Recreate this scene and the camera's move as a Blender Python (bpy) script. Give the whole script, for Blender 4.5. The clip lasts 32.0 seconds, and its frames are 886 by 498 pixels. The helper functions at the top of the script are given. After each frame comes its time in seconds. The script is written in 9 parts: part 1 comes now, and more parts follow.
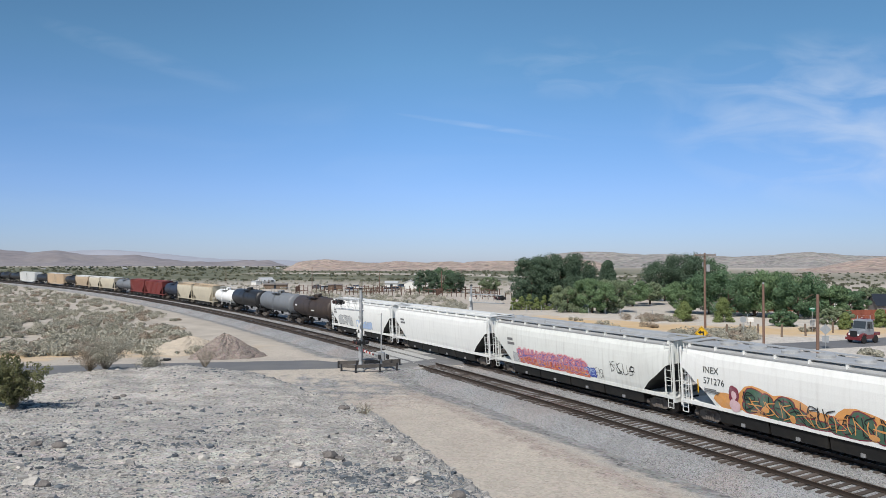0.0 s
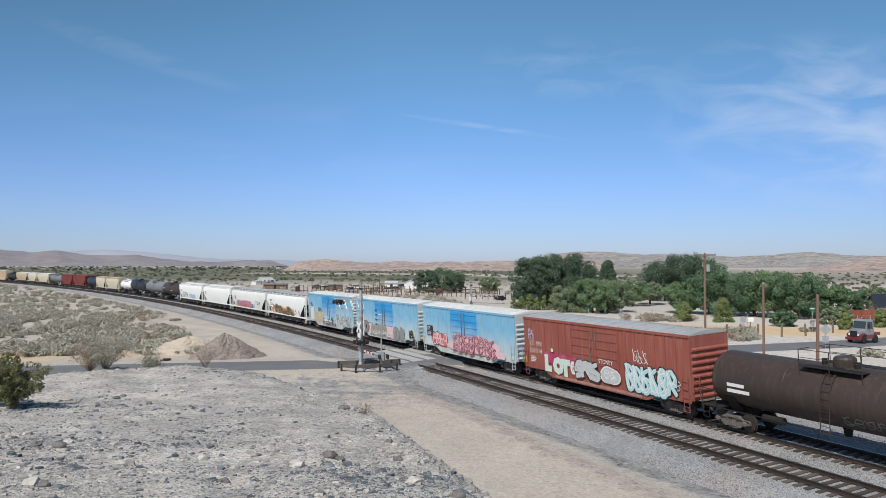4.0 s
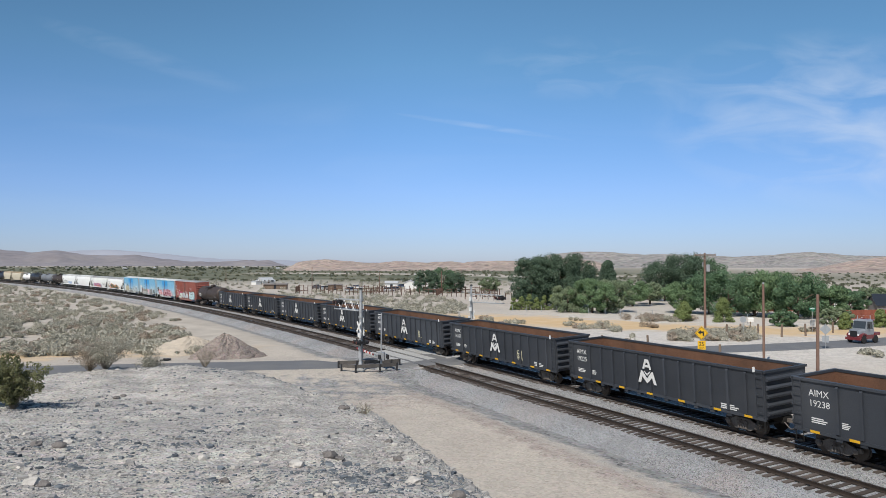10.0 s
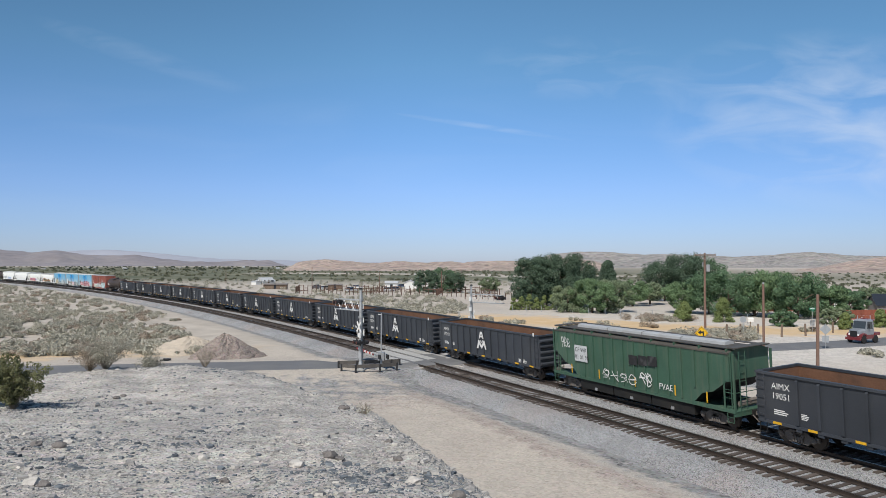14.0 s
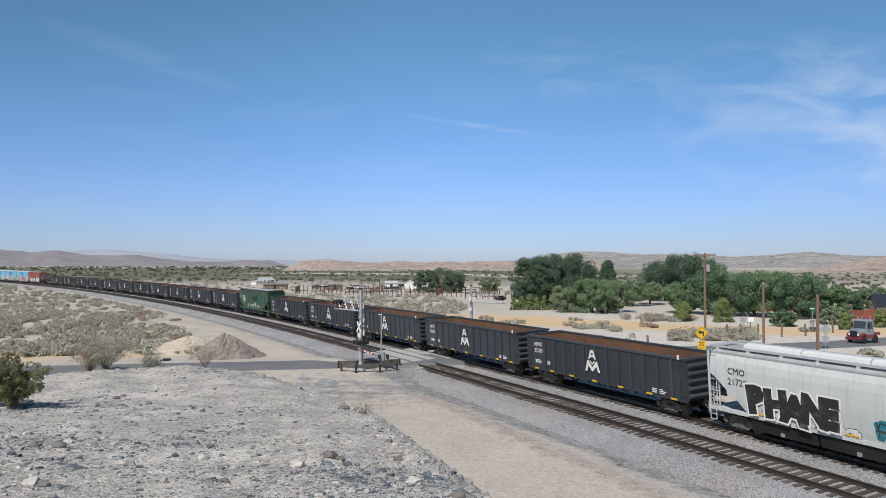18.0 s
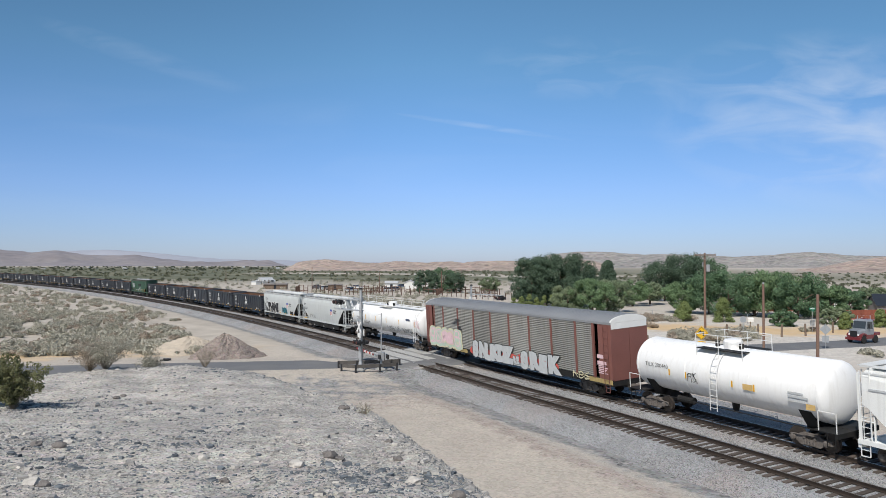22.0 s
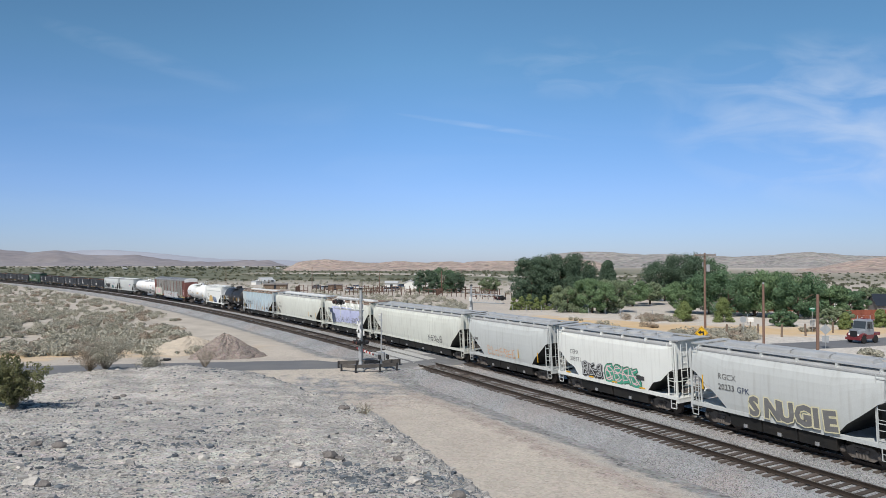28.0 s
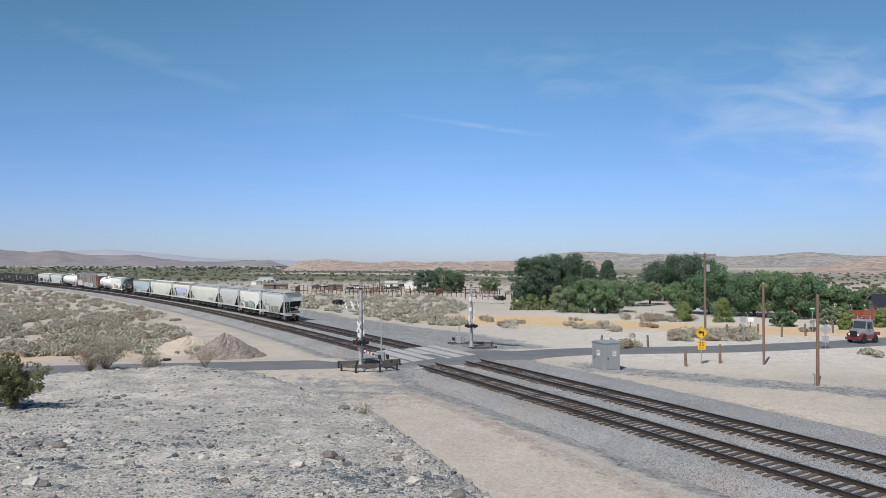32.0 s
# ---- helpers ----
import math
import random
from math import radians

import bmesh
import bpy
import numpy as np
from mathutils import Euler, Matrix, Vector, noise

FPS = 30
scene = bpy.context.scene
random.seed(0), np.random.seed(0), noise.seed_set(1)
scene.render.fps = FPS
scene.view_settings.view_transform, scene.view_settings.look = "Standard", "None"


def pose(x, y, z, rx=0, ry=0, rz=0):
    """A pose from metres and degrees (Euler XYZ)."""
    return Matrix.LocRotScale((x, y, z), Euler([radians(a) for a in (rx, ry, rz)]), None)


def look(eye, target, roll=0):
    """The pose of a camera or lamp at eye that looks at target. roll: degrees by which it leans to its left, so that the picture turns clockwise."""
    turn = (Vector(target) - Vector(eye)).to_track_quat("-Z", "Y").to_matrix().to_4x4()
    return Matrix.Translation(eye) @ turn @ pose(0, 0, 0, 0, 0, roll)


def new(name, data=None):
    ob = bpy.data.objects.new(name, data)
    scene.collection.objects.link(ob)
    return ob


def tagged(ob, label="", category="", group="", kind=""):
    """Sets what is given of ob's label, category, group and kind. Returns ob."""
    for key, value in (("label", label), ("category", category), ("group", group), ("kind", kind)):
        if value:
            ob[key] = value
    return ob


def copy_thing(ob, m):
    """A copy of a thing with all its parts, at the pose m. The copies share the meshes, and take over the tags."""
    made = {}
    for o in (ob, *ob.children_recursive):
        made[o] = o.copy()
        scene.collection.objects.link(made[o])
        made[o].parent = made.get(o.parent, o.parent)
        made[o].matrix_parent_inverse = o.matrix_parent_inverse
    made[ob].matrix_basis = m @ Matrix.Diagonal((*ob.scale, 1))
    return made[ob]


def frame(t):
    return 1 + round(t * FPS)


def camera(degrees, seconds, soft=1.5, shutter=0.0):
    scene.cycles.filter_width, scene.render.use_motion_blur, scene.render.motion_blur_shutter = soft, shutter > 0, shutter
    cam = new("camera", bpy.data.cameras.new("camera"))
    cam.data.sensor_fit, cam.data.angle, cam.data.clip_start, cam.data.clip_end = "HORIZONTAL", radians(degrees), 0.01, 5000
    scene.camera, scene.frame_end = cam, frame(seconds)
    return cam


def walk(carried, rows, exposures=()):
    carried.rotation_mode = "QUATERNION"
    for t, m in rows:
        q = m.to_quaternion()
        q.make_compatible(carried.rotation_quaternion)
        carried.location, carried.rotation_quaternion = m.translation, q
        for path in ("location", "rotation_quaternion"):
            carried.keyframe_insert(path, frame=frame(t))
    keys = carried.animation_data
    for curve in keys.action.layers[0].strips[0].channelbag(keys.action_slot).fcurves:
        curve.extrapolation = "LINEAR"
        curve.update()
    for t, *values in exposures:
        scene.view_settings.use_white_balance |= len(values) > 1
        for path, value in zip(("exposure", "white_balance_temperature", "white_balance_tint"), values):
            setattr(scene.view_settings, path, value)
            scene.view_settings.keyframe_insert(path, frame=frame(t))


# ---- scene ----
cam = camera(63.0, 32.0, 0.75)
EYE = 8.825
walk(cam, [(0.0, pose(0, 0, EYE, 91.187, 0, 0)), (32.0, pose(0, 0, EYE, 91.187, 0, 0))], exposures=[(0.0, 0.0), (32.0, 0.0)])

# ---- sky and sun ----
SUN_EL, SUN_AZ = radians(49), math.atan2(-0.47, -0.883)      # the sun stands behind the camera, a little to its left
SKY_TINT = [(0.0, (0.42, 0.50, 0.79)), (0.03, (0.425, 0.515, 0.80)), (0.10, (0.475, 0.595, 0.88)), (0.18, (0.475, 0.665, 0.88)), (0.27, (0.51, 0.75, 0.85)), (0.40, (0.52, 0.77, 0.82)), (1.0, (0.55, 0.75, 0.80))]
world = bpy.data.worlds.new("desert_sky")
scene.world = world
world.use_nodes = True
wn, wl = world.node_tree.nodes, world.node_tree.links
wn.clear()
w_out = wn.new("ShaderNodeOutputWorld")
w_bg = wn.new("ShaderNodeBackground")
w_sky = wn.new("ShaderNodeTexSky")
w_sky.sky_type, w_sky.sun_disc = "NISHITA", False
w_sky.sun_elevation, w_sky.sun_rotation = SUN_EL, SUN_AZ
w_sky.altitude, w_sky.air_density, w_sky.dust_density, w_sky.ozone_density = 700, 1.0, 0.5, 1.5
w_bg.inputs["Strength"].default_value = 0.0995
# thin cirrus: streaks on a high flat layer, drawn out along one direction
w_co = wn.new("ShaderNodeTexCoord")
w_sep = wn.new("ShaderNodeSeparateXYZ")
wl.new(w_co.outputs["Generated"], w_sep.inputs[0])


def w_math(op, a, b=None, clamp=False):
    n = wn.new("ShaderNodeMath")
    n.operation, n.use_clamp = op, clamp
    for k, q in enumerate((a, b)):
        if q is None:
            continue
        if isinstance(q, (int, float)):
            n.inputs[k].default_value = q
        else:
            wl.new(q, n.inputs[k])
    return n.outputs[0]


w_fwd = w_math("MAXIMUM", w_sep.outputs["Y"], 0.05)
w_u, w_v = w_math("DIVIDE", w_sep.outputs["X"], w_fwd), w_math("DIVIDE", w_sep.outputs["Z"], w_fwd)
w_vec = wn.new("ShaderNodeCombineXYZ")
wl.new(w_u, w_vec.inputs[0]), wl.new(w_v, w_vec.inputs[1])


def wisps(turn, stretch, scale, lo):
    """Fibres of ice cloud drawn out along one direction."""
    mp = wn.new("ShaderNodeMapping")
    mp.inputs["Rotation"].default_value = (0, 0, radians(turn))
    mp.inputs["Scale"].default_value = (1.0, stretch, 1.0)
    wl.new(w_vec.outputs[0], mp.inputs["Vector"])
    t = wn.new("ShaderNodeTexNoise")
    t.inputs["Scale"].default_value, t.inputs["Detail"].default_value, t.inputs["Distortion"].default_value = scale, 8, 0.7
    wl.new(mp.outputs[0], t.inputs["Vector"])
    return w_math("MULTIPLY", w_math("SUBTRACT", t.outputs["Fac"], lo), 3.0, True)


def patch(u0, v0, a, b, slope):
    """Soft oval in which a cloud lies."""
    du = w_math("SUBTRACT", w_u, u0)
    dv = w_math("SUBTRACT", w_math("SUBTRACT", w_v, v0), w_math("MULTIPLY", du, slope))
    q = w_math("ADD", w_math("POWER", w_math("ABSOLUTE", w_math("DIVIDE", du, a)), 2.0), w_math("POWER", w_math("ABSOLUTE", w_math("DIVIDE", dv, b)), 2.0))
    return w_math("SUBTRACT", 1.0, q, True)


w_a = w_math("MULTIPLY", patch(0.55, 0.20, 0.28, 0.13, -0.05), wisps(12, 3.0, 7.0, 0.40))
w_b = w_math("MULTIPLY", patch(0.06, 0.190, 0.13, 0.0045, -0.15), wisps(8, 9.0, 9.0, 0.34))
w_c = w_math("MULTIPLY", patch(-0.42, 0.290, 0.16, 0.018, -0.34), wisps(20, 4.0, 12.0, 0.36))
w_d = w_math("MULTIPLY", patch(0.20, 0.27, 0.16, 0.05, -0.05), wisps(10, 3.0, 11.0, 0.46))
w_e = w_math("MULTIPLY", patch(0.0, 0.12, 1.6, 0.16, 0.0), wisps(5, 6.0, 2.5, 0.50))
w_fac = w_math("ADD", w_math("ADD", w_math("MULTIPLY", w_a, 0.62), w_math("MULTIPLY", w_b, 0.24)), w_math("ADD", w_math("MULTIPLY", w_c, 0.11), w_math("ADD", w_math("MULTIPLY", w_d, 0.22), w_math("MULTIPLY", w_e, 0.10))), True)
# clear desert air: deeper blue than the plain model, with a pale blue horizon
w_ramp = wn.new("ShaderNodeValToRGB")
w_ramp.color_ramp.elements.remove(w_ramp.color_ramp.elements[1])
for k_, (pos_, col_) in enumerate(SKY_TINT):
    el_ = w_ramp.color_ramp.elements[0] if k_ == 0 else w_ramp.color_ramp.elements.new(pos_)
    el_.position, el_.color = pos_, (*col_, 1)
wl.new(w_math("MAXIMUM", w_sep.outputs["Z"], 0.0), w_ramp.inputs[0])
w_tint = wn.new("ShaderNodeVectorMath")
w_tint.operation = "MULTIPLY"
w_gain = wn.new("ShaderNodeVectorMath")
w_gain.operation, w_gain.inputs[1].default_value = "MULTIPLY", (1.5, 1.5, 1.5)
wl.new(w_ramp.outputs[0], w_gain.inputs[0])
# towards the sun the sky is paler
w_side = w_math("MULTIPLY", w_math("SUBTRACT", 0.35, w_sep.outputs["Y"]), 1.6, True)
# high to the side the air is a little deeper in tone
w_deep = w_math("SUBTRACT", 1.0, w_math("MULTIPLY", w_math("MULTIPLY", w_math("SUBTRACT", -0.08, w_sep.outputs["X"], True), w_math("MULTIPLY", w_sep.outputs["Z"], 1.0, True)), 1.5))
w_deep = w_math("MULTIPLY", w_deep, w_math("SUBTRACT", 1.0, w_math("MULTIPLY", w_math("MULTIPLY", w_sep.outputs["X"], 1.0, True), 0.24)))
w_pale = wn.new("ShaderNodeMixRGB")
w_pale.inputs["Color2"].default_value = (0.98, 0.98, 0.98, 1)
wl.new(w_side, w_pale.inputs["Fac"]), wl.new(w_gain.outputs[0], w_pale.inputs["Color1"])
w_dim = wn.new("ShaderNodeVectorMath")
w_dim.operation = "SCALE"
wl.new(w_sky.outputs[0], w_dim.inputs[0]), wl.new(w_deep, w_dim.inputs["Scale"])
wl.new(w_dim.outputs[0], w_tint.inputs[0]), wl.new(w_pale.outputs[0], w_tint.inputs[1])
w_mix = wn.new("ShaderNodeMixRGB")
w_mix.inputs["Color2"].default_value = (6.2, 7.2, 8.8, 1)
wl.new(w_fac, w_mix.inputs["Fac"]), wl.new(w_tint.outputs[0], w_mix.inputs["Color1"])
wl.new(w_mix.outputs[0], w_bg.inputs["Color"]), wl.new(w_bg.outputs[0], w_out.inputs["Surface"])

sun_data = bpy.data.lights.new("sun", "SUN")
sun_data.energy, sun_data.angle, sun_data.color = 4.1, radians(0.53), (1.0, 0.955, 0.885)
sun = new("sun", sun_data)
_ce = math.cos(SUN_EL)
sun.matrix_world = look((-_ce * 0.47 * 300, -_ce * 0.883 * 300, math.sin(SUN_EL) * 300), (0, 0, 0))

# ---- geometry helpers ----


class Geo:
    """Collects vertices and faces of one mesh."""

    def __init__(self):
        self.v, self.f = [], []

    def add(self, verts, faces):
        k = len(self.v)
        self.v.extend(verts)
        self.f.extend([tuple(k + i for i in q) for q in faces])
        return self

    def box(self, x0, x1, y0, y1, z0, z1, c=0.0):
        """A box; c chamfers its upright edges."""
        if c:
            ring = [(x0 + c, y0), (x1 - c, y0), (x1, y0 + c), (x1, y1 - c), (x1 - c, y1), (x0 + c, y1), (x0, y1 - c), (x0, y0 + c)]
        else:
            ring = [(x0, y0), (x1, y0), (x1, y1), (x0, y1)]
        return self.loft([[(x, y, z) for x, y in ring] for z in (z0, z1)])

    def loft(self, rings, caps=True, close=True):
        n = len(rings[0])
        verts = [p for r in rings for p in r]
        faces = []
        for i in range(len(rings) - 1):
            for j in range(n if close else n - 1):
                a, b = i * n + j, i * n + (j + 1) % n
                faces.append((a, b, b + n, a + n))
        if caps:
            faces.append(tuple(range(n))[::-1])
            faces.append(tuple(range((len(rings) - 1) * n, len(rings) * n)))
        return self.add(verts, faces)

    def tube(self, p0, p1, r, n=6, r1=None):
        p0, p1 = Vector(p0), Vector(p1)
        d = (p1 - p0).normalized()
        a = d.orthogonal().normalized()
        b = d.cross(a)
        r1 = r if r1 is None else r1
        rings = [[tuple(p + (a * math.cos(6.2832 * i / n) + b * math.sin(6.2832 * i / n)) * q) for i in range(n)] for p, q in ((p0, r), (p1, r1))]
        return self.loft(rings)

    def path(self, pts, r, n=5):
        for a, b in zip(pts[:-1], pts[1:]):
            self.tube(a, b, r, n)
        return self

    def spin(self, prof, axis="x", n=20, at=(0, 0, 0)):
        """Turns a profile of (along, radius) round an axis through at."""
        rings = []
        for u, r in prof:
            ring = []
            for i in range(n):
                c, s = r * math.cos(6.2832 * i / n), r * math.sin(6.2832 * i / n)
                p = {"x": (u, c, s), "y": (s, u, c), "z": (c, s, u)}[axis]
                ring.append((p[0] + at[0], p[1] + at[1], p[2] + at[2]))
            rings.append(ring)
        return self.loft(rings)

    def xz(self, poly, y0, y1):
        """A prism over a polygon in x and z."""
        return self.loft([[(x, y0, z) for x, z in poly], [(x, y1, z) for x, z in poly]])

    def yz(self, poly, x0, x1):
        return self.loft([[(x0, y, z) for y, z in poly], [(x1, y, z) for y, z in poly]])

    def mesh(self, name, smooth=False):
        me = bpy.data.meshes.new(name)
        me.from_pydata(self.v, [], self.f)
        bm = bmesh.new()
        bm.from_mesh(me)
        bmesh.ops.recalc_face_normals(bm, faces=bm.faces)
        bm.to_mesh(me)
        bm.free()
        if smooth:
            me.shade_smooth()
            me.set_sharp_from_angle(angle=radians(38))
        return me


def quads_mesh(name, co):
    """A mesh of loose quads from an array (n, 4, 3)."""
    n = len(co)
    me = bpy.data.meshes.new(name)
    me.vertices.add(4 * n), me.loops.add(4 * n), me.polygons.add(n)
    me.vertices.foreach_set("co", np.asarray(co, np.float32).ravel())
    me.loops.foreach_set("vertex_index", np.arange(4 * n, dtype=np.int32))
    me.polygons.foreach_set("loop_start", np.arange(0, 4 * n, 4, dtype=np.int32))
    me.polygons.foreach_set("loop_total", np.full(n, 4, np.int32))
    me.update(calc_edges=True)
    return me


def part(name, geo, material, parent=None, label="", at=None, smooth=False):
    """Links a Geo or a mesh as one object under a thing or a part."""
    me = geo.mesh(name, smooth) if isinstance(geo, Geo) else geo
    if not me.materials:
        me.materials.append(material)
    ob = new(name, me)
    if parent is not None:
        ob.parent = parent
    if at is not None:
        ob.matrix_basis = at if isinstance(at, Matrix) else Matrix.Translation(at)
    if label:
        ob["label"] = label
    return ob


def thing(name, label, category, group="", m=None):
    ob = new(name)
    ob.empty_display_size = 0.3
    if m is not None:
        ob.matrix_basis = m
    return tagged(ob, label, category, group)


def words(name, body, size, material, parent, m, label="", align="LEFT", wide=1.0, fat=0.0):
    """Lettering in the built-in font as a flat mesh part; m carries it from its own plane to the thing's space."""
    cu = bpy.data.curves.new(name, "FONT")
    cu.body, cu.size, cu.align_x = body, size, align
    cu.extrude, cu.offset = 0.002, fat
    cu.resolution_u = 2
    cu.space_line = 1.05
    tmp = bpy.data.objects.new(name, cu)
    me = bpy.data.meshes.new_from_object(tmp)
    bpy.data.objects.remove(tmp)
    bpy.data.curves.remove(cu)
    if wide != 1.0:
        me.transform(Matrix.Diagonal((wide, 1, 1, 1)))
    me.materials.clear()
    return part(name, me, material, parent, label, m)


# ---- materials ----


def material(name, col, rough=0.8, metal=0.0, var=0.18, scale=1.5, fine=30.0, bump=0.25, streak=None, second=None, spread=0.5, vary=0.0, coat=0.0, cover=1.0, leaf=False, cells=None, fade=None):
    """A surface with variation at two scales. streak: (colour, amount) of runs down the sides; second: (colour, amount) of broad patches;
    a streak with two heights is thickest at the lower and gone at the upper;
    vary: how much repeats differ from one another; cells: (per metre, contrast) of grains; fade: (colour, low, high) to which paint has bleached below."""
    m = bpy.data.materials.new(name)
    m.use_nodes = True
    n, l = m.node_tree.nodes, m.node_tree.links
    b = n["Principled BSDF"]
    b.inputs["Roughness"].default_value, b.inputs["Metallic"].default_value = rough, metal
    if coat:
        b.inputs["Coat Weight"].default_value = coat
    tc = n.new("ShaderNodeTexCoord")

    def noise_at(s, detail=4.0, vec=None, distort=0.0):
        t = n.new("ShaderNodeTexNoise")
        t.inputs["Scale"].default_value, t.inputs["Detail"].default_value, t.inputs["Distortion"].default_value = s, detail, distort
        l.new(vec if vec is not None else tc.outputs["Object"], t.inputs["Vector"])
        return t.outputs["Fac"]

    def ramp(fac, lo, hi):
        r = n.new("ShaderNodeMapRange")
        r.inputs["From Min"].default_value, r.inputs["From Max"].default_value = lo, hi
        l.new(fac, r.inputs["Value"])
        return r.outputs["Result"]

    def mix(fac, a, c, kind="MIX"):
        x = n.new("ShaderNodeMixRGB")
        x.blend_type = kind
        for sock, q in (("Fac", fac), ("Color1", a), ("Color2", c)):
            if isinstance(q, (int, float)):
                x.inputs[sock].default_value = q
            elif isinstance(q, tuple):
                x.inputs[sock].default_value = (*q, 1)
            else:
                l.new(q, x.inputs[sock])
        return x.outputs["Color"]

    lo, hi = tuple(c * (1 - var) for c in col), tuple(min(1.0, c * (1 + var)) for c in col)
    broad, grain = noise_at(scale, 5), noise_at(fine, 3)
    out = mix(ramp(broad, 0.3, 0.7), lo, hi)
    out = mix(0.5, out, mix(ramp(grain, 0.25, 0.75), tuple(c * 0.9 for c in lo), hi))
    if second:
        out = mix(ramp(noise_at(scale * spread, 6, None, 0.6), 0.5 - 0.02, 0.5 + 0.22), out, mix(second[1], out, second[0]))
    if streak:
        mp = n.new("ShaderNodeMapping")
        mp.inputs["Scale"].default_value = (3.2, 3.2, 0.22)
        l.new(tc.outputs["Object"], mp.inputs["Vector"])
        f = ramp(noise_at(1.4, 6, mp.outputs[0]), *((0.50, 0.80) if len(streak) < 4 else (0.50, 0.60)))
        if len(streak) > 3:
            zz = n.new("ShaderNodeSeparateXYZ")
            l.new(tc.outputs["Object"], zz.inputs[0])
            up = n.new("ShaderNodeMath")
            up.operation = "MULTIPLY_ADD"
            l.new(noise_at(1.9, 3), up.inputs[0])
            up.inputs[1].default_value = 2.4
            l.new(zz.outputs["Z"], up.inputs[2])
            both = n.new("ShaderNodeMath")
            both.operation = "MULTIPLY"
            both.use_clamp = True
            l.new(f, both.inputs[0]), l.new(ramp(up.outputs[0], streak[3] + 1.2, streak[2] + 1.2), both.inputs[1])
            f = both.outputs[0]
        out = mix(f, out, mix(streak[1], out, streak[0]))
    if fade:
        sx = n.new("ShaderNodeSeparateXYZ")
        l.new(tc.outputs["Object"], sx.inputs[0])
        nz = n.new("ShaderNodeMath")
        nz.operation = "MULTIPLY_ADD"
        l.new(noise_at(1.1, 6), nz.inputs[0])
        nz.inputs[1].default_value = 1.6
        l.new(sx.outputs["Z"], nz.inputs[2])
        out = mix(ramp(nz.outputs[0], fade[2] + 0.8, fade[1] + 0.8), out, fade[0])
    vor = None
    if cells:
        vor = n.new("ShaderNodeTexVoronoi")
        vor.inputs["Scale"].default_value = cells[0]
        l.new(tc.outputs["Object"], vor.inputs["Vector"])
        hs_ = n.new("ShaderNodeHueSaturation")
        hs_.inputs["Saturation"].default_value, hs_.inputs["Value"].default_value = 0.12, 1.9
        l.new(vor.outputs["Color"], hs_.inputs["Color"])
        out = mix(cells[1], out, hs_.outputs["Color"], "MULTIPLY")
    if vary:
        oi = n.new("ShaderNodeObjectInfo")
        hs = n.new("ShaderNodeHueSaturation")
        l.new(mix(oi.outputs["Random"], (1 - vary,) * 3, (1 + vary,) * 3), hs.inputs["Value"])
        l.new(out, hs.inputs["Color"])
        out = hs.outputs["Color"]
    if leaf:
        ge = n.new("ShaderNodeNewGeometry")
        out = mix(1.0, out, mix(ge.outputs["Random Per Island"], *(((0.45, 0.46, 0.48), (1.45, 1.42, 1.38)) if bump else ((0.72, 0.74, 0.7), (1.22, 1.2, 1.14)))), "MULTIPLY")
    l.new(out, b.inputs["Base Color"])
    if bump:
        bp = n.new("ShaderNodeBump")
        bp.inputs["Strength"].default_value, bp.inputs["Distance"].default_value = bump, 0.02
        l.new(vor.outputs["Distance"] if vor else grain, bp.inputs["Height"])
        l.new(bp.outputs[0], b.inputs["Normal"])
    if leaf and not bump:
        # thin leaves let some light through
        tr, mx = n.new("ShaderNodeBsdfTranslucent"), n.new("ShaderNodeMixShader")
        mx.inputs[0].default_value = 0.38
        l.new(out, tr.inputs["Color"]), l.new(b.outputs[0], mx.inputs[1]), l.new(tr.outputs[0], mx.inputs[2])
        l.new(mx.outputs[0], n["Material Output"].inputs["Surface"])
    if cover < 1:
        b.inputs["Alpha"].default_value = cover
    return m


GRIME, RUST = (0.16, 0.13, 0.10), (0.22, 0.09, 0.04)
M_STEEL = material("rail_steel", (0.085, 0.066, 0.055), 0.55, 0.6, 0.2, 2, 30)
M_RAILTOP = material("polished_rail_head", (0.42, 0.40, 0.38), 0.28, 1.0, 0.1, 2, 40, 0.05)
M_TIE = material("weathered_timber_sleeper", (0.085, 0.068, 0.058), 0.9, 0, 0.3, 2.5, 25, 0.5, vary=0.35)
M_BALLAST = material("grey_ballast", (0.208, 0.21, 0.213), 0.95, 0, 0.3, 0.25, 9, 1.0, second=((0.225, 0.185, 0.165), 0.6), spread=0.5, cells=(20.0, 0.9))
M_STONE = material("ballast_stone", (0.27, 0.272, 0.275), 0.9, 0, 0.3, 2, 20, 0.4, leaf=True)
M_ASPHALT = material("sun_bleached_asphalt", (0.15, 0.152, 0.158), 0.9, 0, 0.15, 0.5, 30, 0.35, second=((0.20, 0.195, 0.185), 0.6))
M_CONCRETE = material("crossing_concrete", (0.40, 0.398, 0.385), 0.9, 0, 0.2, 1.2, 30, 0.3)
M_BLACK = material("grimy_black_underframe", (0.011, 0.011, 0.011), 0.8, 0, 0.3, 2, 20, 0.2, second=((0.04, 0.032, 0.025), 0.4))
M_TRUCK = material("dusty_cast_truck", (0.17, 0.15, 0.135), 0.8, 0.1, 0.35, 5, 30, 0.3, second=((0.06, 0.045, 0.035), 0.75))
M_WHEEL = material("steel_wheel", (0.09, 0.075, 0.065), 0.5, 0.6, 0.2, 4, 30)
M_GREYSTEEL = material("galvanised_steel", (0.42, 0.43, 0.44), 0.45, 0.5, 0.12, 2, 30)
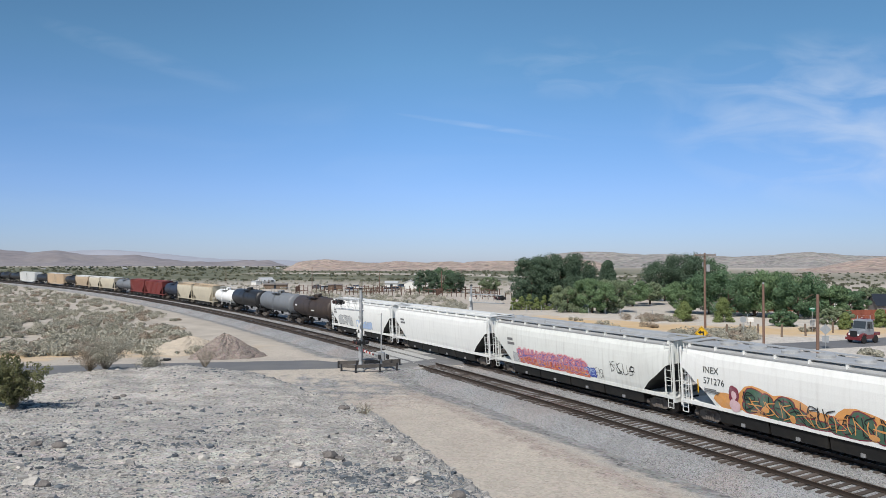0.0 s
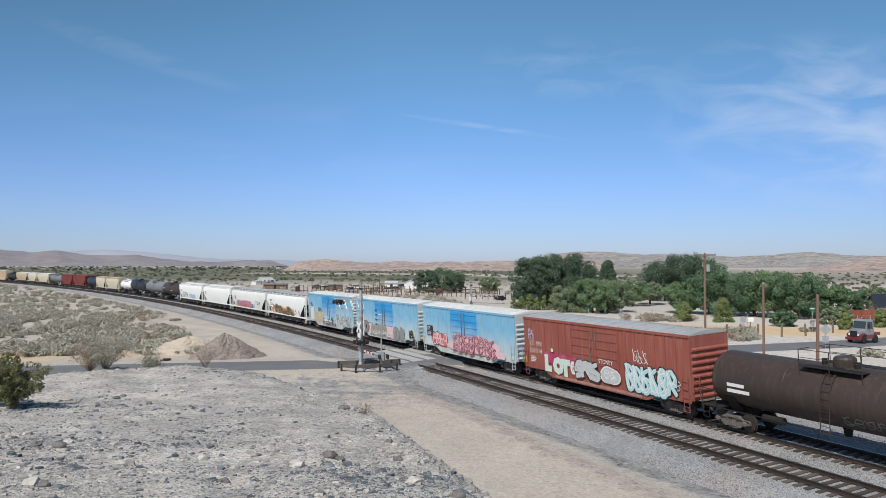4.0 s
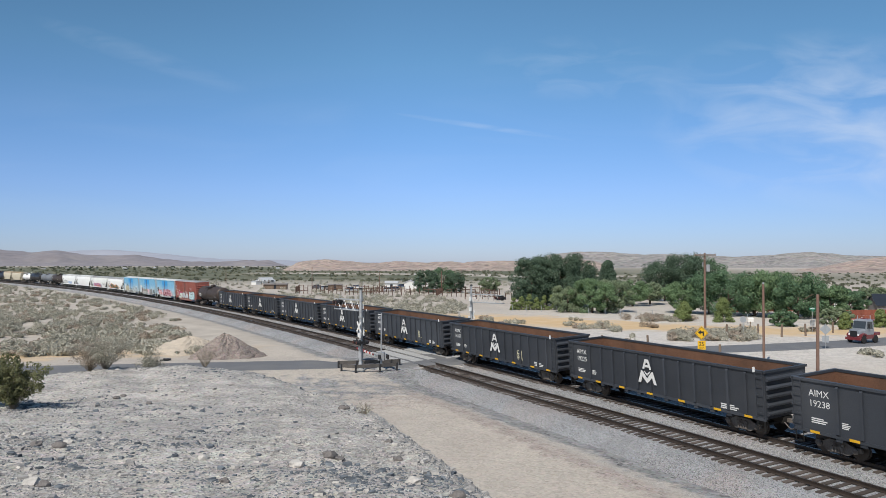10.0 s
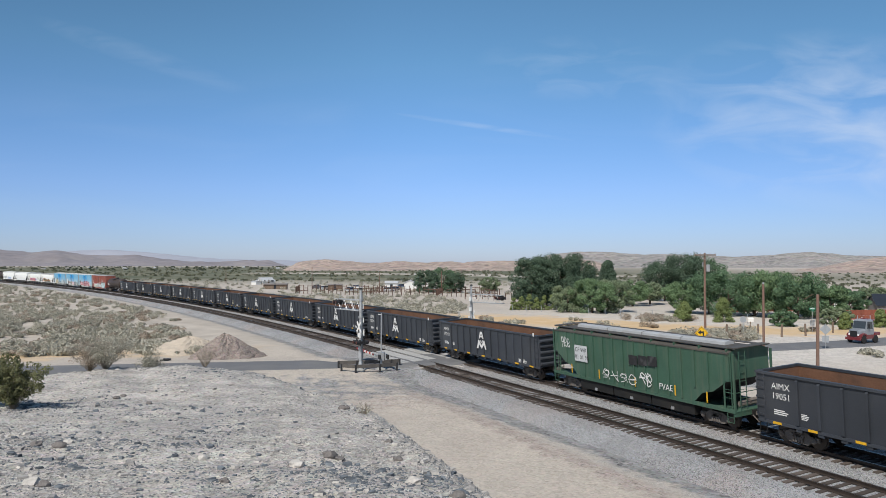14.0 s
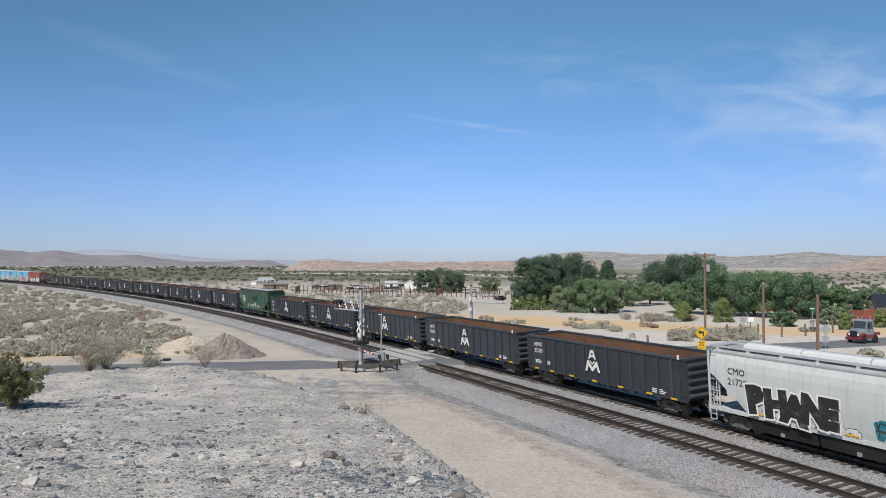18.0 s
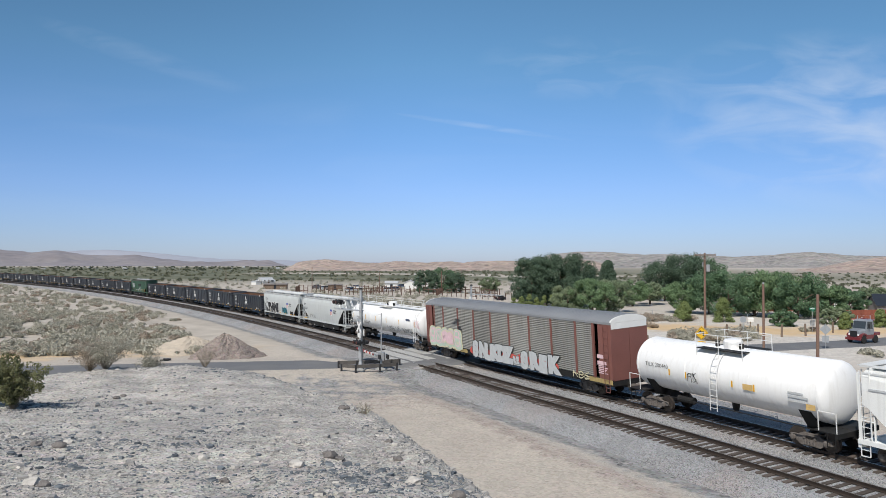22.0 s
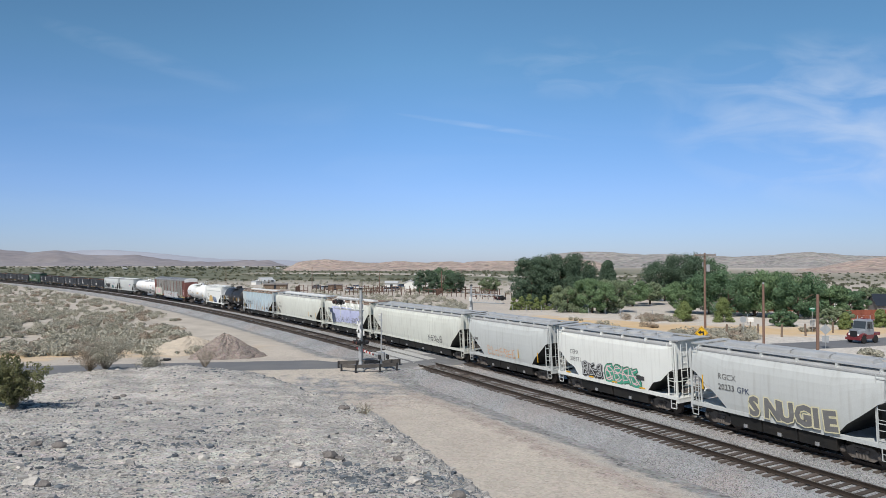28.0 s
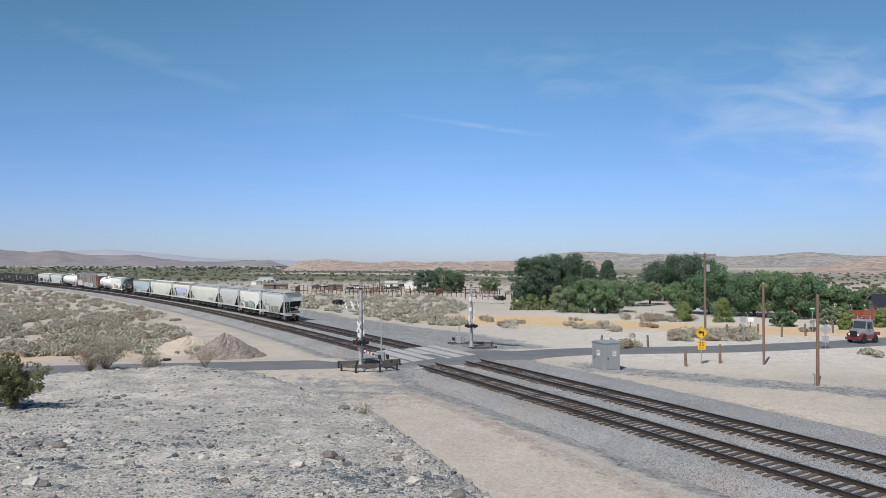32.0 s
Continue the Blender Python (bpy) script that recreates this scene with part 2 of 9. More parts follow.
M_WHITE = material("white_paint", (0.78, 0.78, 0.76), 0.6, 0, 0.06, 2, 30, 0.1)
M_MARK = material("white_lettering", (0.74, 0.74, 0.72), 0.7, 0, 0.1, 6, 40, 0.0)
M_DARKMARK = material("dark_lettering", (0.045, 0.045, 0.05), 0.7, 0, 0.2, 6, 40, 0.0)
M_YELLOW = material("yellow_reflective_strip", (0.75, 0.42, 0.02), 0.5, 0, 0.15, 4, 30, 0.0)
M_RED = material("red_paint", (0.50, 0.05, 0.04), 0.6, 0, 0.1, 4, 30, 0.0)

# ---- plan of the railway: two tracks on one long curve ----
S_GRID = np.linspace(-760.0, 1260.0, 2021)
_kappa = np.interp(S_GRID, [-760, -130, -40, 30, 90, 160, 260, 400, 1260],
                   [0, 0, -1.118e-3, -1.096e-3, -0.988e-3, -0.891e-3, -0.835e-3, -0.844e-3, -0.844e-3])
_head = np.concatenate([[0], np.cumsum((_kappa[1:] + _kappa[:-1]) / 2)])
_head += -0.4552 - np.interp(0, S_GRID, _head)
_mid = (_head[1:] + _head[:-1]) / 2
_tx = np.concatenate([[0], np.cumsum(np.sin(_mid))])
_ty = np.concatenate([[0], np.cumsum(np.cos(_mid))])
_tx += 13.199 - np.interp(0, S_GRID, _tx)
_ty += 46.054 - np.interp(0, S_GRID, _ty)
_sc = np.clip(S_GRID, 0, 420)
_tz = -0.0018 * _sc + 0.1046 * (_sc / 100) ** 2
CANT, SPACING = 0.0579, 4.363


def on_track(s, n=0.0, z=0.0, near=False):
    """The point at s along the far track, n to its right, z over the rail; near: the same on the near track."""
    x, y, h, tz = (float(np.interp(s, S_GRID, q)) for q in (_tx, _ty, _head, _tz))
    a = n + 0.75
    off, up = a * math.cos(CANT) - z * math.sin(CANT) - 0.75, a * math.sin(CANT) + z * math.cos(CANT)
    if near:
        off, up = off - SPACING, up - 0.12
    return Vector((x + off * math.cos(h), y - off * math.sin(h), tz + up))


def track_pose(s, half=0.5, near=False):
    """The pose of something at s whose bearing points lie half before and behind: x ahead, y to the left, z up."""
    a, b = on_track(s - half, 0, 0, near), on_track(s + half, 0, 0, near)
    t = (b - a).normalized()
    left = Vector((-t.y, t.x, 0)).normalized()
    up = t.cross(left)
    l2 = left * math.cos(CANT) - up * math.sin(CANT)
    u2 = up * math.cos(CANT) + left * math.sin(CANT)
    m = Matrix((t, l2, u2)).transposed().to_4x4()
    m.translation = (a + b) / 2
    return m


def rail_distance(x, y):
    """For arrays: how far each point lies right of the far track, and the track's height there."""
    k = slice(0, None, 4)
    px, py, pz, ph = _tx[k], _ty[k], _tz[k], _head[k]
    d = (x[:, None] - px) ** 2 + (y[:, None] - py) ** 2
    i = d.argmin(1)
    return (x - px[i]) * np.cos(ph[i]) - (y - py[i]) * np.sin(ph[i]), pz[i], S_GRID[k][i]


# ---- the ground: one sheet to the horizon ----
MOUND = [(0.18, 5.0), (-0.12, 6.2), (-0.55, 7.8), (-1.05, 9.5), (-1.6, 11.5), (-2.75, 14.0), (-4.2, 16.0), (-6.6, 17.8), (-7.9, 16.6), (-8.5, 15.0),
         (-8.7, 13.2), (-9.2, 9.0), (-10.0, 2.0), (-9.0, -10.0), (-2.0, -14.0), (3.5, -9.0), (1.4, -2.0), (0.62, 2.0)]
ROAD = [(-420, -10), (-160, 36), (-70, 55.4), (-37, 62.0), (-9.5, 66.4), (2, 69.0), (12.4, 75.6), (31, 78.0), (48, 83.6), (62, 90.5), (90, 106), (150, 140), (400, 230)]


def poly_outside(x, y, poly):
    """Signed distance to a polygon, positive outside."""
    best = np.full(x.shape, 1e9)
    inside = np.zeros(x.shape, bool)
    for (ax, ay), (bx, by) in zip(poly, poly[1:] + poly[:1]):
        dx, dy = bx - ax, by - ay
        t = np.clip(((x - ax) * dx + (y - ay) * dy) / (dx * dx + dy * dy), 0, 1)
        best = np.minimum(best, np.hypot(x - ax - t * dx, y - ay - t * dy))
        cross = (ay > y) != (by > y)
        inside ^= cross & (x < (bx - ax) * (y - ay) / (by - ay + 1e-12) + ax)
    return np.where(inside, -best, best)


def line_distance(x, y, pts):
    best = np.full(x.shape, 1e9)
    for (ax, ay), (bx, by) in zip(pts[:-1], pts[1:]):
        dx, dy = bx - ax, by - ay
        t = np.clip(((x - ax) * dx + (y - ay) * dy) / (dx * dx + dy * dy), 0, 1)
        best = np.minimum(best, np.hypot(x - ax - t * dx, y - ay - t * dy))
    return best


_rng = np.random.RandomState(7)
_lat = _rng.rand(64, 64)


def lattice(x, y, size):
    """Smooth noise from 0 to 1 for arrays."""
    u, v = np.mod(x / size, 64), np.mod(y / size, 64)
    i, j = u.astype(int), v.astype(int)
    a, b = u - i, v - j
    a, b = a * a * (3 - 2 * a), b * b * (3 - 2 * b)
    i1, j1 = (i + 1) % 64, (j + 1) % 64
    i, j = i % 64, j % 64
    return (_lat[i, j] * (1 - a) + _lat[i1, j] * a) * (1 - b) + (_lat[i, j1] * (1 - a) + _lat[i1, j1] * a) * b


def ground_height(x, y):
    x, y = np.atleast_1d(np.asarray(x, float)), np.atleast_1d(np.asarray(y, float))
    n, tz, _ = rail_distance(x, y)
    rough = (lattice(x, y, 23) - 0.5) * 0.5 + (lattice(x + 9, y, 6.1) - 0.5) * 0.18
    far = np.clip((np.hypot(x, y) - 260) / 700, 0, 1)
    z = -0.62 + rough * np.clip((np.abs(n + SPACING / 2) - 7) / 12, 0, 1) + (tz * np.clip(1 - np.abs(n) / 220, 0, 1)) * (1 - far)
    # under the ballast
    k = np.clip((9.0 - np.abs(n + SPACING / 2)) / 3.0, 0, 1)
    z = z * (1 - k) + (tz - 0.95) * k
    # the road comes up to the rails
    rd = line_distance(x, y, ROAD)
    k = np.clip(1 - (rd - 4.0) / 5.0, 0, 1) * np.clip(1 - (np.hypot(x, y - 68) - 150) / 200, 0, 1)
    z = z * (1 - k) + (-0.34) * k
    # the mound on which the camera stands
    d = poly_outside(x, y, MOUND)
    top = 7.60 - 0.083 * np.clip(y, -4, 40) + (lattice(x, y, 3.1) - 0.5) * 0.26 + (lattice(x, y + 5, 0.83) - 0.5) * 0.10 + (lattice(x + 3, y, 0.31) - 0.5) * 0.05
    drop = np.where(d > 0, np.sqrt(d * d + 0.16) - 0.4, 0) * 0.88
    soft = np.where(d < 0, -np.clip(1.2 + d, 0, 2) ** 2 * 0.05, -0.07)
    top = top + 0.34 * np.exp(-((x + 5.8) ** 2 + (y - 16.6) ** 2) / 10)
    mound = top + soft - drop + (lattice(x, y, 1.4) - 0.5) * 0.25 * np.clip(d / 2, 0, 1)
    return np.maximum(z, mound)


def build_ground():
    ang = np.radians(np.concatenate([np.arange(-48, 48, 0.32), np.arange(48, 312, 3.0)]))
    rad = np.concatenate([[0.0], np.geomspace(1.0, 40, 150), np.geomspace(40.4, 400, 190)[0:], np.geomspace(410, 4900, 60)])
    A, R = np.meshgrid(ang, rad)
    x, y = (R * np.sin(A)).ravel(), (R * np.cos(A)).ravel()
    z = np.concatenate([ground_height(x[i:i + 4000], y[i:i + 4000]) for i in range(0, len(x), 4000)])
    na, nr = len(ang), len(rad)
    i, j = np.meshgrid(np.arange(nr - 1), np.arange(na), indexing="ij")
    a, b = i * na + j, i * na + (j + 1) % na
    f = np.stack([a, a + na, b + na, b], -1).reshape(-1, 4)
    me = bpy.data.meshes.new("ground")
    me.vertices.add(len(x)), me.loops.add(4 * len(f)), me.polygons.add(len(f))
    me.vertices.foreach_set("co", np.stack([x, y, z], -1).astype(np.float32).ravel())
    me.loops.foreach_set("vertex_index", f.astype(np.int32).ravel())
    me.polygons.foreach_set("loop_start", np.arange(0, 4 * len(f), 4, dtype=np.int32))
    me.polygons.foreach_set("loop_total", np.full(len(f), 4, np.int32))
    me.update(calc_edges=True)
    me.shade_smooth()
    # what lies on top: gravel, orange sand, green valley floor
    r = np.hypot(x, y)
    d = poly_outside(x, y, MOUND)
    n = np.concatenate([rail_distance(x[i:i + 4000], y[i:i + 4000])[0] for i in range(0, len(x), 4000)])
    wob = (lattice(x, y, 9) - 0.5) * 6 + (lattice(x, y, 31) - 0.5) * 9
    gravel = np.clip(1 - d / 9, 0, 1) * 0.9
    gravel = np.maximum(gravel, np.clip(1 - (np.abs(n + SPACING / 2 + wob * 0.25) - 6.5) / 2.5, 0, 1) * 0.6)
    strip = np.clip(1.7 - np.abs(line_distance(x, y, [(14, 66), (22, 58), (40, 46), (60, 34)]) + wob * 0.25) / 2.6, 0, 1) * (n > 3)
    gravel = np.maximum(gravel, 0.9 * strip)
    gravel = np.maximum(gravel, 0.85 * np.clip(1 - (n - 4 - wob * 0.5) / 9, 0, 1) * (n > 2) * (y > 76))
    sand = np.clip(1 - np.abs(line_distance(x, y, [(2, 128), (22, 116), (44, 103), (62, 98)]) + wob * 0.5) / 15, 0, 1) ** 0.6
    sand = np.maximum(sand, 0.75 * np.clip(1 - np.abs(line_distance(x, y, [(-60, 72), (-44, 74), (-30, 80), (-24, 84)]) + wob * 0.4) / 8, 0, 1))
    green = np.clip((y - 300) / 160, 0, 1) * np.clip((620 - x) / 500, 0, 1) * np.clip(1 - (r - 1900) / 1500, 0, 1)
    green = green * np.clip(1.25 - np.abs(line_distance(x, y, [(-170, 760), (20, 640), (60, 560), (200, 560)]) - 0) / 60 < 0.6, 0.08, 1)
    sage = np.clip((n < -9) * 1.0, 0, 1) * np.clip((line_distance(x, y, ROAD) - 12) / 10, 0, 1) * (y > 60) * np.clip(1 - (r - 450) / 200, 0, 1)
    grey = np.clip(1.0 - (n - 11.5 - wob * 0.5) / 4, 0, 1) * (n > 2) * np.clip((y - 76) / 5, 0, 1)
    grey = np.maximum(grey, np.clip(1.25 - (-n - SPACING - 3.6 + wob * 0.2) / 2.2, 0, 1) * (n < -SPACING - 1))
    grey = np.maximum(grey, 0.55 * np.clip(1.3 - np.hypot((x + 8) / 13, (y - 55) / 9) + wob * 0.03, 0, 1) * (n < -SPACING - 1) * np.clip((d - 2) / 6, 0, 1))
    grey = np.maximum(grey, np.clip(1.3 - (n - 4.5 - wob * 0.25) / 2.5, 0, 1) * (n > 2))
    grey = np.maximum(grey, 0.68 * strip)
    rusty = np.clip(1.0 - np.abs(n + SPACING + 5.9 + wob * 0.15) / 1.3, 0, 0.62) * np.clip((58 - y) / 6, 0, 1)
    rusty = np.maximum(rusty, 0.5 * np.clip(1.2 - np.hypot((x + 4) / 7, (y - 50) / 5), 0, 1) * (n < -SPACING - 3))
    rusty = np.maximum(rusty, 0.7 * np.clip(1.0 - np.abs(n - 6.5 + wob * 0.2) / 2, 0, 1) * np.clip((64 - y) / 6, 0, 1))
    pale = np.clip((n - 6) / 6, 0, 1) * np.clip((y - 58) / 14, 0, 1) * np.clip(1 - (r - 125) / 50, 0, 1) * np.clip((x + 4) / 26, 0.15, 1)
    col2 = me.color_attributes.new("gravel_flat", "FLOAT_COLOR", "POINT")
    col2.data.foreach_set("color", np.stack([grey, pale, rusty, grey], -1).astype(np.float32).ravel())
    col = me.color_attributes.new("zone", "FLOAT_COLOR", "POINT")
    col.data.foreach_set("color", np.stack([gravel, sand, green, sage], -1).astype(np.float32).ravel())
    m = material("desert_soil", (0.425, 0.378, 0.322), 0.95, 0, 0.2, 0.07, 6.0, 0.9, second=((0.35, 0.305, 0.262), 0.65), spread=3.0)
    nt, l = m.node_tree.nodes, m.node_tree.links
    bsdf = nt["Principled BSDF"]
    base = bsdf.inputs["Base Color"].links[0].from_socket
    at = nt.new("ShaderNodeVertexColor")
    at.layer_name = "zone"
    sp = nt.new("ShaderNodeSeparateColor")
    l.new(at.outputs["Color"], sp.inputs[0])
    tc = nt.new("ShaderNodeTexCoord")

    def cells(scale):
        v = nt.new("ShaderNodeTexVoronoi")
        v.inputs["Scale"].default_value = scale
        l.new(tc.outputs["Object"], v.inputs["Vector"])
        return v

    def speckle(scale, lo, hi, pos=(0.35, 0.75)):
        t = nt.new("ShaderNodeTexNoise")
        t.inputs["Scale"].default_value, t.inputs["Detail"].default_value = scale, 6
        l.new(tc.outputs["Object"], t.inputs["Vector"])
        c = nt.new("ShaderNodeValToRGB")
        c.color_ramp.elements[0].position, c.color_ramp.elements[1].position = pos
        c.color_ramp.elements[0].color, c.color_ramp.elements[1].color = (*lo, 1), (*hi, 1)
        l.new(t.outputs["Fac"], c.inputs[0])
        return c.outputs[0]

    def mix(fac, a, b):
        x_ = nt.new("ShaderNodeMixRGB")
        l.new(fac, x_.inputs["Fac"]), l.new(a, x_.inputs["Color1"]), l.new(b, x_.inputs["Color2"])
        return x_.outputs[0]

    def crisp(fac, scale, hard=3.5, spread=0.9):
        """A zone's edge broken up by stones and drift."""
        t = nt.new("ShaderNodeTexNoise")
        t.inputs["Scale"].default_value, t.inputs["Detail"].default_value, t.inputs["Roughness"].default_value = scale, 8, 0.7
        l.new(tc.outputs["Object"], t.inputs["Vector"])
        a_, b_, c_ = (nt.new("ShaderNodeMath") for _ in range(3))
        a_.operation, a_.inputs[1].default_value, a_.inputs[2].default_value = "MULTIPLY_ADD", spread * 2, -spread - 0.5
        l.new(t.outputs["Fac"], a_.inputs[0])
        b_.operation = "ADD"
        l.new(fac, b_.inputs[0]), l.new(a_.outputs[0], b_.inputs[1])
        c_.operation, c_.use_clamp, c_.inputs[1].default_value, c_.inputs[2].default_value = "MULTIPLY_ADD", True, hard, 0.5
        l.new(b_.outputs[0], c_.inputs[0])
        return c_.outputs[0]

    def grains(scale, value, sat=0.12):
        q = nt.new("ShaderNodeHueSaturation")
        q.inputs["Saturation"].default_value, q.inputs["Value"].default_value = sat, value
        l.new(cells(scale).outputs["Color"], q.inputs["Color"])
        return q.outputs[0]

    def grainy(col, fac, scale, value):
        x_ = nt.new("ShaderNodeMixRGB")
        x_.blend_type, x_.inputs["Fac"].default_value = "MULTIPLY", fac
        l.new(col, x_.inputs["Color1"]), l.new(grains(scale, value), x_.inputs["Color2"])
        return x_.outputs[0]

    base = grainy(grainy(base, 0.20, 9.0, 1.95), 0.08, 2.6, 1.95)
    v1 = cells(30.0)
    v2 = cells(11.0)
    peb = nt.new("ShaderNodeMixRGB")
    peb.blend_type, peb.inputs["Fac"].default_value = "MULTIPLY", 0.85
    l.new(speckle(1.7, (0.295, 0.278, 0.255), (0.50, 0.465, 0.42)), peb.inputs["Color1"])
    hs = nt.new("ShaderNodeHueSaturation")
    hs.inputs["Saturation"].default_value, hs.inputs["Value"].default_value = 0.12, 1.75
    both = nt.new("ShaderNodeMixRGB")
    both.inputs["Fac"].default_value = 0.35
    l.new(v1.outputs["Color"], both.inputs["Color1"]), l.new(v2.outputs["Color"], both.inputs["Color2"])
    l.new(both.outputs[0], hs.inputs["Color"]), l.new(hs.outputs[0], peb.inputs["Color2"])
    out = mix(crisp(sp.outputs[0], 0.9, 2.0), base, peb.outputs[0])
    at2 = nt.new("ShaderNodeVertexColor")
    at2.layer_name = "gravel_flat"
    flat = nt.new("ShaderNodeMixRGB")
    flat.blend_type, flat.inputs["Fac"].default_value = "MULTIPLY", 0.8
    l.new(speckle(0.9, (0.165, 0.163, 0.16), (0.255, 0.252, 0.248)), flat.inputs["Color1"]), l.new(grains(6.5, 1.8), flat.inputs["Color2"])
    sp2 = nt.new("ShaderNodeSeparateColor")
    l.new(at2.outputs["Color"], sp2.inputs[0])
    out = mix(sp2.outputs[1], out, grainy(speckle(0.8, (0.46, 0.425, 0.38), (0.57, 0.53, 0.48)), 0.20, 4.5, 1.95))
    out = mix(crisp(sp2.outputs[0], 0.8), out, flat.outputs[0])
    out = mix(crisp(sp2.outputs[2], 1.1, 2.2), out, grainy(speckle(1.3, (0.29, 0.24, 0.21), (0.40, 0.345, 0.305)), 0.6, 9.0, 1.6))
    out = mix(crisp(sp.outputs[1], 0.25, 2.0), out, speckle(0.5, (0.58, 0.405, 0.215), (0.64, 0.48, 0.30)))
    out = mix(at.outputs["Alpha"], out, speckle(0.35, (0.40, 0.355, 0.30), (0.54, 0.485, 0.415)))
    out = mix(sp.outputs[2], out, speckle(0.02, (0.10, 0.11, 0.062), (0.21, 0.19, 0.125), (0.42, 0.68)))
    l.new(out, bsdf.inputs["Base Color"])
    bp = bsdf.inputs["Normal"].links[0].from_node
    bp.inputs["Distance"].default_value = 0.03
    b2 = nt.new("ShaderNodeBump")
    b2.inputs["Distance"].default_value = 0.03
    b2.inputs["Strength"].default_value = 0.55
    hmul = nt.new("ShaderNodeMath")
    hmul.operation = "MULTIPLY"
    l.new(v1.outputs["Distance"], hmul.inputs[0]), l.new(sp.outputs[0], hmul.inputs[1])
    l.new(hmul.outputs[0], b2.inputs["Height"]), l.new(bp.outputs[0], b2.inputs["Normal"])
    l.new(b2.outputs[0], bsdf.inputs["Normal"])
    me.materials.append(m)
    return tagged(new("ground", me), "pale tan desert soil with gravel, sand and scrub", "ground", kind="structure")


build_ground()


def ribbon(name, pts, half, lift, mat_, label, category, sub=3.0):
    """A flat strip that follows the ground along a line."""
    dense = []
    for a, b in zip(pts[:-1], pts[1:]):
        k = max(1, int(math.dist(a, b) / sub))
        dense += [(a[0] + (b[0] - a[0]) * i / k, a[1] + (b[1] - a[1]) * i / k) for i in range(k)]
    dense.append(pts[-1])
    d = np.array(dense)
    for _ in range(6):
        d[1:-1] = (d[:-2] + 2 * d[1:-1] + d[2:]) / 4
    t = np.gradient(d, axis=0)
    t /= np.linalg.norm(t, axis=1)[:, None]
    nrm = np.stack([t[:, 1], -t[:, 0]], -1)
    g = Geo()
    rings = []
    for q, m_ in zip(d, nrm):
        n0, tz, s0 = rail_distance(np.array([q[0]]), np.array([q[1]]))
        ring = []
        for u, dz in ((-half - 0.9, -0.5), (-half, 0.0), (0.0, 0.05), (half, 0.0), (half + 0.9, -0.5)):
            p = q + m_ * u
            n1, tz1, _ = rail_distance(np.array([p[0]]), np.array([p[1]]))
            over = max(0.0, 1 - max(0.0, abs(n1[0] + SPACING / 2) - 4.6) / 6.0)
            base = -0.30 * (1 - over) + (-0.055 + (n1[0] + 0.75) * CANT * (1 if n1[0] > -2.2 else 0) - (0.12 if n1[0] < -2.2 else 0) + (n1[0] + SPACING + 0.75) * CANT * (1 if n1[0] <= -2.2 else 0)) * over
            ring.append((p[0], p[1], base + dz + lift))
        rings.append(ring)
    g.loft(rings, caps=False, close=False)
    return tagged(part(name, g, mat_, None), label, category, kind="structure")


ribbon("road", ROAD, 2.8, 0.0, M_ASPHALT, "grey sun-bleached two-lane asphalt road", "road", 1.5)

# ---- ballast ----


def build_ballast():
    g = Geo()
    prof = [(-SPACING - 4.7, -1.2), (-SPACING - 4.2, -0.97), (-SPACING - 2.3, -0.30), (-SPACING - 1.6, -0.24), (-SPACING, -0.22), (-SPACING + 1.6, -0.22), (-2.15, -0.32), (-1.6, -0.24), (0, -0.22), (1.6, -0.24), (2.4, -0.27), (4.2, -0.42), (5.6, -0.60), (6.8, -1.05)]
    rings = []
    ss = list(np.arange(-740, -40, 20.0)) + list(np.arange(-40, 130, 0.7)) + list(np.arange(130, 420, 4.0)) + list(np.arange(420, 1250, 20.0))
    for s in ss:
        ring = []
        for k, (n, z) in enumerate(prof):
            near = n < -2.2
            p = on_track(s, n + (SPACING if near else 0) + random.uniform(-0.05, 0.05), 0, near)
            ring.append((p.x, p.y, p.z + z + random.uniform(-0.03, 0.03)))
        rings.append(ring)
    g.loft(rings, caps=False, close=False)
    ob = part("ballast", g, M_BALLAST, None)
    tagged(ob, "grey crushed-stone ballast bed under both tracks", "ballast", kind="structure")
    # loose stones on the shoulders, nearest to the camera
    rng = np.random.RandomState(3)
    n_st = 24000
    ss, nn = rng.uniform(-22, 46, n_st), rng.choice([-1.0, 0.0, 1.0], n_st)
    quads = []
    for s, c in zip(ss, nn):
        off = {-1.0: -SPACING - 1.2 - 3.4 * rng.uniform(0, 1) ** 1.2, 0.0: rng.uniform(-SPACING + 1.2, -1.2), 1.0: rng.uniform(1.2, 5.6)}[c]
        near = off < -2.2
        z = float(np.interp(off, [q[0] for q in prof], [q[1] for q in prof]))
        p = on_track(s, off + (SPACING if near else 0), 0, near)
        r = rng.uniform(0.02, 0.05)
        a = rng.uniform(0, 6.28)
        ca, sa = math.cos(a) * r, math.sin(a) * r
        top = (p.x + rng.uniform(-0.3, 0.3) * r, p.y, p.z + z + r * rng.uniform(0.7, 1.3))
        low = [(p.x + ca, p.y + sa, p.z + z - 0.01), (p.x - sa, p.y + ca, p.z + z - 0.01), (p.x - ca, p.y - sa, p.z + z - 0.01), (p.x + sa, p.y - ca, p.z + z - 0.01)]
        for k in range(4):
            quads.append([low[k], low[(k + 1) % 4], top, top])
    me = quads_mesh("ballast_stones", np.array(quads))
    tagged(part("ballast_stones", me, M_STONE, None), "loose grey ballast stones along the rails", "stones", kind="stuff")


build_ballast()


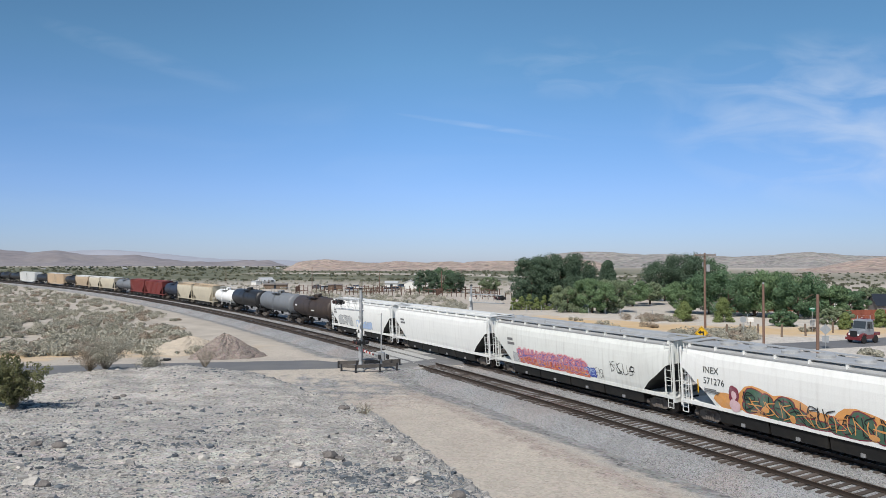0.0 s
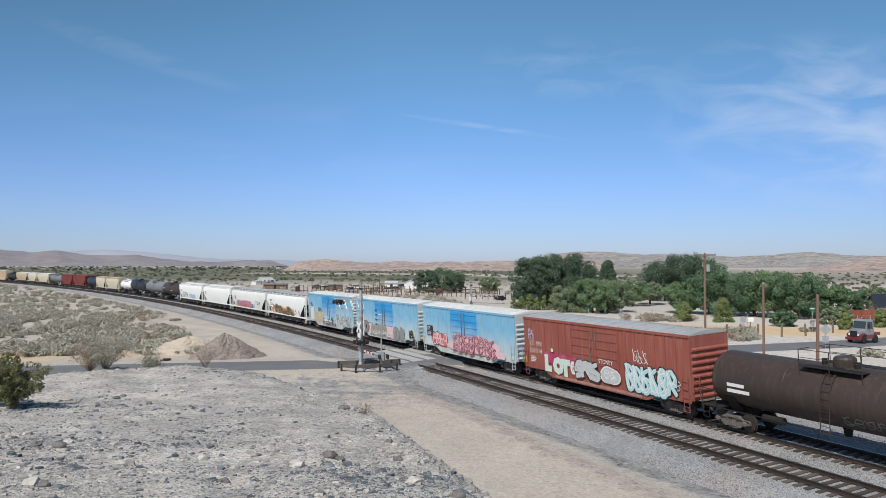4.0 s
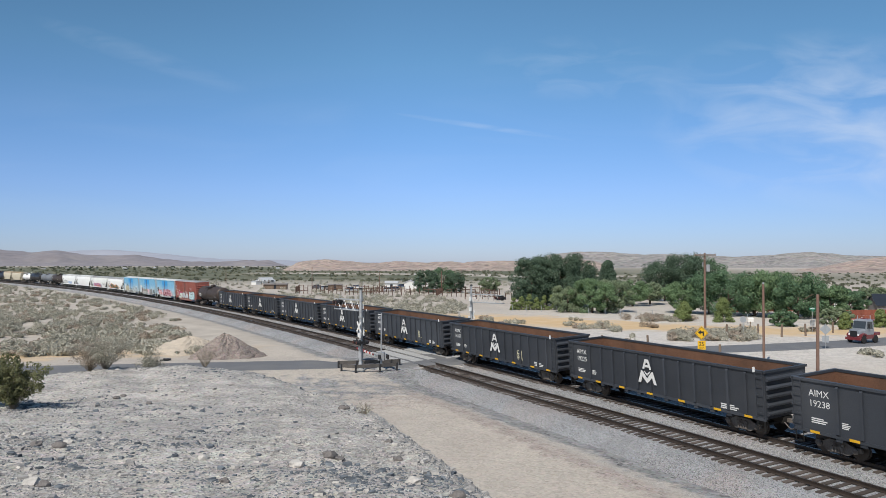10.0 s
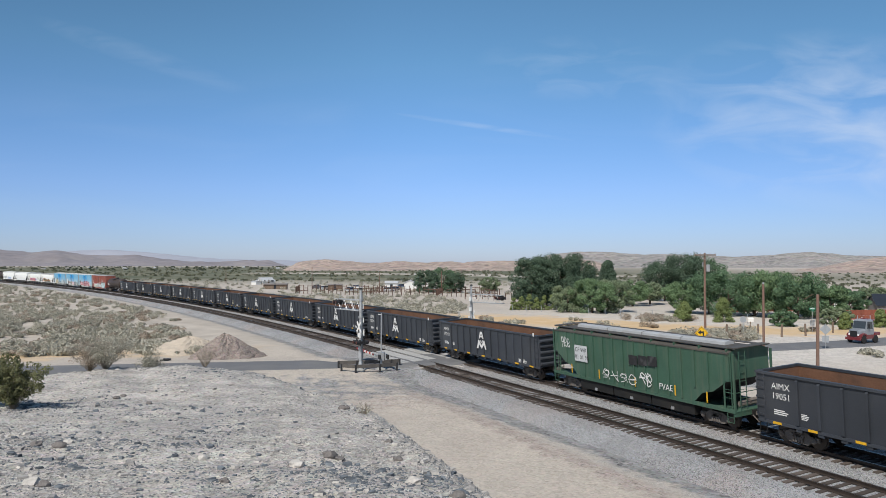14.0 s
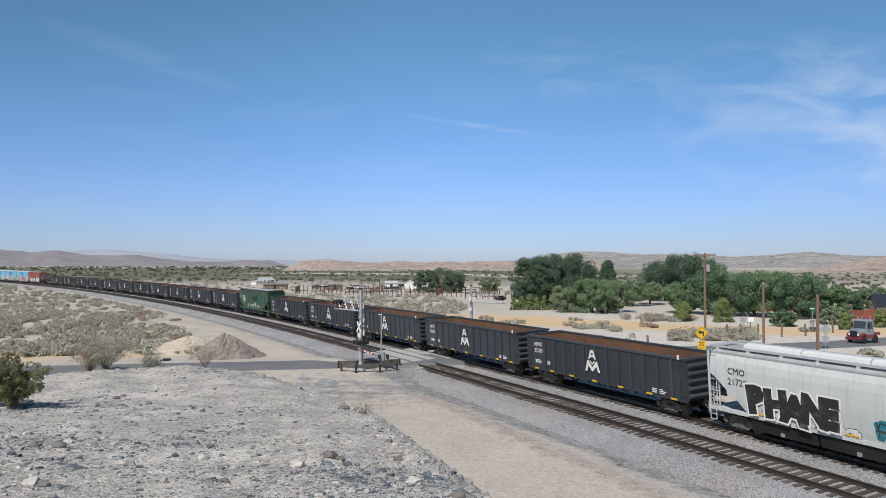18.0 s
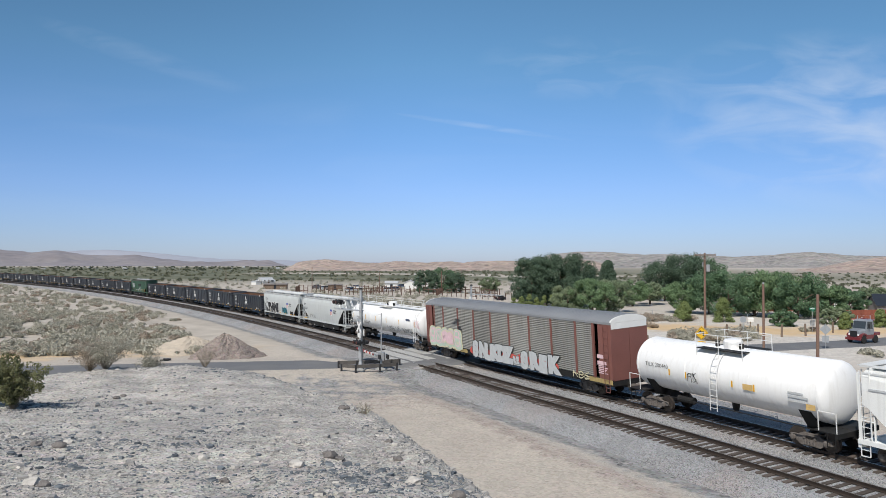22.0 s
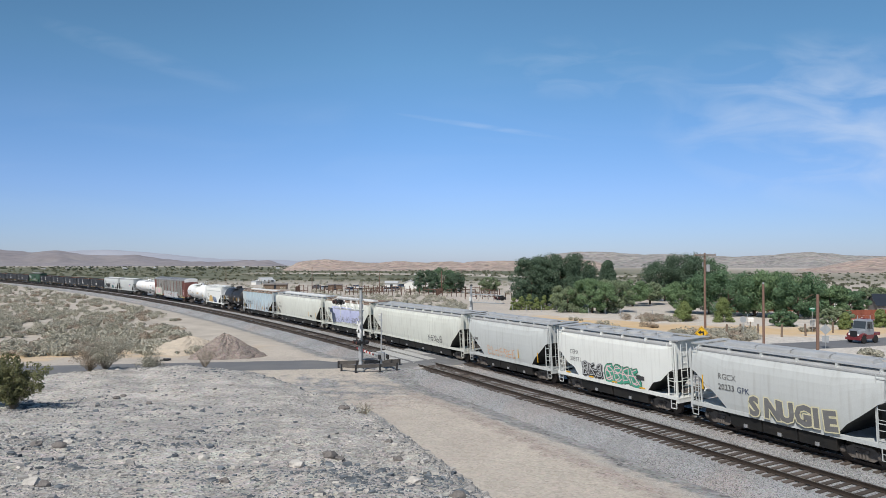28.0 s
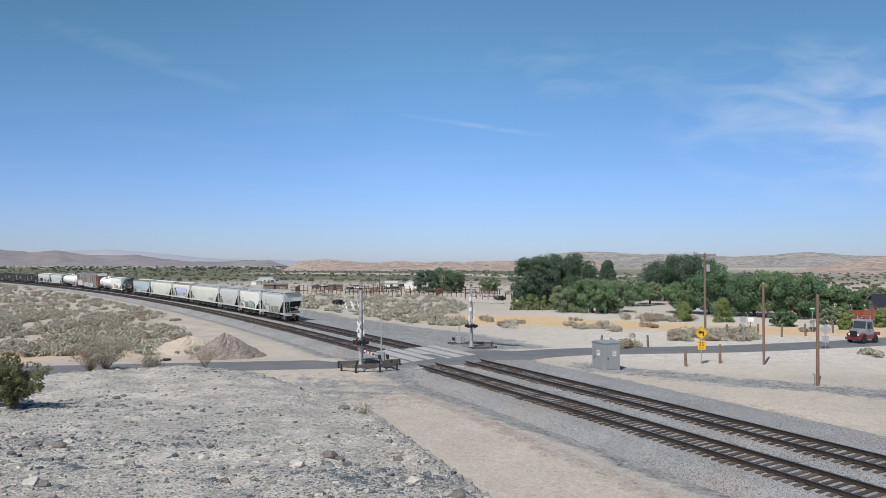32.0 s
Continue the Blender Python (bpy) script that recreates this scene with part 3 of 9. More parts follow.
def rail_geo(n, near, s0, s1):
    """One rail with foot, web and head."""
    prof = [(-0.076, -0.18), (0.076, -0.18), (0.076, -0.165), (0.012, -0.14), (0.012, -0.045), (0.037, -0.035), (0.037, 0.0), (-0.037, 0.0), (-0.037, -0.035), (-0.012, -0.045), (-0.012, -0.14), (-0.076, -0.165)]
    ss = [s for s in S_GRID if s0 <= s <= s1 and (-60 < s < 420 and int(s) % 2 == 0 or int(s) % 10 == 0)]
    return Geo().loft([[tuple(on_track(s, n + u, z, near)) for u, z in prof] for s in ss])


def build_tracks():
    tie = Geo().box(-0.115, 0.115, -1.30, 1.30, -0.19, 0.0, 0.012).mesh("tie")
    tie.materials.append(M_TIE)
    plate = Geo()
    for y in (-0.75, 0.75):
        plate.box(-0.09, 0.09, y - 0.17, y + 0.17, 0.0, 0.02)
    for near in (False, True):
        track = thing("railway_track", "weathered timber ties with steel rails on grey ballast", "railway track", "parallel railway tracks")
        for n in (-0.75, 0.75):
            rail = part("rail", rail_geo(n, near, -740, 1240), M_STEEL, track, "dark brown steel rail with a worn bright head")
            head = Geo()
            ss = [s for s in S_GRID if -740 <= s <= 1240 and (-60 < s < 420 and int(s) % 2 == 0 or int(s) % 10 == 0)]
            head.loft([[tuple(on_track(s, n + u, 0.004, near)) for u in (-0.03, 0.03)] for s in ss], caps=False, close=False)
            part("running_surface", head, M_RAILTOP, rail, "polished strip along the rail's head")
        s, k = -22.0, 0
        rest = Geo()
        while s < 560:
            if -22 <= s < 118 and k < 285:
                if not (25.5 < s < 34.5):
                    m = track_pose(s, 0.5, near) @ pose(random.uniform(-0.02, 0.02), random.uniform(-0.05, 0.05), -0.182, 0, 0, random.uniform(-1.6, 1.6))
                    part("tie", tie, M_TIE, track, "", m)
                    k += 1
            else:
                m = track_pose(s, 0.5, near)
                for q in ([(-0.115, -1.3), (0.115, -1.3), (0.115, 1.3), (-0.115, 1.3)],):
                    rest.loft([[tuple(m @ Vector((x, y, z))) for x, y in q] for z in (-0.36, -0.182)])
            s += 0.5
        for s in np.arange(-80, -22, 0.5):
            m = track_pose(float(s), 0.5, near)
            rest.loft([[tuple(m @ Vector((x, y, z))) for x, y in [(-0.115, -1.3), (0.115, -1.3), (0.115, 1.3), (-0.115, 1.3)]] for z in (-0.36, -0.182)])
        ob = part("ties_along_the_line", rest, M_TIE, track)
        tagged(ob, kind="stuff")
    # concrete panels at the road crossing, in the gauge and beside it
    for near in (False, True):
        deck = thing("crossing_deck", "pale worn concrete crossing panels flush with the rails", "crossing", "crossing decks")
        for y0, y1 in ((-1.75, -0.92), (-0.55, 0.55), (0.92, 1.75)):
            for k in range(3):
                m = track_pose(27.0 + 3.0 * k, 0.5, near)
                part("panel", Geo().box(-1.47, 1.47, y0, y1, -0.2, 0.035, 0.03), M_CONCRETE, deck, "", m)


build_tracks()

# ---- freight cars: x ahead, y to the left, z over the rail, origin at the car's middle ----
SIDE = Matrix(((-1, 0, 0, 0), (0, 0, 1, 0), (0, 1, 0, 0), (0, 0, 0, 1)))     # lettering on the left side reads towards the car's rear


def on_side(x, y, z):
    return Matrix.Translation((x, y, z)) @ SIDE


TRUCK = {}


def truck_meshes():
    """Meshes that all trucks share."""
    g = Geo()
    g.box(-0.22, 0.22, -1.12, 1.12, 0.36, 0.66)
    g.spin([(0.66, 0.25), (0.80, 0.25)], "z", 12)
    TRUCK["truck"] = g.mesh("truck")
    g = Geo()
    prof = [(-1.18, 0.40), (-1.12, 0.60), (-0.70, 0.62), (-0.42, 0.76), (0.42, 0.76), (0.70, 0.62), (1.12, 0.60), (1.18, 0.40), (0.80, 0.36), (0.52, 0.16), (-0.52, 0.16), (-0.80, 0.36)]
    g.xz(prof, -0.07, 0.07)
    for x in (-0.89, 0.89):
        g.spin([(0.05, 0.15), (0.16, 0.15), (0.19, 0.08)], "y", 10, (x, 0, 0.46))
    for x in (-0.24, -0.08, 0.08, 0.24):
        g.spin([(0.22, 0.065), (0.48, 0.065)], "z", 8, (x, 0.09, 0))
    g.box(-0.36, 0.36, 0.05, 0.12, 0.50, 0.62)
    TRUCK["side_frame"] = g.mesh("side_frame")
    g = Geo()
    g.spin([(-0.07, 0.30), (-0.07, 0.457), (0.05, 0.445), (0.065, 0.49), (0.085, 0.47), (0.085, 0.2)], "y", 22)
    TRUCK["wheel"] = g.mesh("wheel")
    TRUCK["axle"] = Geo().spin([(-0.95, 0.07), (0.95, 0.07)], "y", 8).mesh("axle")
    for k, m in (("truck", M_TRUCK), ("side_frame", M_TRUCK), ("wheel", M_WHEEL), ("axle", M_WHEEL)):
        TRUCK[k].materials.append(m)
    TRUCK["wheel"].shade_smooth()
    TRUCK["wheel"].set_sharp_from_angle(angle=radians(30))


truck_meshes()


def add_truck(car, x):
    t = part("truck", TRUCK["truck"], M_TRUCK, car, "dusty four-wheel freight truck", (x, 0, 0))
    for y, r in ((1.0, 0), (-1.0, 180)):
        part("side_frame", TRUCK["side_frame"], M_TRUCK, t, "", pose(0, y, 0, 0, 0, r))
    for wx in (-0.89, 0.89):
        part("axle", TRUCK["axle"], M_WHEEL, t, "", (wx, 0, 0.457))
        for y, r in ((0.75, 180), (-0.75, 0)):
            part("wheel", TRUCK["wheel"], M_WHEEL, t, "", pose(wx, y, 0.457, 0, 0, r))


def add_running_gear(car, half, inset=1.75, sill=True):
    """Trucks, centre sill, couplers and brake gear under a car whose body reaches half each way."""
    for x in (half - inset, inset - half):
        add_truck(car, x)
    if sill:
        part("centre_sill", Geo().box(-half - 0.05, half + 0.05, -0.32, 0.32, 0.72, 1.05), M_BLACK, car)
    for sx in (1, -1):
        g = Geo().box(min(sx * half, sx * (half + 0.62)), max(sx * half, sx * (half + 0.62)), -0.09, 0.09, 0.76, 0.94)
        g.box(min(sx * (half + 0.42), sx * (half + 0.74)), max(sx * (half + 0.42), sx * (half + 0.74)), -0.17, 0.15, 0.72, 1.0, 0.05)
        g.path([(sx * (half + 0.1), 0.35, 0.8), (sx * (half + 0.4), 0.3, 0.5), (sx * (half + 0.7), 0.1, 0.55)], 0.03)
        part("coupler", g, M_TRUCK, car, "rusty knuckle coupler with an air hose")


def ladder(car, x, y, z0, z1, along="x", width=0.42, mat_=None, rungs=None, name="ladder"):
    """A ladder whose rungs lie along x or y."""
    g = Geo()
    d = (width / 2, 0) if along == "x" else (0, width / 2)
    for s in (-1, 1):
        g.tube((x + s * d[0], y + s * d[1], z0), (x + s * d[0], y + s * d[1], z1), 0.024, 4)
    k = rungs or max(2, int((z1 - z0) / 0.42))
    for i in range(k):
        z = z0 + (i + 0.5) * (z1 - z0) / k
        g.tube((x - d[0], y - d[1], z), (x + d[0], y + d[1], z), 0.017, 4)
    return part(name, g, mat_, car)


def step(car, x, y, mat_):
    g = Geo().path([(x - 0.21, y, 1.05), (x - 0.21, y, 0.48), (x + 0.21, y, 0.48), (x + 0.21, y, 1.05)], 0.024, 4)
    g.tube((x - 0.21, y, 0.76), (x + 0.21, y, 0.76), 0.018, 4)
    return part("sill_step", g, mat_, car)


def strips(car, xs, y, z, w=0.45, h=0.1):
    for x in xs:
        part("reflector", Geo().box(x - w / 2, x + w / 2, y, y + 0.006, z, z + h), M_YELLOW, car)


def bars(car, x, y, z, rows, w, h, mat_=None, name="small_lettering"):
    """Writing too small to read: plain bars in rows."""
    g = Geo()
    for i in range(rows):
        k = w * (0.7 + 0.3 * ((i * 37) % 10) / 10)
        g.box(x - k, x, y, y + 0.005, z - i * h * 1.7 - h, z - i * h * 1.7)
    return part(name, g, mat_ or M_MARK, car)


def paint(name, col, var=0.16, rough=0.75):
    return material("spray_" + name, col, rough, 0, var, 3, 30, 0.0, second=(tuple(0.55 * c + 0.45 * 0.55 for c in col), 0.35))


P_BLACK, P_WHITE, P_SILVER = paint("black", (0.02, 0.02, 0.022)), paint("white", (0.75, 0.75, 0.74)), paint("silver", (0.52, 0.54, 0.55))
P_PINK, P_RED, P_MAROON = paint("pink", (0.68, 0.30, 0.34)), paint("red", (0.62, 0.10, 0.08)), paint("maroon", (0.22, 0.03, 0.06))
P_BLUE, P_TEAL, P_GREEN = paint("blue", (0.06, 0.10, 0.40)), paint("teal", (0.02, 0.20, 0.26)), paint("green", (0.07, 0.15, 0.10))
P_MINT, P_OCHRE, P_CREAM = paint("mint", (0.06, 0.36, 0.24)), paint("ochre", (0.62, 0.42, 0.16)), paint("cream", (0.66, 0.62, 0.42))
P_ORANGE, P_GREY, P_LILAC = paint("orange", (0.75, 0.36, 0.12)), paint("grey", (0.17, 0.17, 0.17)), paint("lilac", (0.52, 0.55, 0.78))
P_PALEBLUE, P_PALEPINK, P_NAVY = paint("pale_blue", (0.42, 0.55, 0.78)), paint("pale_pink", (0.74, 0.52, 0.56)), paint("navy", (0.05, 0.07, 0.13))


def graffiti(car, x, z, width, height, yside, fill, edge, seed, letters=6, glow=None, thick=0.17, rest=None):
    """A piece of spray paint: a row of fat, leaning, illegible letters of curved strokes with outlines, lying on the side from x rearwards."""
    rng = random.Random(seed)
    cell = width / letters
    fine = thick < 0.07
    th = thick * (0.6 if fine else 1.15)
    strokes = []
    for i in range(letters):
        cx = x - (i + 0.5) * cell
        w, lean, lift = cell * (0.40 if fine else 0.44), rng.uniform(0.02, 0.22), rng.uniform(-0.05, 0.06) * height
        z0, z1 = z + 0.10 * height + lift, z + 0.90 * height + lift
        zm = (z0 + z1) / 2 + rng.uniform(-0.08, 0.08) * height
        kinds = rng.sample(("left", "right", "bowl", "hook", "bar", "slash", "ess"), 3 if fine else 4)
        for kind in kinds:
            j = lambda q: q + rng.uniform(-0.09, 0.09) * height
            if kind == "left":
                pts = [(cx + w, j(z0)), (cx + w * 0.8, zm), (cx + w * 0.9, j(z1))]
            elif kind == "right":
                pts = [(cx - w, j(z0)), (cx - w * 0.7, zm), (cx - w * 0.95, j(z1))]
            elif kind == "bowl":
                pts = [(cx + w, zm), (cx + w * 0.2, j(z1)), (cx - w, j((zm + z1) / 2)), (cx - w * 0.4, zm), (cx + w * 0.7, j(zm))]
            elif kind == "hook":
                pts = [(cx + w, j(zm)), (cx + w * 0.7, j(z0)), (cx - w * 0.3, z0), (cx - w, j((z0 + zm) / 2))]
            elif kind == "bar":
                pts = [(cx + w * 1.15, j(zm)), (cx, zm + 0.05 * height), (cx - w * 1.15, j(zm))]
            elif kind == "slash":
                pts = [(cx + w * 0.7, j(z1)), (cx + w * 0.1, zm), (cx - w, j(z0))]
            else:
                pts = [(cx - w * 0.8, j(z1)), (cx + w * 0.6, (zm + z1) / 2), (cx - w * 0.5, (zm + z0) / 2), (cx + w * 0.9, j(z0))]
            pts = [(px + lean * (pz - zm), min(max(pz, z + th * 0.7), z + height - th * 0.5)) for px, pz in pts]
            curve = []
            for k in range(len(pts) - 1):
                p0, p1, p2, p3 = pts[max(0, k - 1)], pts[k], pts[k + 1], pts[min(len(pts) - 1, k + 2)]
                steps = 3 if fine else 4
                for q in range(steps):
                    t = q / steps
                    curve.append(tuple(0.5 * (2 * b + (c - a) * t + (2 * a - 5 * b + 4 * c - d) * t * t + (3 * b - a - 3 * c + d) * t ** 3) for a, b, c, d in zip(p0, p1, p2, p3)))
            curve.append(pts[-1])
            strokes.append((i, curve, rng.uniform(0.85, 1.2)))

    def layer(name, wide, dy, mat_, apart=True, shift=(0.0, 0.0)):
        g = Geo()
        for k, (letter, curve, swell_) in enumerate(strokes):
            yy = dy + 0.0005 * (k % 7)
            n = len(curve)
            ring_l, ring_r = [], []
            for q in range(n):
                (ax, az), (bx, bz) = curve[max(0, q - 1)], curve[min(n - 1, q + 1)]
                d = math.hypot(bx - ax, bz - az) or 1
                half = wide * swell_ * (0.78 if q in (0, n - 1) else 1.0)
                ox, oz = -(bz - az) / d * half, (bx - ax) / d * half
                px, pz = curve[q][0] + shift[0], curve[q][1] + shift[1]
                if q in (0, n - 1):
                    e = (bx - ax) / d * half * (0.55 if q else -0.55), (bz - az) / d * half * (0.55 if q else -0.55)
                    px, pz = px + e[0], pz + e[1]
                ring_l.append((px + ox, pz + oz)), ring_r.append((px - ox, pz - oz))
            lo, hi = z - 0.06, z + height + 0.12
            verts = [(a, yside(min(max(b, lo), hi)) + yy, min(max(b, lo), hi)) for pair in zip(ring_l, ring_r) for a, b in pair]
            g.add(verts, [(2 * q, 2 * q + 1, 2 * q + 3, 2 * q + 2) for q in range(n - 1)])
            last = k + 1 == len(strokes)
            if last or (apart and strokes[k + 1][0] != letter):
                tagged(part(name, g, mat_, car), kind="stuff")
                g = Geo()

    big = cell > 0.5 and thick > 0.06
    if glow:
        layer("graffiti_cloud", th * 2.1, 0.005, glow, False)
    if fine:
        layer("graffiti_outline", th, 0.008, edge, big)
        return
    layer("graffiti_outline", th * 1.12, 0.010, edge, big)
    layer("graffiti_fill", th * 0.72, 0.015, fill, big)
    if rest:
        layer("graffiti_highlight", th * 0.17, 0.020, rest, big, (0.25 * th, 0.25 * th))


def blob(g, x, z, rx, rz, yside, dy, turn=0.0):
    """An uneven oval laid on the side in two rings."""
    n = 18
    pts = [(x, z)]
    for f in (0.55, 1.0):
        for i in range(n):
            a = 6.2832 * i / n
            k = f * (1 + 0.05 * math.sin(3 * a + x) + 0.04 * math.sin(5 * a + z))
            u, v = rx * k * math.cos(a), rz * k * math.sin(a)
            pts.append((x + u * math.cos(turn) - v * math.sin(turn), max(1.12, z + u * math.sin(turn) + v * math.cos(turn))))
    faces = [(0, 1 + i, 1 + (i + 1) % n) for i in range(n)] + [(1 + i, 1 + n + i, 1 + n + (i + 1) % n, 1 + (i + 1) % n) for i in range(n)]
    g.add([(q, yside(r) + dy, r) for q, r in pts], faces)


def lumps(car, spots, yside, fill, edge=None, rim=0.07, lift=0.006):
    """Round sprayed shapes, each with a darker rim, later ones over earlier ones."""
    for k, (x, z, rx, rz) in enumerate(spots):
        if edge:
            g = Geo()
            blob(g, x, z, rx + rim, rz + rim, yside, lift + 0.0016 * k)
            tagged(part("graffiti_outline", g, edge, car), kind="stuff")
        g = Geo()
        blob(g, x, z, rx, rz, yside, lift + 0.0008 + 0.0016 * k)
        tagged(part("graffiti_fill", g, fill, car), kind="stuff")


def fat_letters(car, text, x, z, size, pitch, ys_, fill, edge, fat=0.06, rim=0.05, tilt=6, wide=1.0, seed=1, lift=0.012):
    """Big sprayed letters that can be read, fat and jumbled, with a rim."""
    rng = random.Random(seed)
    for i, ch in enumerate(text):
        if ch != " ":
            at = on_side(x - pitch * i, 0, z + rng.uniform(-0.05, 0.05) * size) @ pose(0, 0, 0, 0, 0, rng.uniform(-tilt, tilt)) @ Matrix.Diagonal((wide, 1, 1, 1))
            words("graffiti_outline", ch, size, edge, car, Matrix.Translation((0, ys_ + lift + 0.001 * i, 0)) @ at, fat=fat + rim)
            words("graffiti_fill", ch, size, fill, car, Matrix.Translation((0, ys_ + lift + 0.004 + 0.001 * i, 0)) @ at, fat=fat)


def gondola(half, m_out, m_in):
    """Open mill gondola: ribbed dark sides, rusty inside."""
    car = thing("gondola_car", "empty black open gondola car with ribbed sides and a rusty interior", "gondola car", "gondola cars of the train")
    top, bot, w = 3.47, 0.98, 1.50
    for name, y in (("side_wall", w), ("side_wall", -w)):
        s = 1 if y > 0 else -1
        part(name, Geo().box(-half, half, min(y, y - s * 0.05), max(y, y - s * 0.05), bot + 0.1, top - 0.06), m_out, car)
        part("lining", Geo().box(-half + 0.07, half - 0.07, min(y - s * 0.056, y - s * 0.075), max(y - s * 0.056, y - s * 0.075), bot + 0.36, top - 0.02), m_in, car, "rusty brown inside of the wall")
        part("top_chord", Geo().box(-half, half, min(y - s * 0.10, y + s * 0.07), max(y - s * 0.10, y + s * 0.07), top - 0.08, top + 0.04), m_out, car)
        part("side_sill", Geo().box(-half, half, min(y - s * 0.04, y + s * 0.05), max(y - s * 0.04, y + s * 0.05), bot, bot + 0.14), m_out, car)
        k = 14
        for i in range(1, k - 1 if s > 0 else k):
            x = -half + 2 * half * i / k
            pr = [(y, bot + 0.12), (y + s * 0.10, bot + 0.20), (y + s * 0.10, top - 0.2), (y, top - 0.1)]
            part("rib", Geo().yz(pr, x - 0.07, x + 0.07), m_out, car)
            if 1 < i < k - 1 and s > 0:
                part("bracket", Geo().box(x - 0.16, x + 0.16, y - 0.25, y + 0.02, bot - 0.14, bot), m_out, car)
    part("floor_plate", Geo().box(-half + 0.05, half - 0.05, -w + 0.05, w - 0.05, bot + 0.22, bot + 0.32), m_in, car, "rusty brown floor")
    for sx in (1, -1):
        a, b = sorted((sx * half, sx * (half - 0.05)))
        part("end_wall", Geo().box(a, b, -w + 0.05, w - 0.05, bot + 0.1, top), m_out, car)
        c, d = sorted((sx * (half - 0.056), sx * (half - 0.075)))
        part("lining", Geo().box(c, d, -w + 0.08, w - 0.08, bot + 0.33, top - 0.05), m_in, car)
        part("end_chord", Geo().box(min(sx * (half - 0.1), sx * (half + 0.07)), max(sx * (half - 0.1), sx * (half + 0.07)), -w - 0.07, w + 0.07, top - 0.075, top + 0.045), m_out, car)
        for i in range(5):
            z = bot + 0.35 + i * 0.43
            pr = [(sx * half, z - 0.11), (sx * (half + 0.16), z - 0.04), (sx * (half + 0.16), z + 0.05), (sx * half, z + 0.13)]
            part("end_rib", Geo().xz(pr, -w + 0.3, w - 0.05), m_out, car)
        ladder(car, sx * (half - 0.28), w + 0.10, bot + 0.2, top - 0.05, "x", 0.44, m_out)
        step(car, sx * (half - 0.3), w + 0.03, M_BLACK)
    part("grab_iron", Geo().box(-half + 0.5, -half + 0.62, w + 0.07, w + 0.12, top - 0.06, top + 0.2), M_WHITE, car)
    add_running_gear(car, half, 1.9)
    strips(car, [half * q for q in (0.86, 0.62, 0.33, 0.02, -0.30, -0.62, -0.87)], w + 0.055, bot + 0.02, 0.5, 0.12)
    bars(car, half - 0.95, w + 0.006, 1.72, 3, 0.9, 0.055)
    bars(car, -half + 2.9, w + 0.006, 1.45, 3, 1.3, 0.06)
    bars(car, half - 2.5, w + 0.006, 1.75, 4, 0.45, 0.045)
    # white emblem of a triangle over a zigzag
    x0, y0 = 0.25, w + 0.105
    g = Geo()

    def flat(pts, lift=0.0):
        g.add([(x0 - q, y0 + lift, r) for q, r in pts], [tuple(range(len(pts)))])

    for s_ in (1, -1):
        flat([(s_ * 0.06, 3.12), (s_ * 0.16, 3.12), (s_ * 0.40, 2.52), (s_ * 0.22, 2.52), (s_ * 0.05, 2.95)])
        flat([(s_ * 0.40, 2.40), (s_ * 0.52, 2.40), (s_ * 0.80, 1.66), (s_ * 0.56, 1.66), (s_ * 0.40, 2.08)])
        flat([(s_ * 0.40, 2.40), (s_ * 0.40, 2.02), (s_ * 0.0, 1.66), (s_ * 0.0, 1.98)])
        flat([(s_ * 0.20, 2.40), (s_ * 0.30, 2.40), (s_ * 0.02, 2.12), (s_ * 0.02, 2.26)])
    flat([(-0.16, 3.12), (0.16, 3.12), (0.1, 2.92), (-0.1, 2.92)], 0.002)
    flat([(-0.27, 2.78), (0.27, 2.78), (0.32, 2.64), (-0.32, 2.64)], 0.002)
    part("emblem", g, M_MARK, car, "white emblem painted across the ribs")
    return car


def section(prof, zb):
    """Left profile cut off at zb, as points from the bottom up."""
    zs = np.array([q[1] for q in prof])
    ys = np.array([q[0] for q in prof])
    t = np.linspace(0, 1, 9)
    z = zb + (zs[-1] - zb) * t
    return [(float(np.interp(q, zs, ys)), float(q)) for q in z]


ROUND = [(1.47, 1.10), (1.53, 1.5), (1.585, 2.2), (1.60, 2.8), (1.57, 3.4), (1.50, 3.85), (1.38, 4.12)]
FLAT = [(1.50, 1.10), (1.50, 4.12)]
SHORT = [(1.50, 1.10), (1.52, 2.0), (1.53, 3.3), (1.50, 4.0), (1.44, 4.12)]


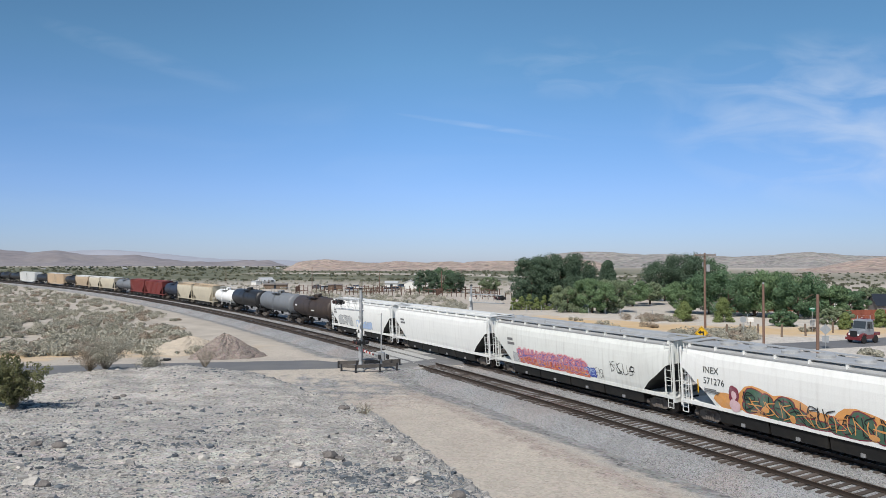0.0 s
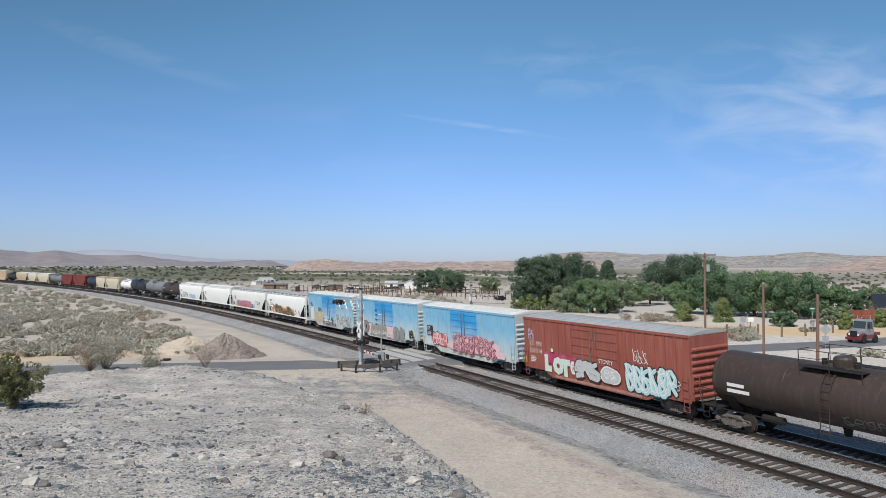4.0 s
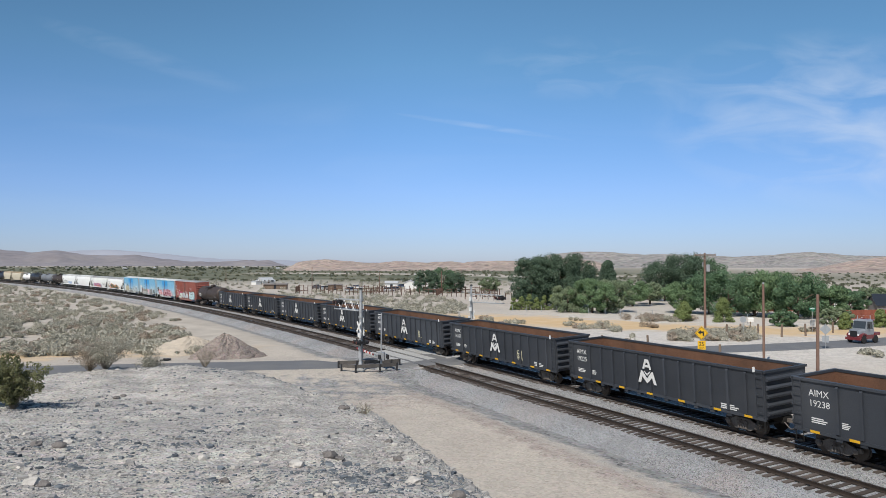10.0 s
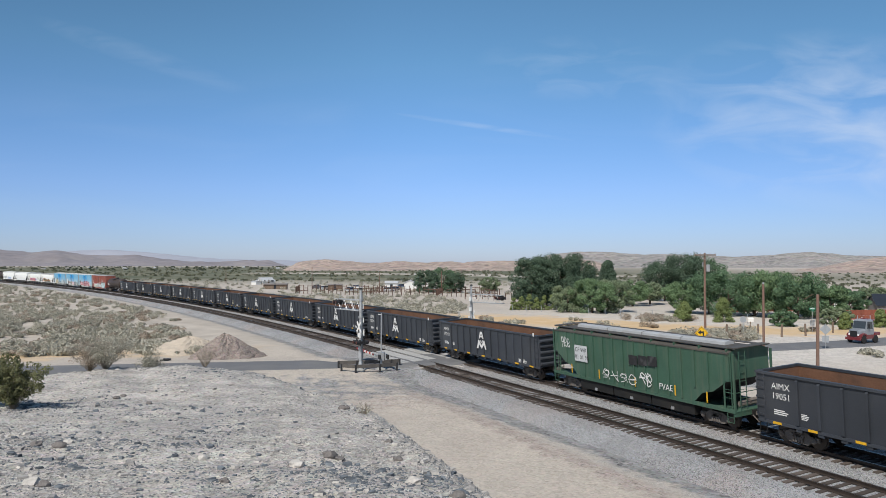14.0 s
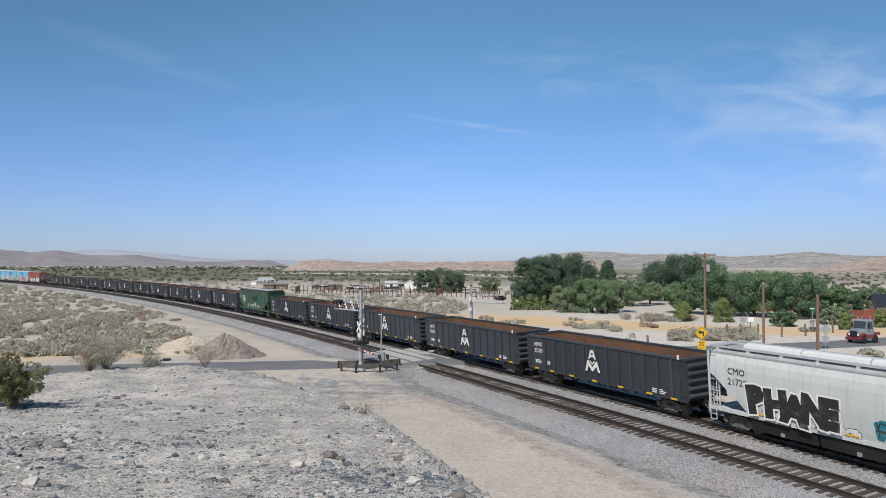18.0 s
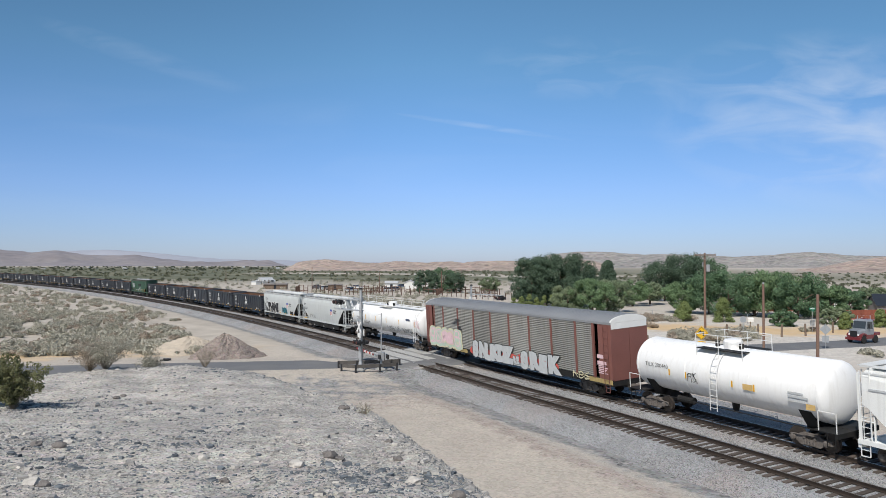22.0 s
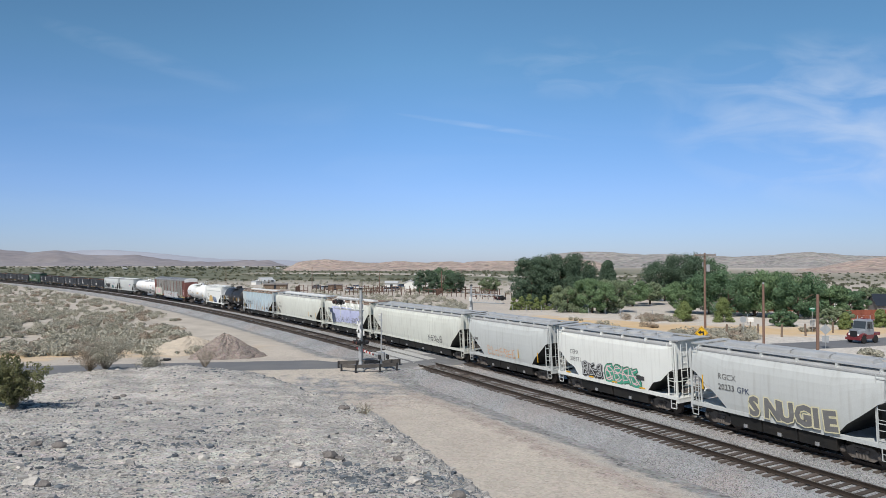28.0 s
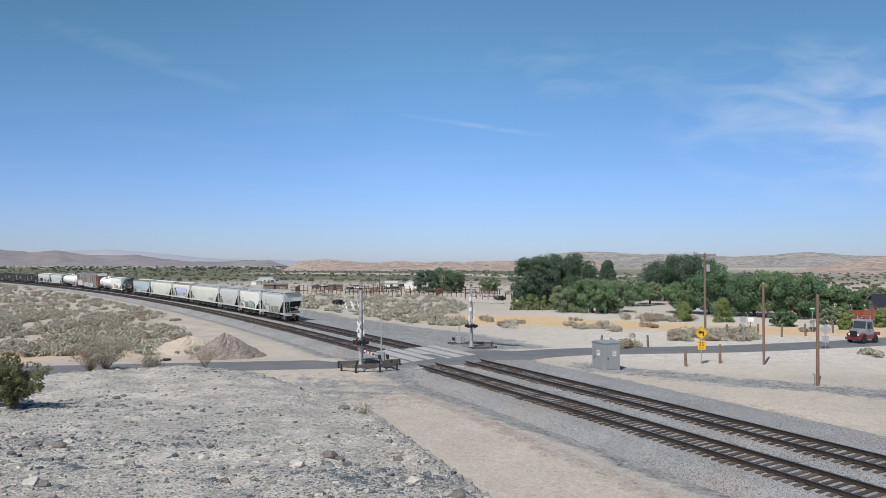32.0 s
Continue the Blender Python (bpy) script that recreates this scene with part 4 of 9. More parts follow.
def hopper(name_label, half, m_body, m_roof, prof=ROUND, ribs=0, hatches="trough", m_hatch=None, m_frame=None, dark=None, pockets=3, sill_mat=None, group="covered hopper cars of the train", cut=(2.35, 3.0), high=0.0):
    """Covered hopper car: swelling or ribbed sides, sloping ends over open platforms, roof with walkways and hatches."""
    car = thing("covered_hopper_car", name_label, "hopper car", group)
    m_frame, sill_mat, dark, m_hatch = m_frame or m_body, sill_mat or m_body, dark or M_BLACK, m_hatch or m_roof
    prof = [(y, z + high * max(0, (z - 1.1) / 3.02)) for y, z in prof]
    eave = prof[-1][1]
    cx, cz = cut
    e = half - 0.32
    st = [(-e, cz), (-e + 0.25, cz - 0.12), (-e + cx * 0.45, cz - 0.75), (-e + cx * 0.75, 1.75), (-e + cx, 1.14)]
    st = st + [(-a, b) for a, b in st[::-1]]
    rings = []
    for x, zb in st:
        lf = section(prof, zb)
        roof = [(prof[-1][0] * 0.80, eave + 0.13), (prof[-1][0] * 0.42, eave + 0.21), (0, eave + 0.23)]
        ring = lf + roof + [(-y, z) for y, z in roof[:-1][::-1]] + [(-y, z) for y, z in lf[::-1]]
        rings.append([(x, y, z) for y, z in ring])
    n = len(rings[0])
    body, roof_g = Geo(), Geo()
    for g, cols in ((body, list(range(0, 8)) + list(range(n - 9, n - 1))), (roof_g, range(8, n - 9))):
        for i in range(len(rings) - 1):
            for j in cols:
                g.add([rings[i][j], rings[i][j + 1], rings[i + 1][j + 1], rings[i + 1][j]], [(0, 1, 2, 3)])
    for r in (rings[0], rings[-1]):
        body.add(r, [tuple(range(n))])
    part("body", body, m_body, car, smooth=True)
    part("roof", roof_g, m_roof, car, "roof sheet with a low camber", smooth=True)
    yside = lambda z: float(np.interp(z, [q[1] for q in prof], [q[0] for q in prof]))
    for sx in (1, -1):
        g = Geo()
        ends = [q for q in st if q[0] * sx > 0]
        ends = ends if sx < 0 else ends[::-1]
        for (xa, za), (xb, zb) in zip(ends[:-1], ends[1:]):
            ya, yb = yside(za) - 0.01, yside(zb) - 0.01
            g.add([(xa, -ya, za), (xa, ya, za), (xb, yb, zb), (xb, -yb, zb)], [(0, 1, 2, 3)])
        # black on nearly all cars: paint in part, in part shade put into colour
        part("slope_sheet", g, dark, car, "dark sloping end sheet")
        part("end_platform", Geo().box(*sorted((sx * (half - cx - 0.4), sx * half)), -1.46, 1.46, 1.0, 1.08), m_frame, car)
        part("end_beam", Geo().box(*sorted((sx * (half - 0.12), sx * half)), -1.48, 1.48, 0.82, 1.10), m_frame, car)
        fx = sx * (half - 0.10)
        for y in (1.42, -1.42):
            part("corner_post", Geo().box(fx - 0.05, fx + 0.05, y - 0.05, y + 0.05, 1.08, eave + 0.02), m_frame, car)
            part("side_post", Geo().box(sx * (half - 0.78) - 0.03, sx * (half - 0.78) + 0.03, y - 0.03, y + 0.03, 1.08, 2.75), m_frame, car)
        part("end_rail", Geo().path([(fx, 1.42, 2.05), (fx, -1.42, 2.05)], 0.025, 4).path([(sx * (half - 0.78), 1.46, 2.05), (fx, 1.46, 2.05)], 0.025, 4), m_frame, car)
        part("brace", Geo().box(sx * (half - 1.35) - 0.09, sx * (half - 1.35) + 0.09, -0.35, 0.35, 1.08, 2.4), dark, car)
        ladder(car, sx * (half - 0.44), 1.50, 1.1, eave + 0.1, "x", 0.46, m_frame)
        ladder(car, sx * (half - 0.02), 0.85, 1.1, eave + 0.1, "y", 0.46, m_frame)
        step(car, sx * (half - 0.35), 1.48, m_frame)
        if sx < 0:
            part("brake_wheel", Geo().spin([(-0.03, 0.24), (0.03, 0.24)], "x", 14, (sx * (half + 0.02), -0.45, 2.0)), M_GREYSTEEL, car)
            part("brake_cylinder", Geo().spin([(-0.3, 0.16), (0.3, 0.16)], "y", 10, (sx * (half - 0.55), 0.25, 1.3)), M_TRUCK, car)
            part("air_reservoir", Geo().spin([(-0.45, 0.2), (0.45, 0.2)], "y", 10, (sx * (half - 0.6), -0.6, 1.32)), M_TRUCK, car)
    for s in (1, -1):
        y = prof[0][0] * s
        part("side_sill", Geo().box(-half + 0.02, half - 0.02, *sorted((y - s * 0.12, y + s * 0.03)), 1.0, 1.20), sill_mat, car)
        part("roof_seam", Geo().box(-e, e, *sorted(((prof[-1][0] + 0.045) * s, (prof[-1][0] - 0.08) * s)), eave - 0.03, eave + 0.045), m_roof, car)
        for i in range(ribs):
            x = -e + cx * 0.55 + (2 * e - cx * 1.1) * i / (ribs - 1)
            part("rib", Geo().box(x - 0.045, x + 0.045, *sorted((1.49 * s, 1.575 * s)), 1.22 if abs(x) < e - cx else 2.0, eave - 0.04), m_body, car)
    # walkways along both edges of the roof, on brackets
    wy = prof[-1][0] * 0.86
    for s in (1, -1):
        part("running_board", Geo().box(-half + 0.05, half - 0.05, *sorted((s * wy, s * (wy - 0.36))), eave + 0.235, eave + 0.275), m_roof, car, "narrow grating walkway on the roof")
        k = max(6, int(half * 2 / 1.75))
        for i in range(k):
            x = -half + 0.6 + (2 * half - 1.2) * i / (k - 1)
            part("bracket", Geo().box(x - 0.03, x + 0.03, *sorted((s * (wy + 0.10), s * (wy - 0.34))), eave + 0.02, eave + 0.23), m_roof if s < 0 else (m_frame), car)
    for sx in (1, -1):
        part("end_walk", Geo().box(*sorted((sx * (half - 0.55), sx * (half + 0.02))), -wy, wy, eave + 0.28, eave + 0.32), m_roof, car)
    if hatches == "trough":
        k = 4
        for i in range(k):
            x0, x1 = -e + 1.2 + (2 * e - 2.4) * i / k + 0.05, -e + 1.2 + (2 * e - 2.4) * (i + 1) / k - 0.05
            part("hatch_cover", Geo().yz([(-0.36, eave + 0.2), (0.36, eave + 0.2), (0.33, eave + 0.36), (0.15, eave + 0.42), (-0.15, eave + 0.42), (-0.33, eave + 0.36)], x0, x1), m_hatch, car, "long trough hatch cover")
    else:
        k = hatches
        for i in range(k):
            x = -e + 2.0 + (2 * e - 4.0) * i / (k - 1)
            part("hatch_cover", Geo().spin([(eave + 0.2, 0.44), (eave + 0.33, 0.44), (eave + 0.38, 0.30), (eave + 0.39, 0.05)], "z", 16, (x, 0, 0)), m_hatch, car, "round hatch cover")
    # discharge pockets
    inner = half - cx - 0.35
    for i in range(pockets):
        x0, x1 = -inner + 2 * inner * i / pockets, -inner + 2 * inner * (i + 1) / pockets
        mid, q = (x0 + x1) / 2, (x1 - x0) * 0.475
        part("discharge_pocket", Geo().loft([[(x0 + 0.03, -1.42, 1.12), (x1 - 0.03, -1.42, 1.12), (x1 - 0.03, 1.42, 1.12), (x0 + 0.03, 1.42, 1.12)], [(mid - q, -1.36, 0.36), (mid + q, -1.36, 0.36), (mid + q, 1.36, 0.36), (mid - q, 1.36, 0.36)]]), M_BLACK, car, "black discharge hopper")
        part("gate", Geo().box(mid - 0.35, mid + 0.35, -1.2, 1.2, 0.30, 0.37).box(mid - 0.11, mid + 0.11, 1.3, 1.46, 0.40, 0.56, 0.03), M_GREYSTEEL, car)
    add_running_gear(car, half, 1.75)
    return car, yside


def boxcar(label, half, m_side, m_roof, m_end, doors=True, top=4.72, group="box cars of the train", m_door=None, ribs=True, m_sill=None):
    """Box car: ribbed sides, double plug doors, corrugated ends."""
    car = thing("box_car", label, "box car", group)
    bot, w = 1.02, 1.52
    m_door = m_door or m_side
    for s in (1, -1):
        part("side_wall", Geo().box(-half, half, *sorted((s * w, s * (w - 0.06))), bot + 0.1, top), m_side, car)
        part("eave", Geo().box(-half, half, *sorted((s * (w + 0.06), s * (w - 0.07))), top - 0.02, top + 0.12), m_side, car)
        sill = [(-half, bot + 0.14), (half, bot + 0.14), (half, bot - 0.02), (half - 2.6, bot - 0.02), (half - 3.6, bot - 0.42), (-half + 3.6, bot - 0.42), (-half + 2.6, bot - 0.02), (-half, bot - 0.02)]
        part("side_sill", Geo().xz(sill, *sorted((s * (w - 0.02), s * (w + 0.02)))), m_sill or m_side, car)
        d = 2.45
        if doors:
            part("door_post", Geo().box(-d - 0.09, -d, *sorted((s * w, s * (w + 0.07))), bot + 0.16, top - 0.04), m_side, car)
            part("door_post", Geo().box(d, d + 0.09, *sorted((s * w, s * (w + 0.07))), bot + 0.16, top - 0.04), m_side, car)
            for k, (x0, x1) in enumerate(((-d + 0.03, -0.03), (0.03, d - 0.03))):
                dr = part("plug_door", Geo().box(x0, x1, *sorted((s * (w + 0.002), s * (w + 0.05))), bot + 0.2, top - 0.14), m_door, car, "tall plug door")
                for i in range(6):
                    z = bot + 0.62 + i * 0.55
                    part("door_rib", Geo().box(x0 + 0.05, x1 - 0.05, *sorted((s * (w + 0.05), s * (w + 0.085))), z - 0.035, z + 0.035), m_door, dr)
                part("lock_bar", Geo().tube((x0 + 0.25 if k else x1 - 0.25, s * (w + 0.11), bot + 0.2), (x0 + 0.25 if k else x1 - 0.25, s * (w + 0.11), top - 0.2), 0.028, 5), M_TRUCK, dr)
        if ribs:
            x = d + 0.75
            while x < half - 0.2:
                for q in (x, -x):
                    part("rib", Geo().box(q - 0.055, q + 0.055, *sorted((s * w, s * (w + 0.055))), bot + 0.14, top - 0.03), m_side, car)
                x += 0.86
    g = Geo()
    prof = [(-w, top + 0.1), (-w * 0.5, top + 0.22), (0, top + 0.27), (w * 0.5, top + 0.22), (w, top + 0.1), (w, top + 0.04), (-w, top + 0.04)]
    part("roof", g.yz(prof, -half, half), m_roof, car)
    k = int(half * 2 / 1.15)
    for i in range(k + 1):
        x = -half + 0.05 + (2 * half - 0.1) * i / k
        part("roof_rib", Geo().yz([(-w, top + 0.1), (-w * 0.5, top + 0.22), (0, top + 0.27), (w * 0.5, top + 0.22), (w, top + 0.1), (w, top + 0.15), (w * 0.5, top + 0.265), (0, top + 0.315), (-w * 0.5, top + 0.265), (-w, top + 0.15)], x - 0.04, x + 0.04), m_roof, car)
    part("floor", Geo().box(-half + 0.02, half - 0.02, -w + 0.08, w - 0.08, bot, bot + 0.1), M_BLACK, car)
    for sx in (1, -1):
        part("end_wall", Geo().box(*sorted((sx * half, sx * (half - 0.06))), -w + 0.06, w - 0.06, bot + 0.1, top + 0.08), m_end, car)
        for i in range(9):
            z = bot + 0.3 + i * 0.38
            if z > top - 0.45:
                break
            part("end_rib", Geo().xz([(sx * half, z - 0.13), (sx * (half + 0.09), z - 0.04), (sx * (half + 0.09), z + 0.04), (sx * half, z + 0.13)], -w + 0.15, w - 0.15), m_end, car)
        ladder(car, sx * (half - 0.32), w + 0.10, bot + 0.1, bot + 1.5, "x", 0.46, m_side)
        ladder(car, sx * (half + 0.12), w - 0.35, bot + 0.1, bot + 1.5, "y", 0.46, m_side)
        step(car, sx * (half - 0.32), w + 0.03, m_side)
        part("crossover_platform", Geo().box(*sorted((sx * half, sx * (half + 0.35))), -1.0, 1.0, 1.1, 1.14), M_TRUCK, car)
    strips(car, [half * q for q in (0.97,)], w + 0.03, bot + 0.3, 0.12, 0.5)
    add_running_gear(car, half, 1.8)
    return car


def tank(label, half, m_tank, r=1.42, zc=2.62, m_gear=None, rails="dome", m_rail=None, group="tank cars of the train", m_band=None):
    """Tank car: a long cylinder with dished heads, dome platform, ladders, walkway and saddles."""
    car = thing("tank_car", label, "tank car", group)
    m_gear, m_rail = m_gear or M_BLACK, m_rail or m_tank
    e = half - 0.45
    prof = [(-e, 0.02)] + [(-e + 0.5 * (1 - math.cos(a)), r * math.sin(a)) for a in np.linspace(0.25, 1.5708, 7)]
    prof = prof + [(-x, q) for x, q in prof[::-1]]
    part("tank", Geo().spin([(x, q) for x, q in prof], "x", 36, (0, 0, zc)), m_tank, car, smooth=True)
    for x in (-e + 0.55, -e / 3, e / 3, e - 0.55):
        part("weld_band", Geo().spin([(x - 0.03, r + 0.004), (x - 0.02, r + 0.012), (x + 0.02, r + 0.012), (x + 0.03, r + 0.004)], "x", 36, (0, 0, zc)), m_band or m_tank, car)
    g = Geo().spin([(zc + r - 0.06, 0.5), (zc + r + 0.32, 0.5), (zc + r + 0.42, 0.42), (zc + r + 0.44, 0.1)], "z", 18)
    part("dome", g, m_tank if rails != "plain" else m_gear, car, "manway dome with bolted lid")
    for x in (0.9, -0.75):
        part("valve", Geo().spin([(zc + r - 0.04, 0.13), (zc + r + 0.25, 0.13), (zc + r + 0.27, 0.05)], "z", 10, (x, 0.2, 0)), m_gear, car)
    px, RAIL = 1.6, 0.78
    top = zc + r * 0.96
    part("platform", Geo().box(-px, px, 0.55, 1.12, top - 0.04, top).box(-px, px, -1.12, -0.55, top - 0.04, top), M_BLACK if rails != "long" else m_rail, car, "grating platform beside the dome")
    rl = Geo()
    span = px if rails != "long" else e - 0.6
    for y in (1.12, -1.12):

        k = 3 if rails != "long" else 8
        yy = y if rails != "long" else y * 0.62
        for i in range(k):
            x = -span + 2 * span * i / (k - 1)
            rl.tube((x, yy, zc + math.sqrt(max(0.01, r * r - yy * yy)) - 0.02), (x, yy, top + RAIL), 0.022, 4)
        rl.tube((-span, yy, top + RAIL), (span, yy, top + RAIL), 0.022, 4)
        if rails != "long":
            rl.tube((-span, yy, top + 0.4), (span, yy, top + 0.4), 0.018, 4)
    if rails != "long":
        for x in (-span, span):
            rl.tube((x, 1.12, top + RAIL), (x, 0.4, top + RAIL), 0.022, 4)
            rl.tube((x, -1.12, top + RAIL), (x, -0.4, top + RAIL), 0.022, 4)
    part("handrail", rl, m_rail, car, "tubular handrail on top of the tank")
    if rails == "long":
        for y in (0.55, -0.55):
            part("running_board", Geo().box(-span, span, *sorted((y, y * 1.5)), zc + r - 0.02, zc + r + 0.02), m_rail, car, "walkway along the tank's top")
    # ladder that bends over the tank's flank
    for s in (1, -1):
        lg = Geo()
        pts = []
        for a in np.linspace(radians(0), radians(55), 6):
            pts.append((s * (r + 0.09) * math.cos(a), zc + (r + 0.09) * math.sin(a)))
        pts = [(s * (r + 0.14), 0.95)] + pts
        lx = 0.0 if rails != "long" else 0.3 - span
        for x in (lx - 0.24, lx + 0.24):
            lg.path([(x, y, z) for y, z in pts], 0.022, 4)
        for i in range(9):
            z = 1.1 + i * 0.33
            y = s * (r + 0.12) if z < zc else s * math.sqrt(max(0.05, (r + 0.09) ** 2 - (z - zc) ** 2))
            lg.tube((lx - 0.24, y, z), (lx + 0.24, y, z), 0.016, 4)
        part("ladder", lg, m_rail if s > 0 else m_gear, car)
    part("sill_rail", Geo().tube((-half + 1.2, 1.42, 1.12), (half - 1.2, 1.42, 1.12), 0.03, 5), m_gear, car)
    for sx in (1, -1):
        x = sx * (e - 1.35)
        ring = [(-1.25, zc - 0.75)] + [(-(r + 0.012) * math.sin(a), zc - (r + 0.012) * math.cos(a)) for a in np.linspace(1.0, -1.0, 9)] + [(1.25, zc - 0.75), (0.7, 1.0), (-0.7, 1.0)]
        part("saddle", Geo().yz(ring[1:-3] + [(0.7, 1.0), (-0.7, 1.0)], x - 0.35, x + 0.35), m_gear, car)
        part("end_sill", Geo().box(*sorted((sx * (e - 2.0), sx * half)), -0.35, 0.35, 0.78, 1.15).box(*sorted((sx * (half - 0.14), sx * half)), -1.45, 1.45, 0.9, 1.1), m_gear, car)
        part("end_deck", Geo().box(*sorted((sx * (half - 1.3), sx * half)), -1.45, 1.45, 1.1, 1.14), m_gear, car)
        rg = Geo()
        for y in (1.42, -1.42):
            rg.path([(sx * (half - 0.08), y, 1.12), (sx * (half - 0.08), y, 2.05), (sx * (half - 1.0), y, 2.05), (sx * (half - 1.0), y, 1.12)], 0.025, 4)
        part("end_handrail", rg, m_rail, car)
        step(car, sx * (half - 0.35), 1.44, m_gear)
    part("bottom_outlet", Geo().spin([(0.75, 0.16), (zc - r + 0.05, 0.24)], "z", 12), m_gear, car)
    part("brake_reservoir", Geo().spin([(-0.6, 0.2), (0.6, 0.2)], "x", 12, (half - 4.2, 0.75, 0.95)), m_gear, car)
    add_running_gear(car, half, 1.75, sill=False)
    return car


def autorack(label, half, m_panel, m_frame, m_roof, m_deck):
    """Enclosed auto rack: corrugated side panels between posts, arched roof, end doors."""
    car = thing("autorack_car", label, "autorack car", "")
    bot, w, top = 1.02, 1.55, 4.98
    for s in (1, -1):
        part("side_sill", Geo().box(-half, half, *sorted((s * w, s * (w - 0.2))), bot - 0.1, bot + 0.32), M_BLACK, car, "black deck sill")
        for q in (half - 6.9, 1.2 - half):
            part("sill_patch", Geo().box(q - 1.2, q + 1.2, *sorted((s * w, s * (w + 0.006))), bot + 0.0, bot + 0.30), m_deck, car, "faded yellow patch on the sill")
        part("top_rail", Geo().box(-half, half, *sorted((s * (w + 0.02), s * (w - 0.12))), top - 0.06, top + 0.1), m_roof, car)
        posts = [half - 1.8] + [half - 3.7 - (2 * half - 7.4) * i / 7 for i in range(8)] + [1.8 - half]
        for x in posts:
            part("post", Geo().box(x - 0.085, x + 0.085, *sorted((s * (w - 0.08), s * (w + 0.05))), bot + 0.3, top - 0.05), m_frame, car)
        for x0, x1 in zip(posts[1:], posts[:-1]):
            g = Geo()
            k = 26
            zz = [bot + 0.34 + (top - bot - 0.42) * i / k for i in range(k + 1)]
            for z0, z1 in zip(zz[:-1], zz[1:]):
                zm = (z0 + z1) / 2
                a, b = s * (w - 0.03), s * (w + 0.015)
                g.add([(x0 + 0.09, a, z0), (x1 - 0.09, a, z0), (x1 - 0.09, b, zm), (x0 + 0.09, b, zm)], [(0, 1, 2, 3)])
                g.add([(x0 + 0.09, b, zm), (x1 - 0.09, b, zm), (x1 - 0.09, a, z1), (x0 + 0.09, a, z1)], [(0, 1, 2, 3)])
            part("side_panel", g, m_panel, car)
        for sx in (1, -1):
            part("end_panel", Geo().box(*sorted((sx * half, sx * (half - 1.3))), *sorted((s * w, s * (w - 0.06))), bot + 0.3, top - 0.05), m_frame, car, "brown-red steel end panel")
    arc = [(w * math.cos(a), top + 0.06 + 0.46 * math.sin(a)) for a in np.linspace(0, math.pi, 13)]
    part("roof", Geo().yz(arc, -half + 0.1, half - 0.1), m_roof, car, "arched corrugated steel roof", smooth=True)
    k = 90
    g = Geo()
    for i in range(k):
        x = -half + 0.2 + (2 * half - 0.4) * i / k
        g.yz([(y * 0.995, z + 0.03) for y, z in arc], x - 0.05, x + 0.05)
    tagged(part("roof_corrugation", g, m_roof, car), kind="stuff")
    part("deck", Geo().box(-half, half, -w + 0.2, w - 0.2, bot - 0.1, bot + 0.2), M_BLACK, car)
    for z in (bot + 1.7,):
        part("upper_deck", Geo().box(-half + 1, half - 1, -w + 0.1, w - 0.1, z, z + 0.08), M_BLACK, car)
    for sx in (1, -1):
        for y0, y1 in ((-w + 0.06, -0.02), (0.02, w - 0.06)):
            part("end_door", Geo().box(*sorted((sx * half, sx * (half - 0.08))), y0, y1, bot + 0.25, top - 0.35), m_frame, car, "folding brown-red end door")
        part("end_cap", Geo().yz(arc, *sorted((sx * (half - 0.1), sx * (half + 0.015)))), M_WHITE, car, "white arched cap over the end doors")
        part("door_header", Geo().box(*sorted((sx * (half - 0.05), sx * (half + 0.02))), -w + 0.05, w - 0.05, top - 0.35, top + 0.05), M_WHITE, car)
        ladder(car, sx * (half - 0.5), w + 0.07, bot + 0.1, top - 0.2, "x", 0.44, m_frame)
        step(car, sx * (half - 0.5), w, m_frame)
    add_running_gear(car, half, 3.0)
    return car

# ---- the train, from its head to its rear car ----
TRAIN = []          # (car, front, rear) in metres along the track at the start


def joined(car, front, rear):
    if front < -90:
        front, rear = front + 0.5, rear + 0.5
    TRAIN.append((car, front, rear))
    return car


def reach(front, rear):
    return (front - rear) / 2


C_WHITE = material("hopper_white", (0.80, 0.82, 0.79), 0.55, 0, 0.06, 0.5, 25, 0.08, streak=(GRIME, 0.22), second=((0.60, 0.60, 0.56), 0.4))
C_BRIGHT = material("hopper_bright_white", (0.87, 0.88, 0.86), 0.5, 0, 0.05, 0.5, 25, 0.08, streak=(GRIME, 0.14))
C_PALE = material("hopper_dusty_white", (0.70, 0.72, 0.66), 0.6, 0, 0.08, 0.5, 25, 0.08, streak=(GRIME, 0.3), second=((0.5, 0.48, 0.43), 0.45))
C_GREY = material("hopper_light_grey", (0.56, 0.585, 0.58), 0.6, 0, 0.07, 0.5, 25, 0.08, streak=(GRIME, 0.25))
C_ROOFGREY = material("galvanised_roof", (0.47, 0.478, 0.48), 0.55, 0.25, 0.15, 1.0, 20, 0.2, second=((0.33, 0.30, 0.27), 0.4))
C_ROOFRUST = material("rusty_roof", (0.27, 0.20, 0.155), 0.8, 0.1, 0.25, 0.8, 20, 0.2, second=((0.16, 0.10, 0.07), 0.6))
C_ROOFWHITE = material("white_roof", (0.66, 0.67, 0.66), 0.6, 0, 0.1, 0.8, 20, 0.1, second=((0.5, 0.48, 0.45), 0.4))
C_GREEN = material("faded_dark_green", (0.044, 0.105, 0.070), 0.6, 0, 0.2, 0.6, 25, 0.1, streak=((0.14, 0.145, 0.10), 0.5), second=((0.075, 0.135, 0.098), 0.6))
C_ROOFDARK = material("dark_roof", (0.075, 0.07, 0.062), 0.7, 0, 0.3, 0.8, 20, 0.2, second=((0.16, 0.13, 0.10), 0.5))
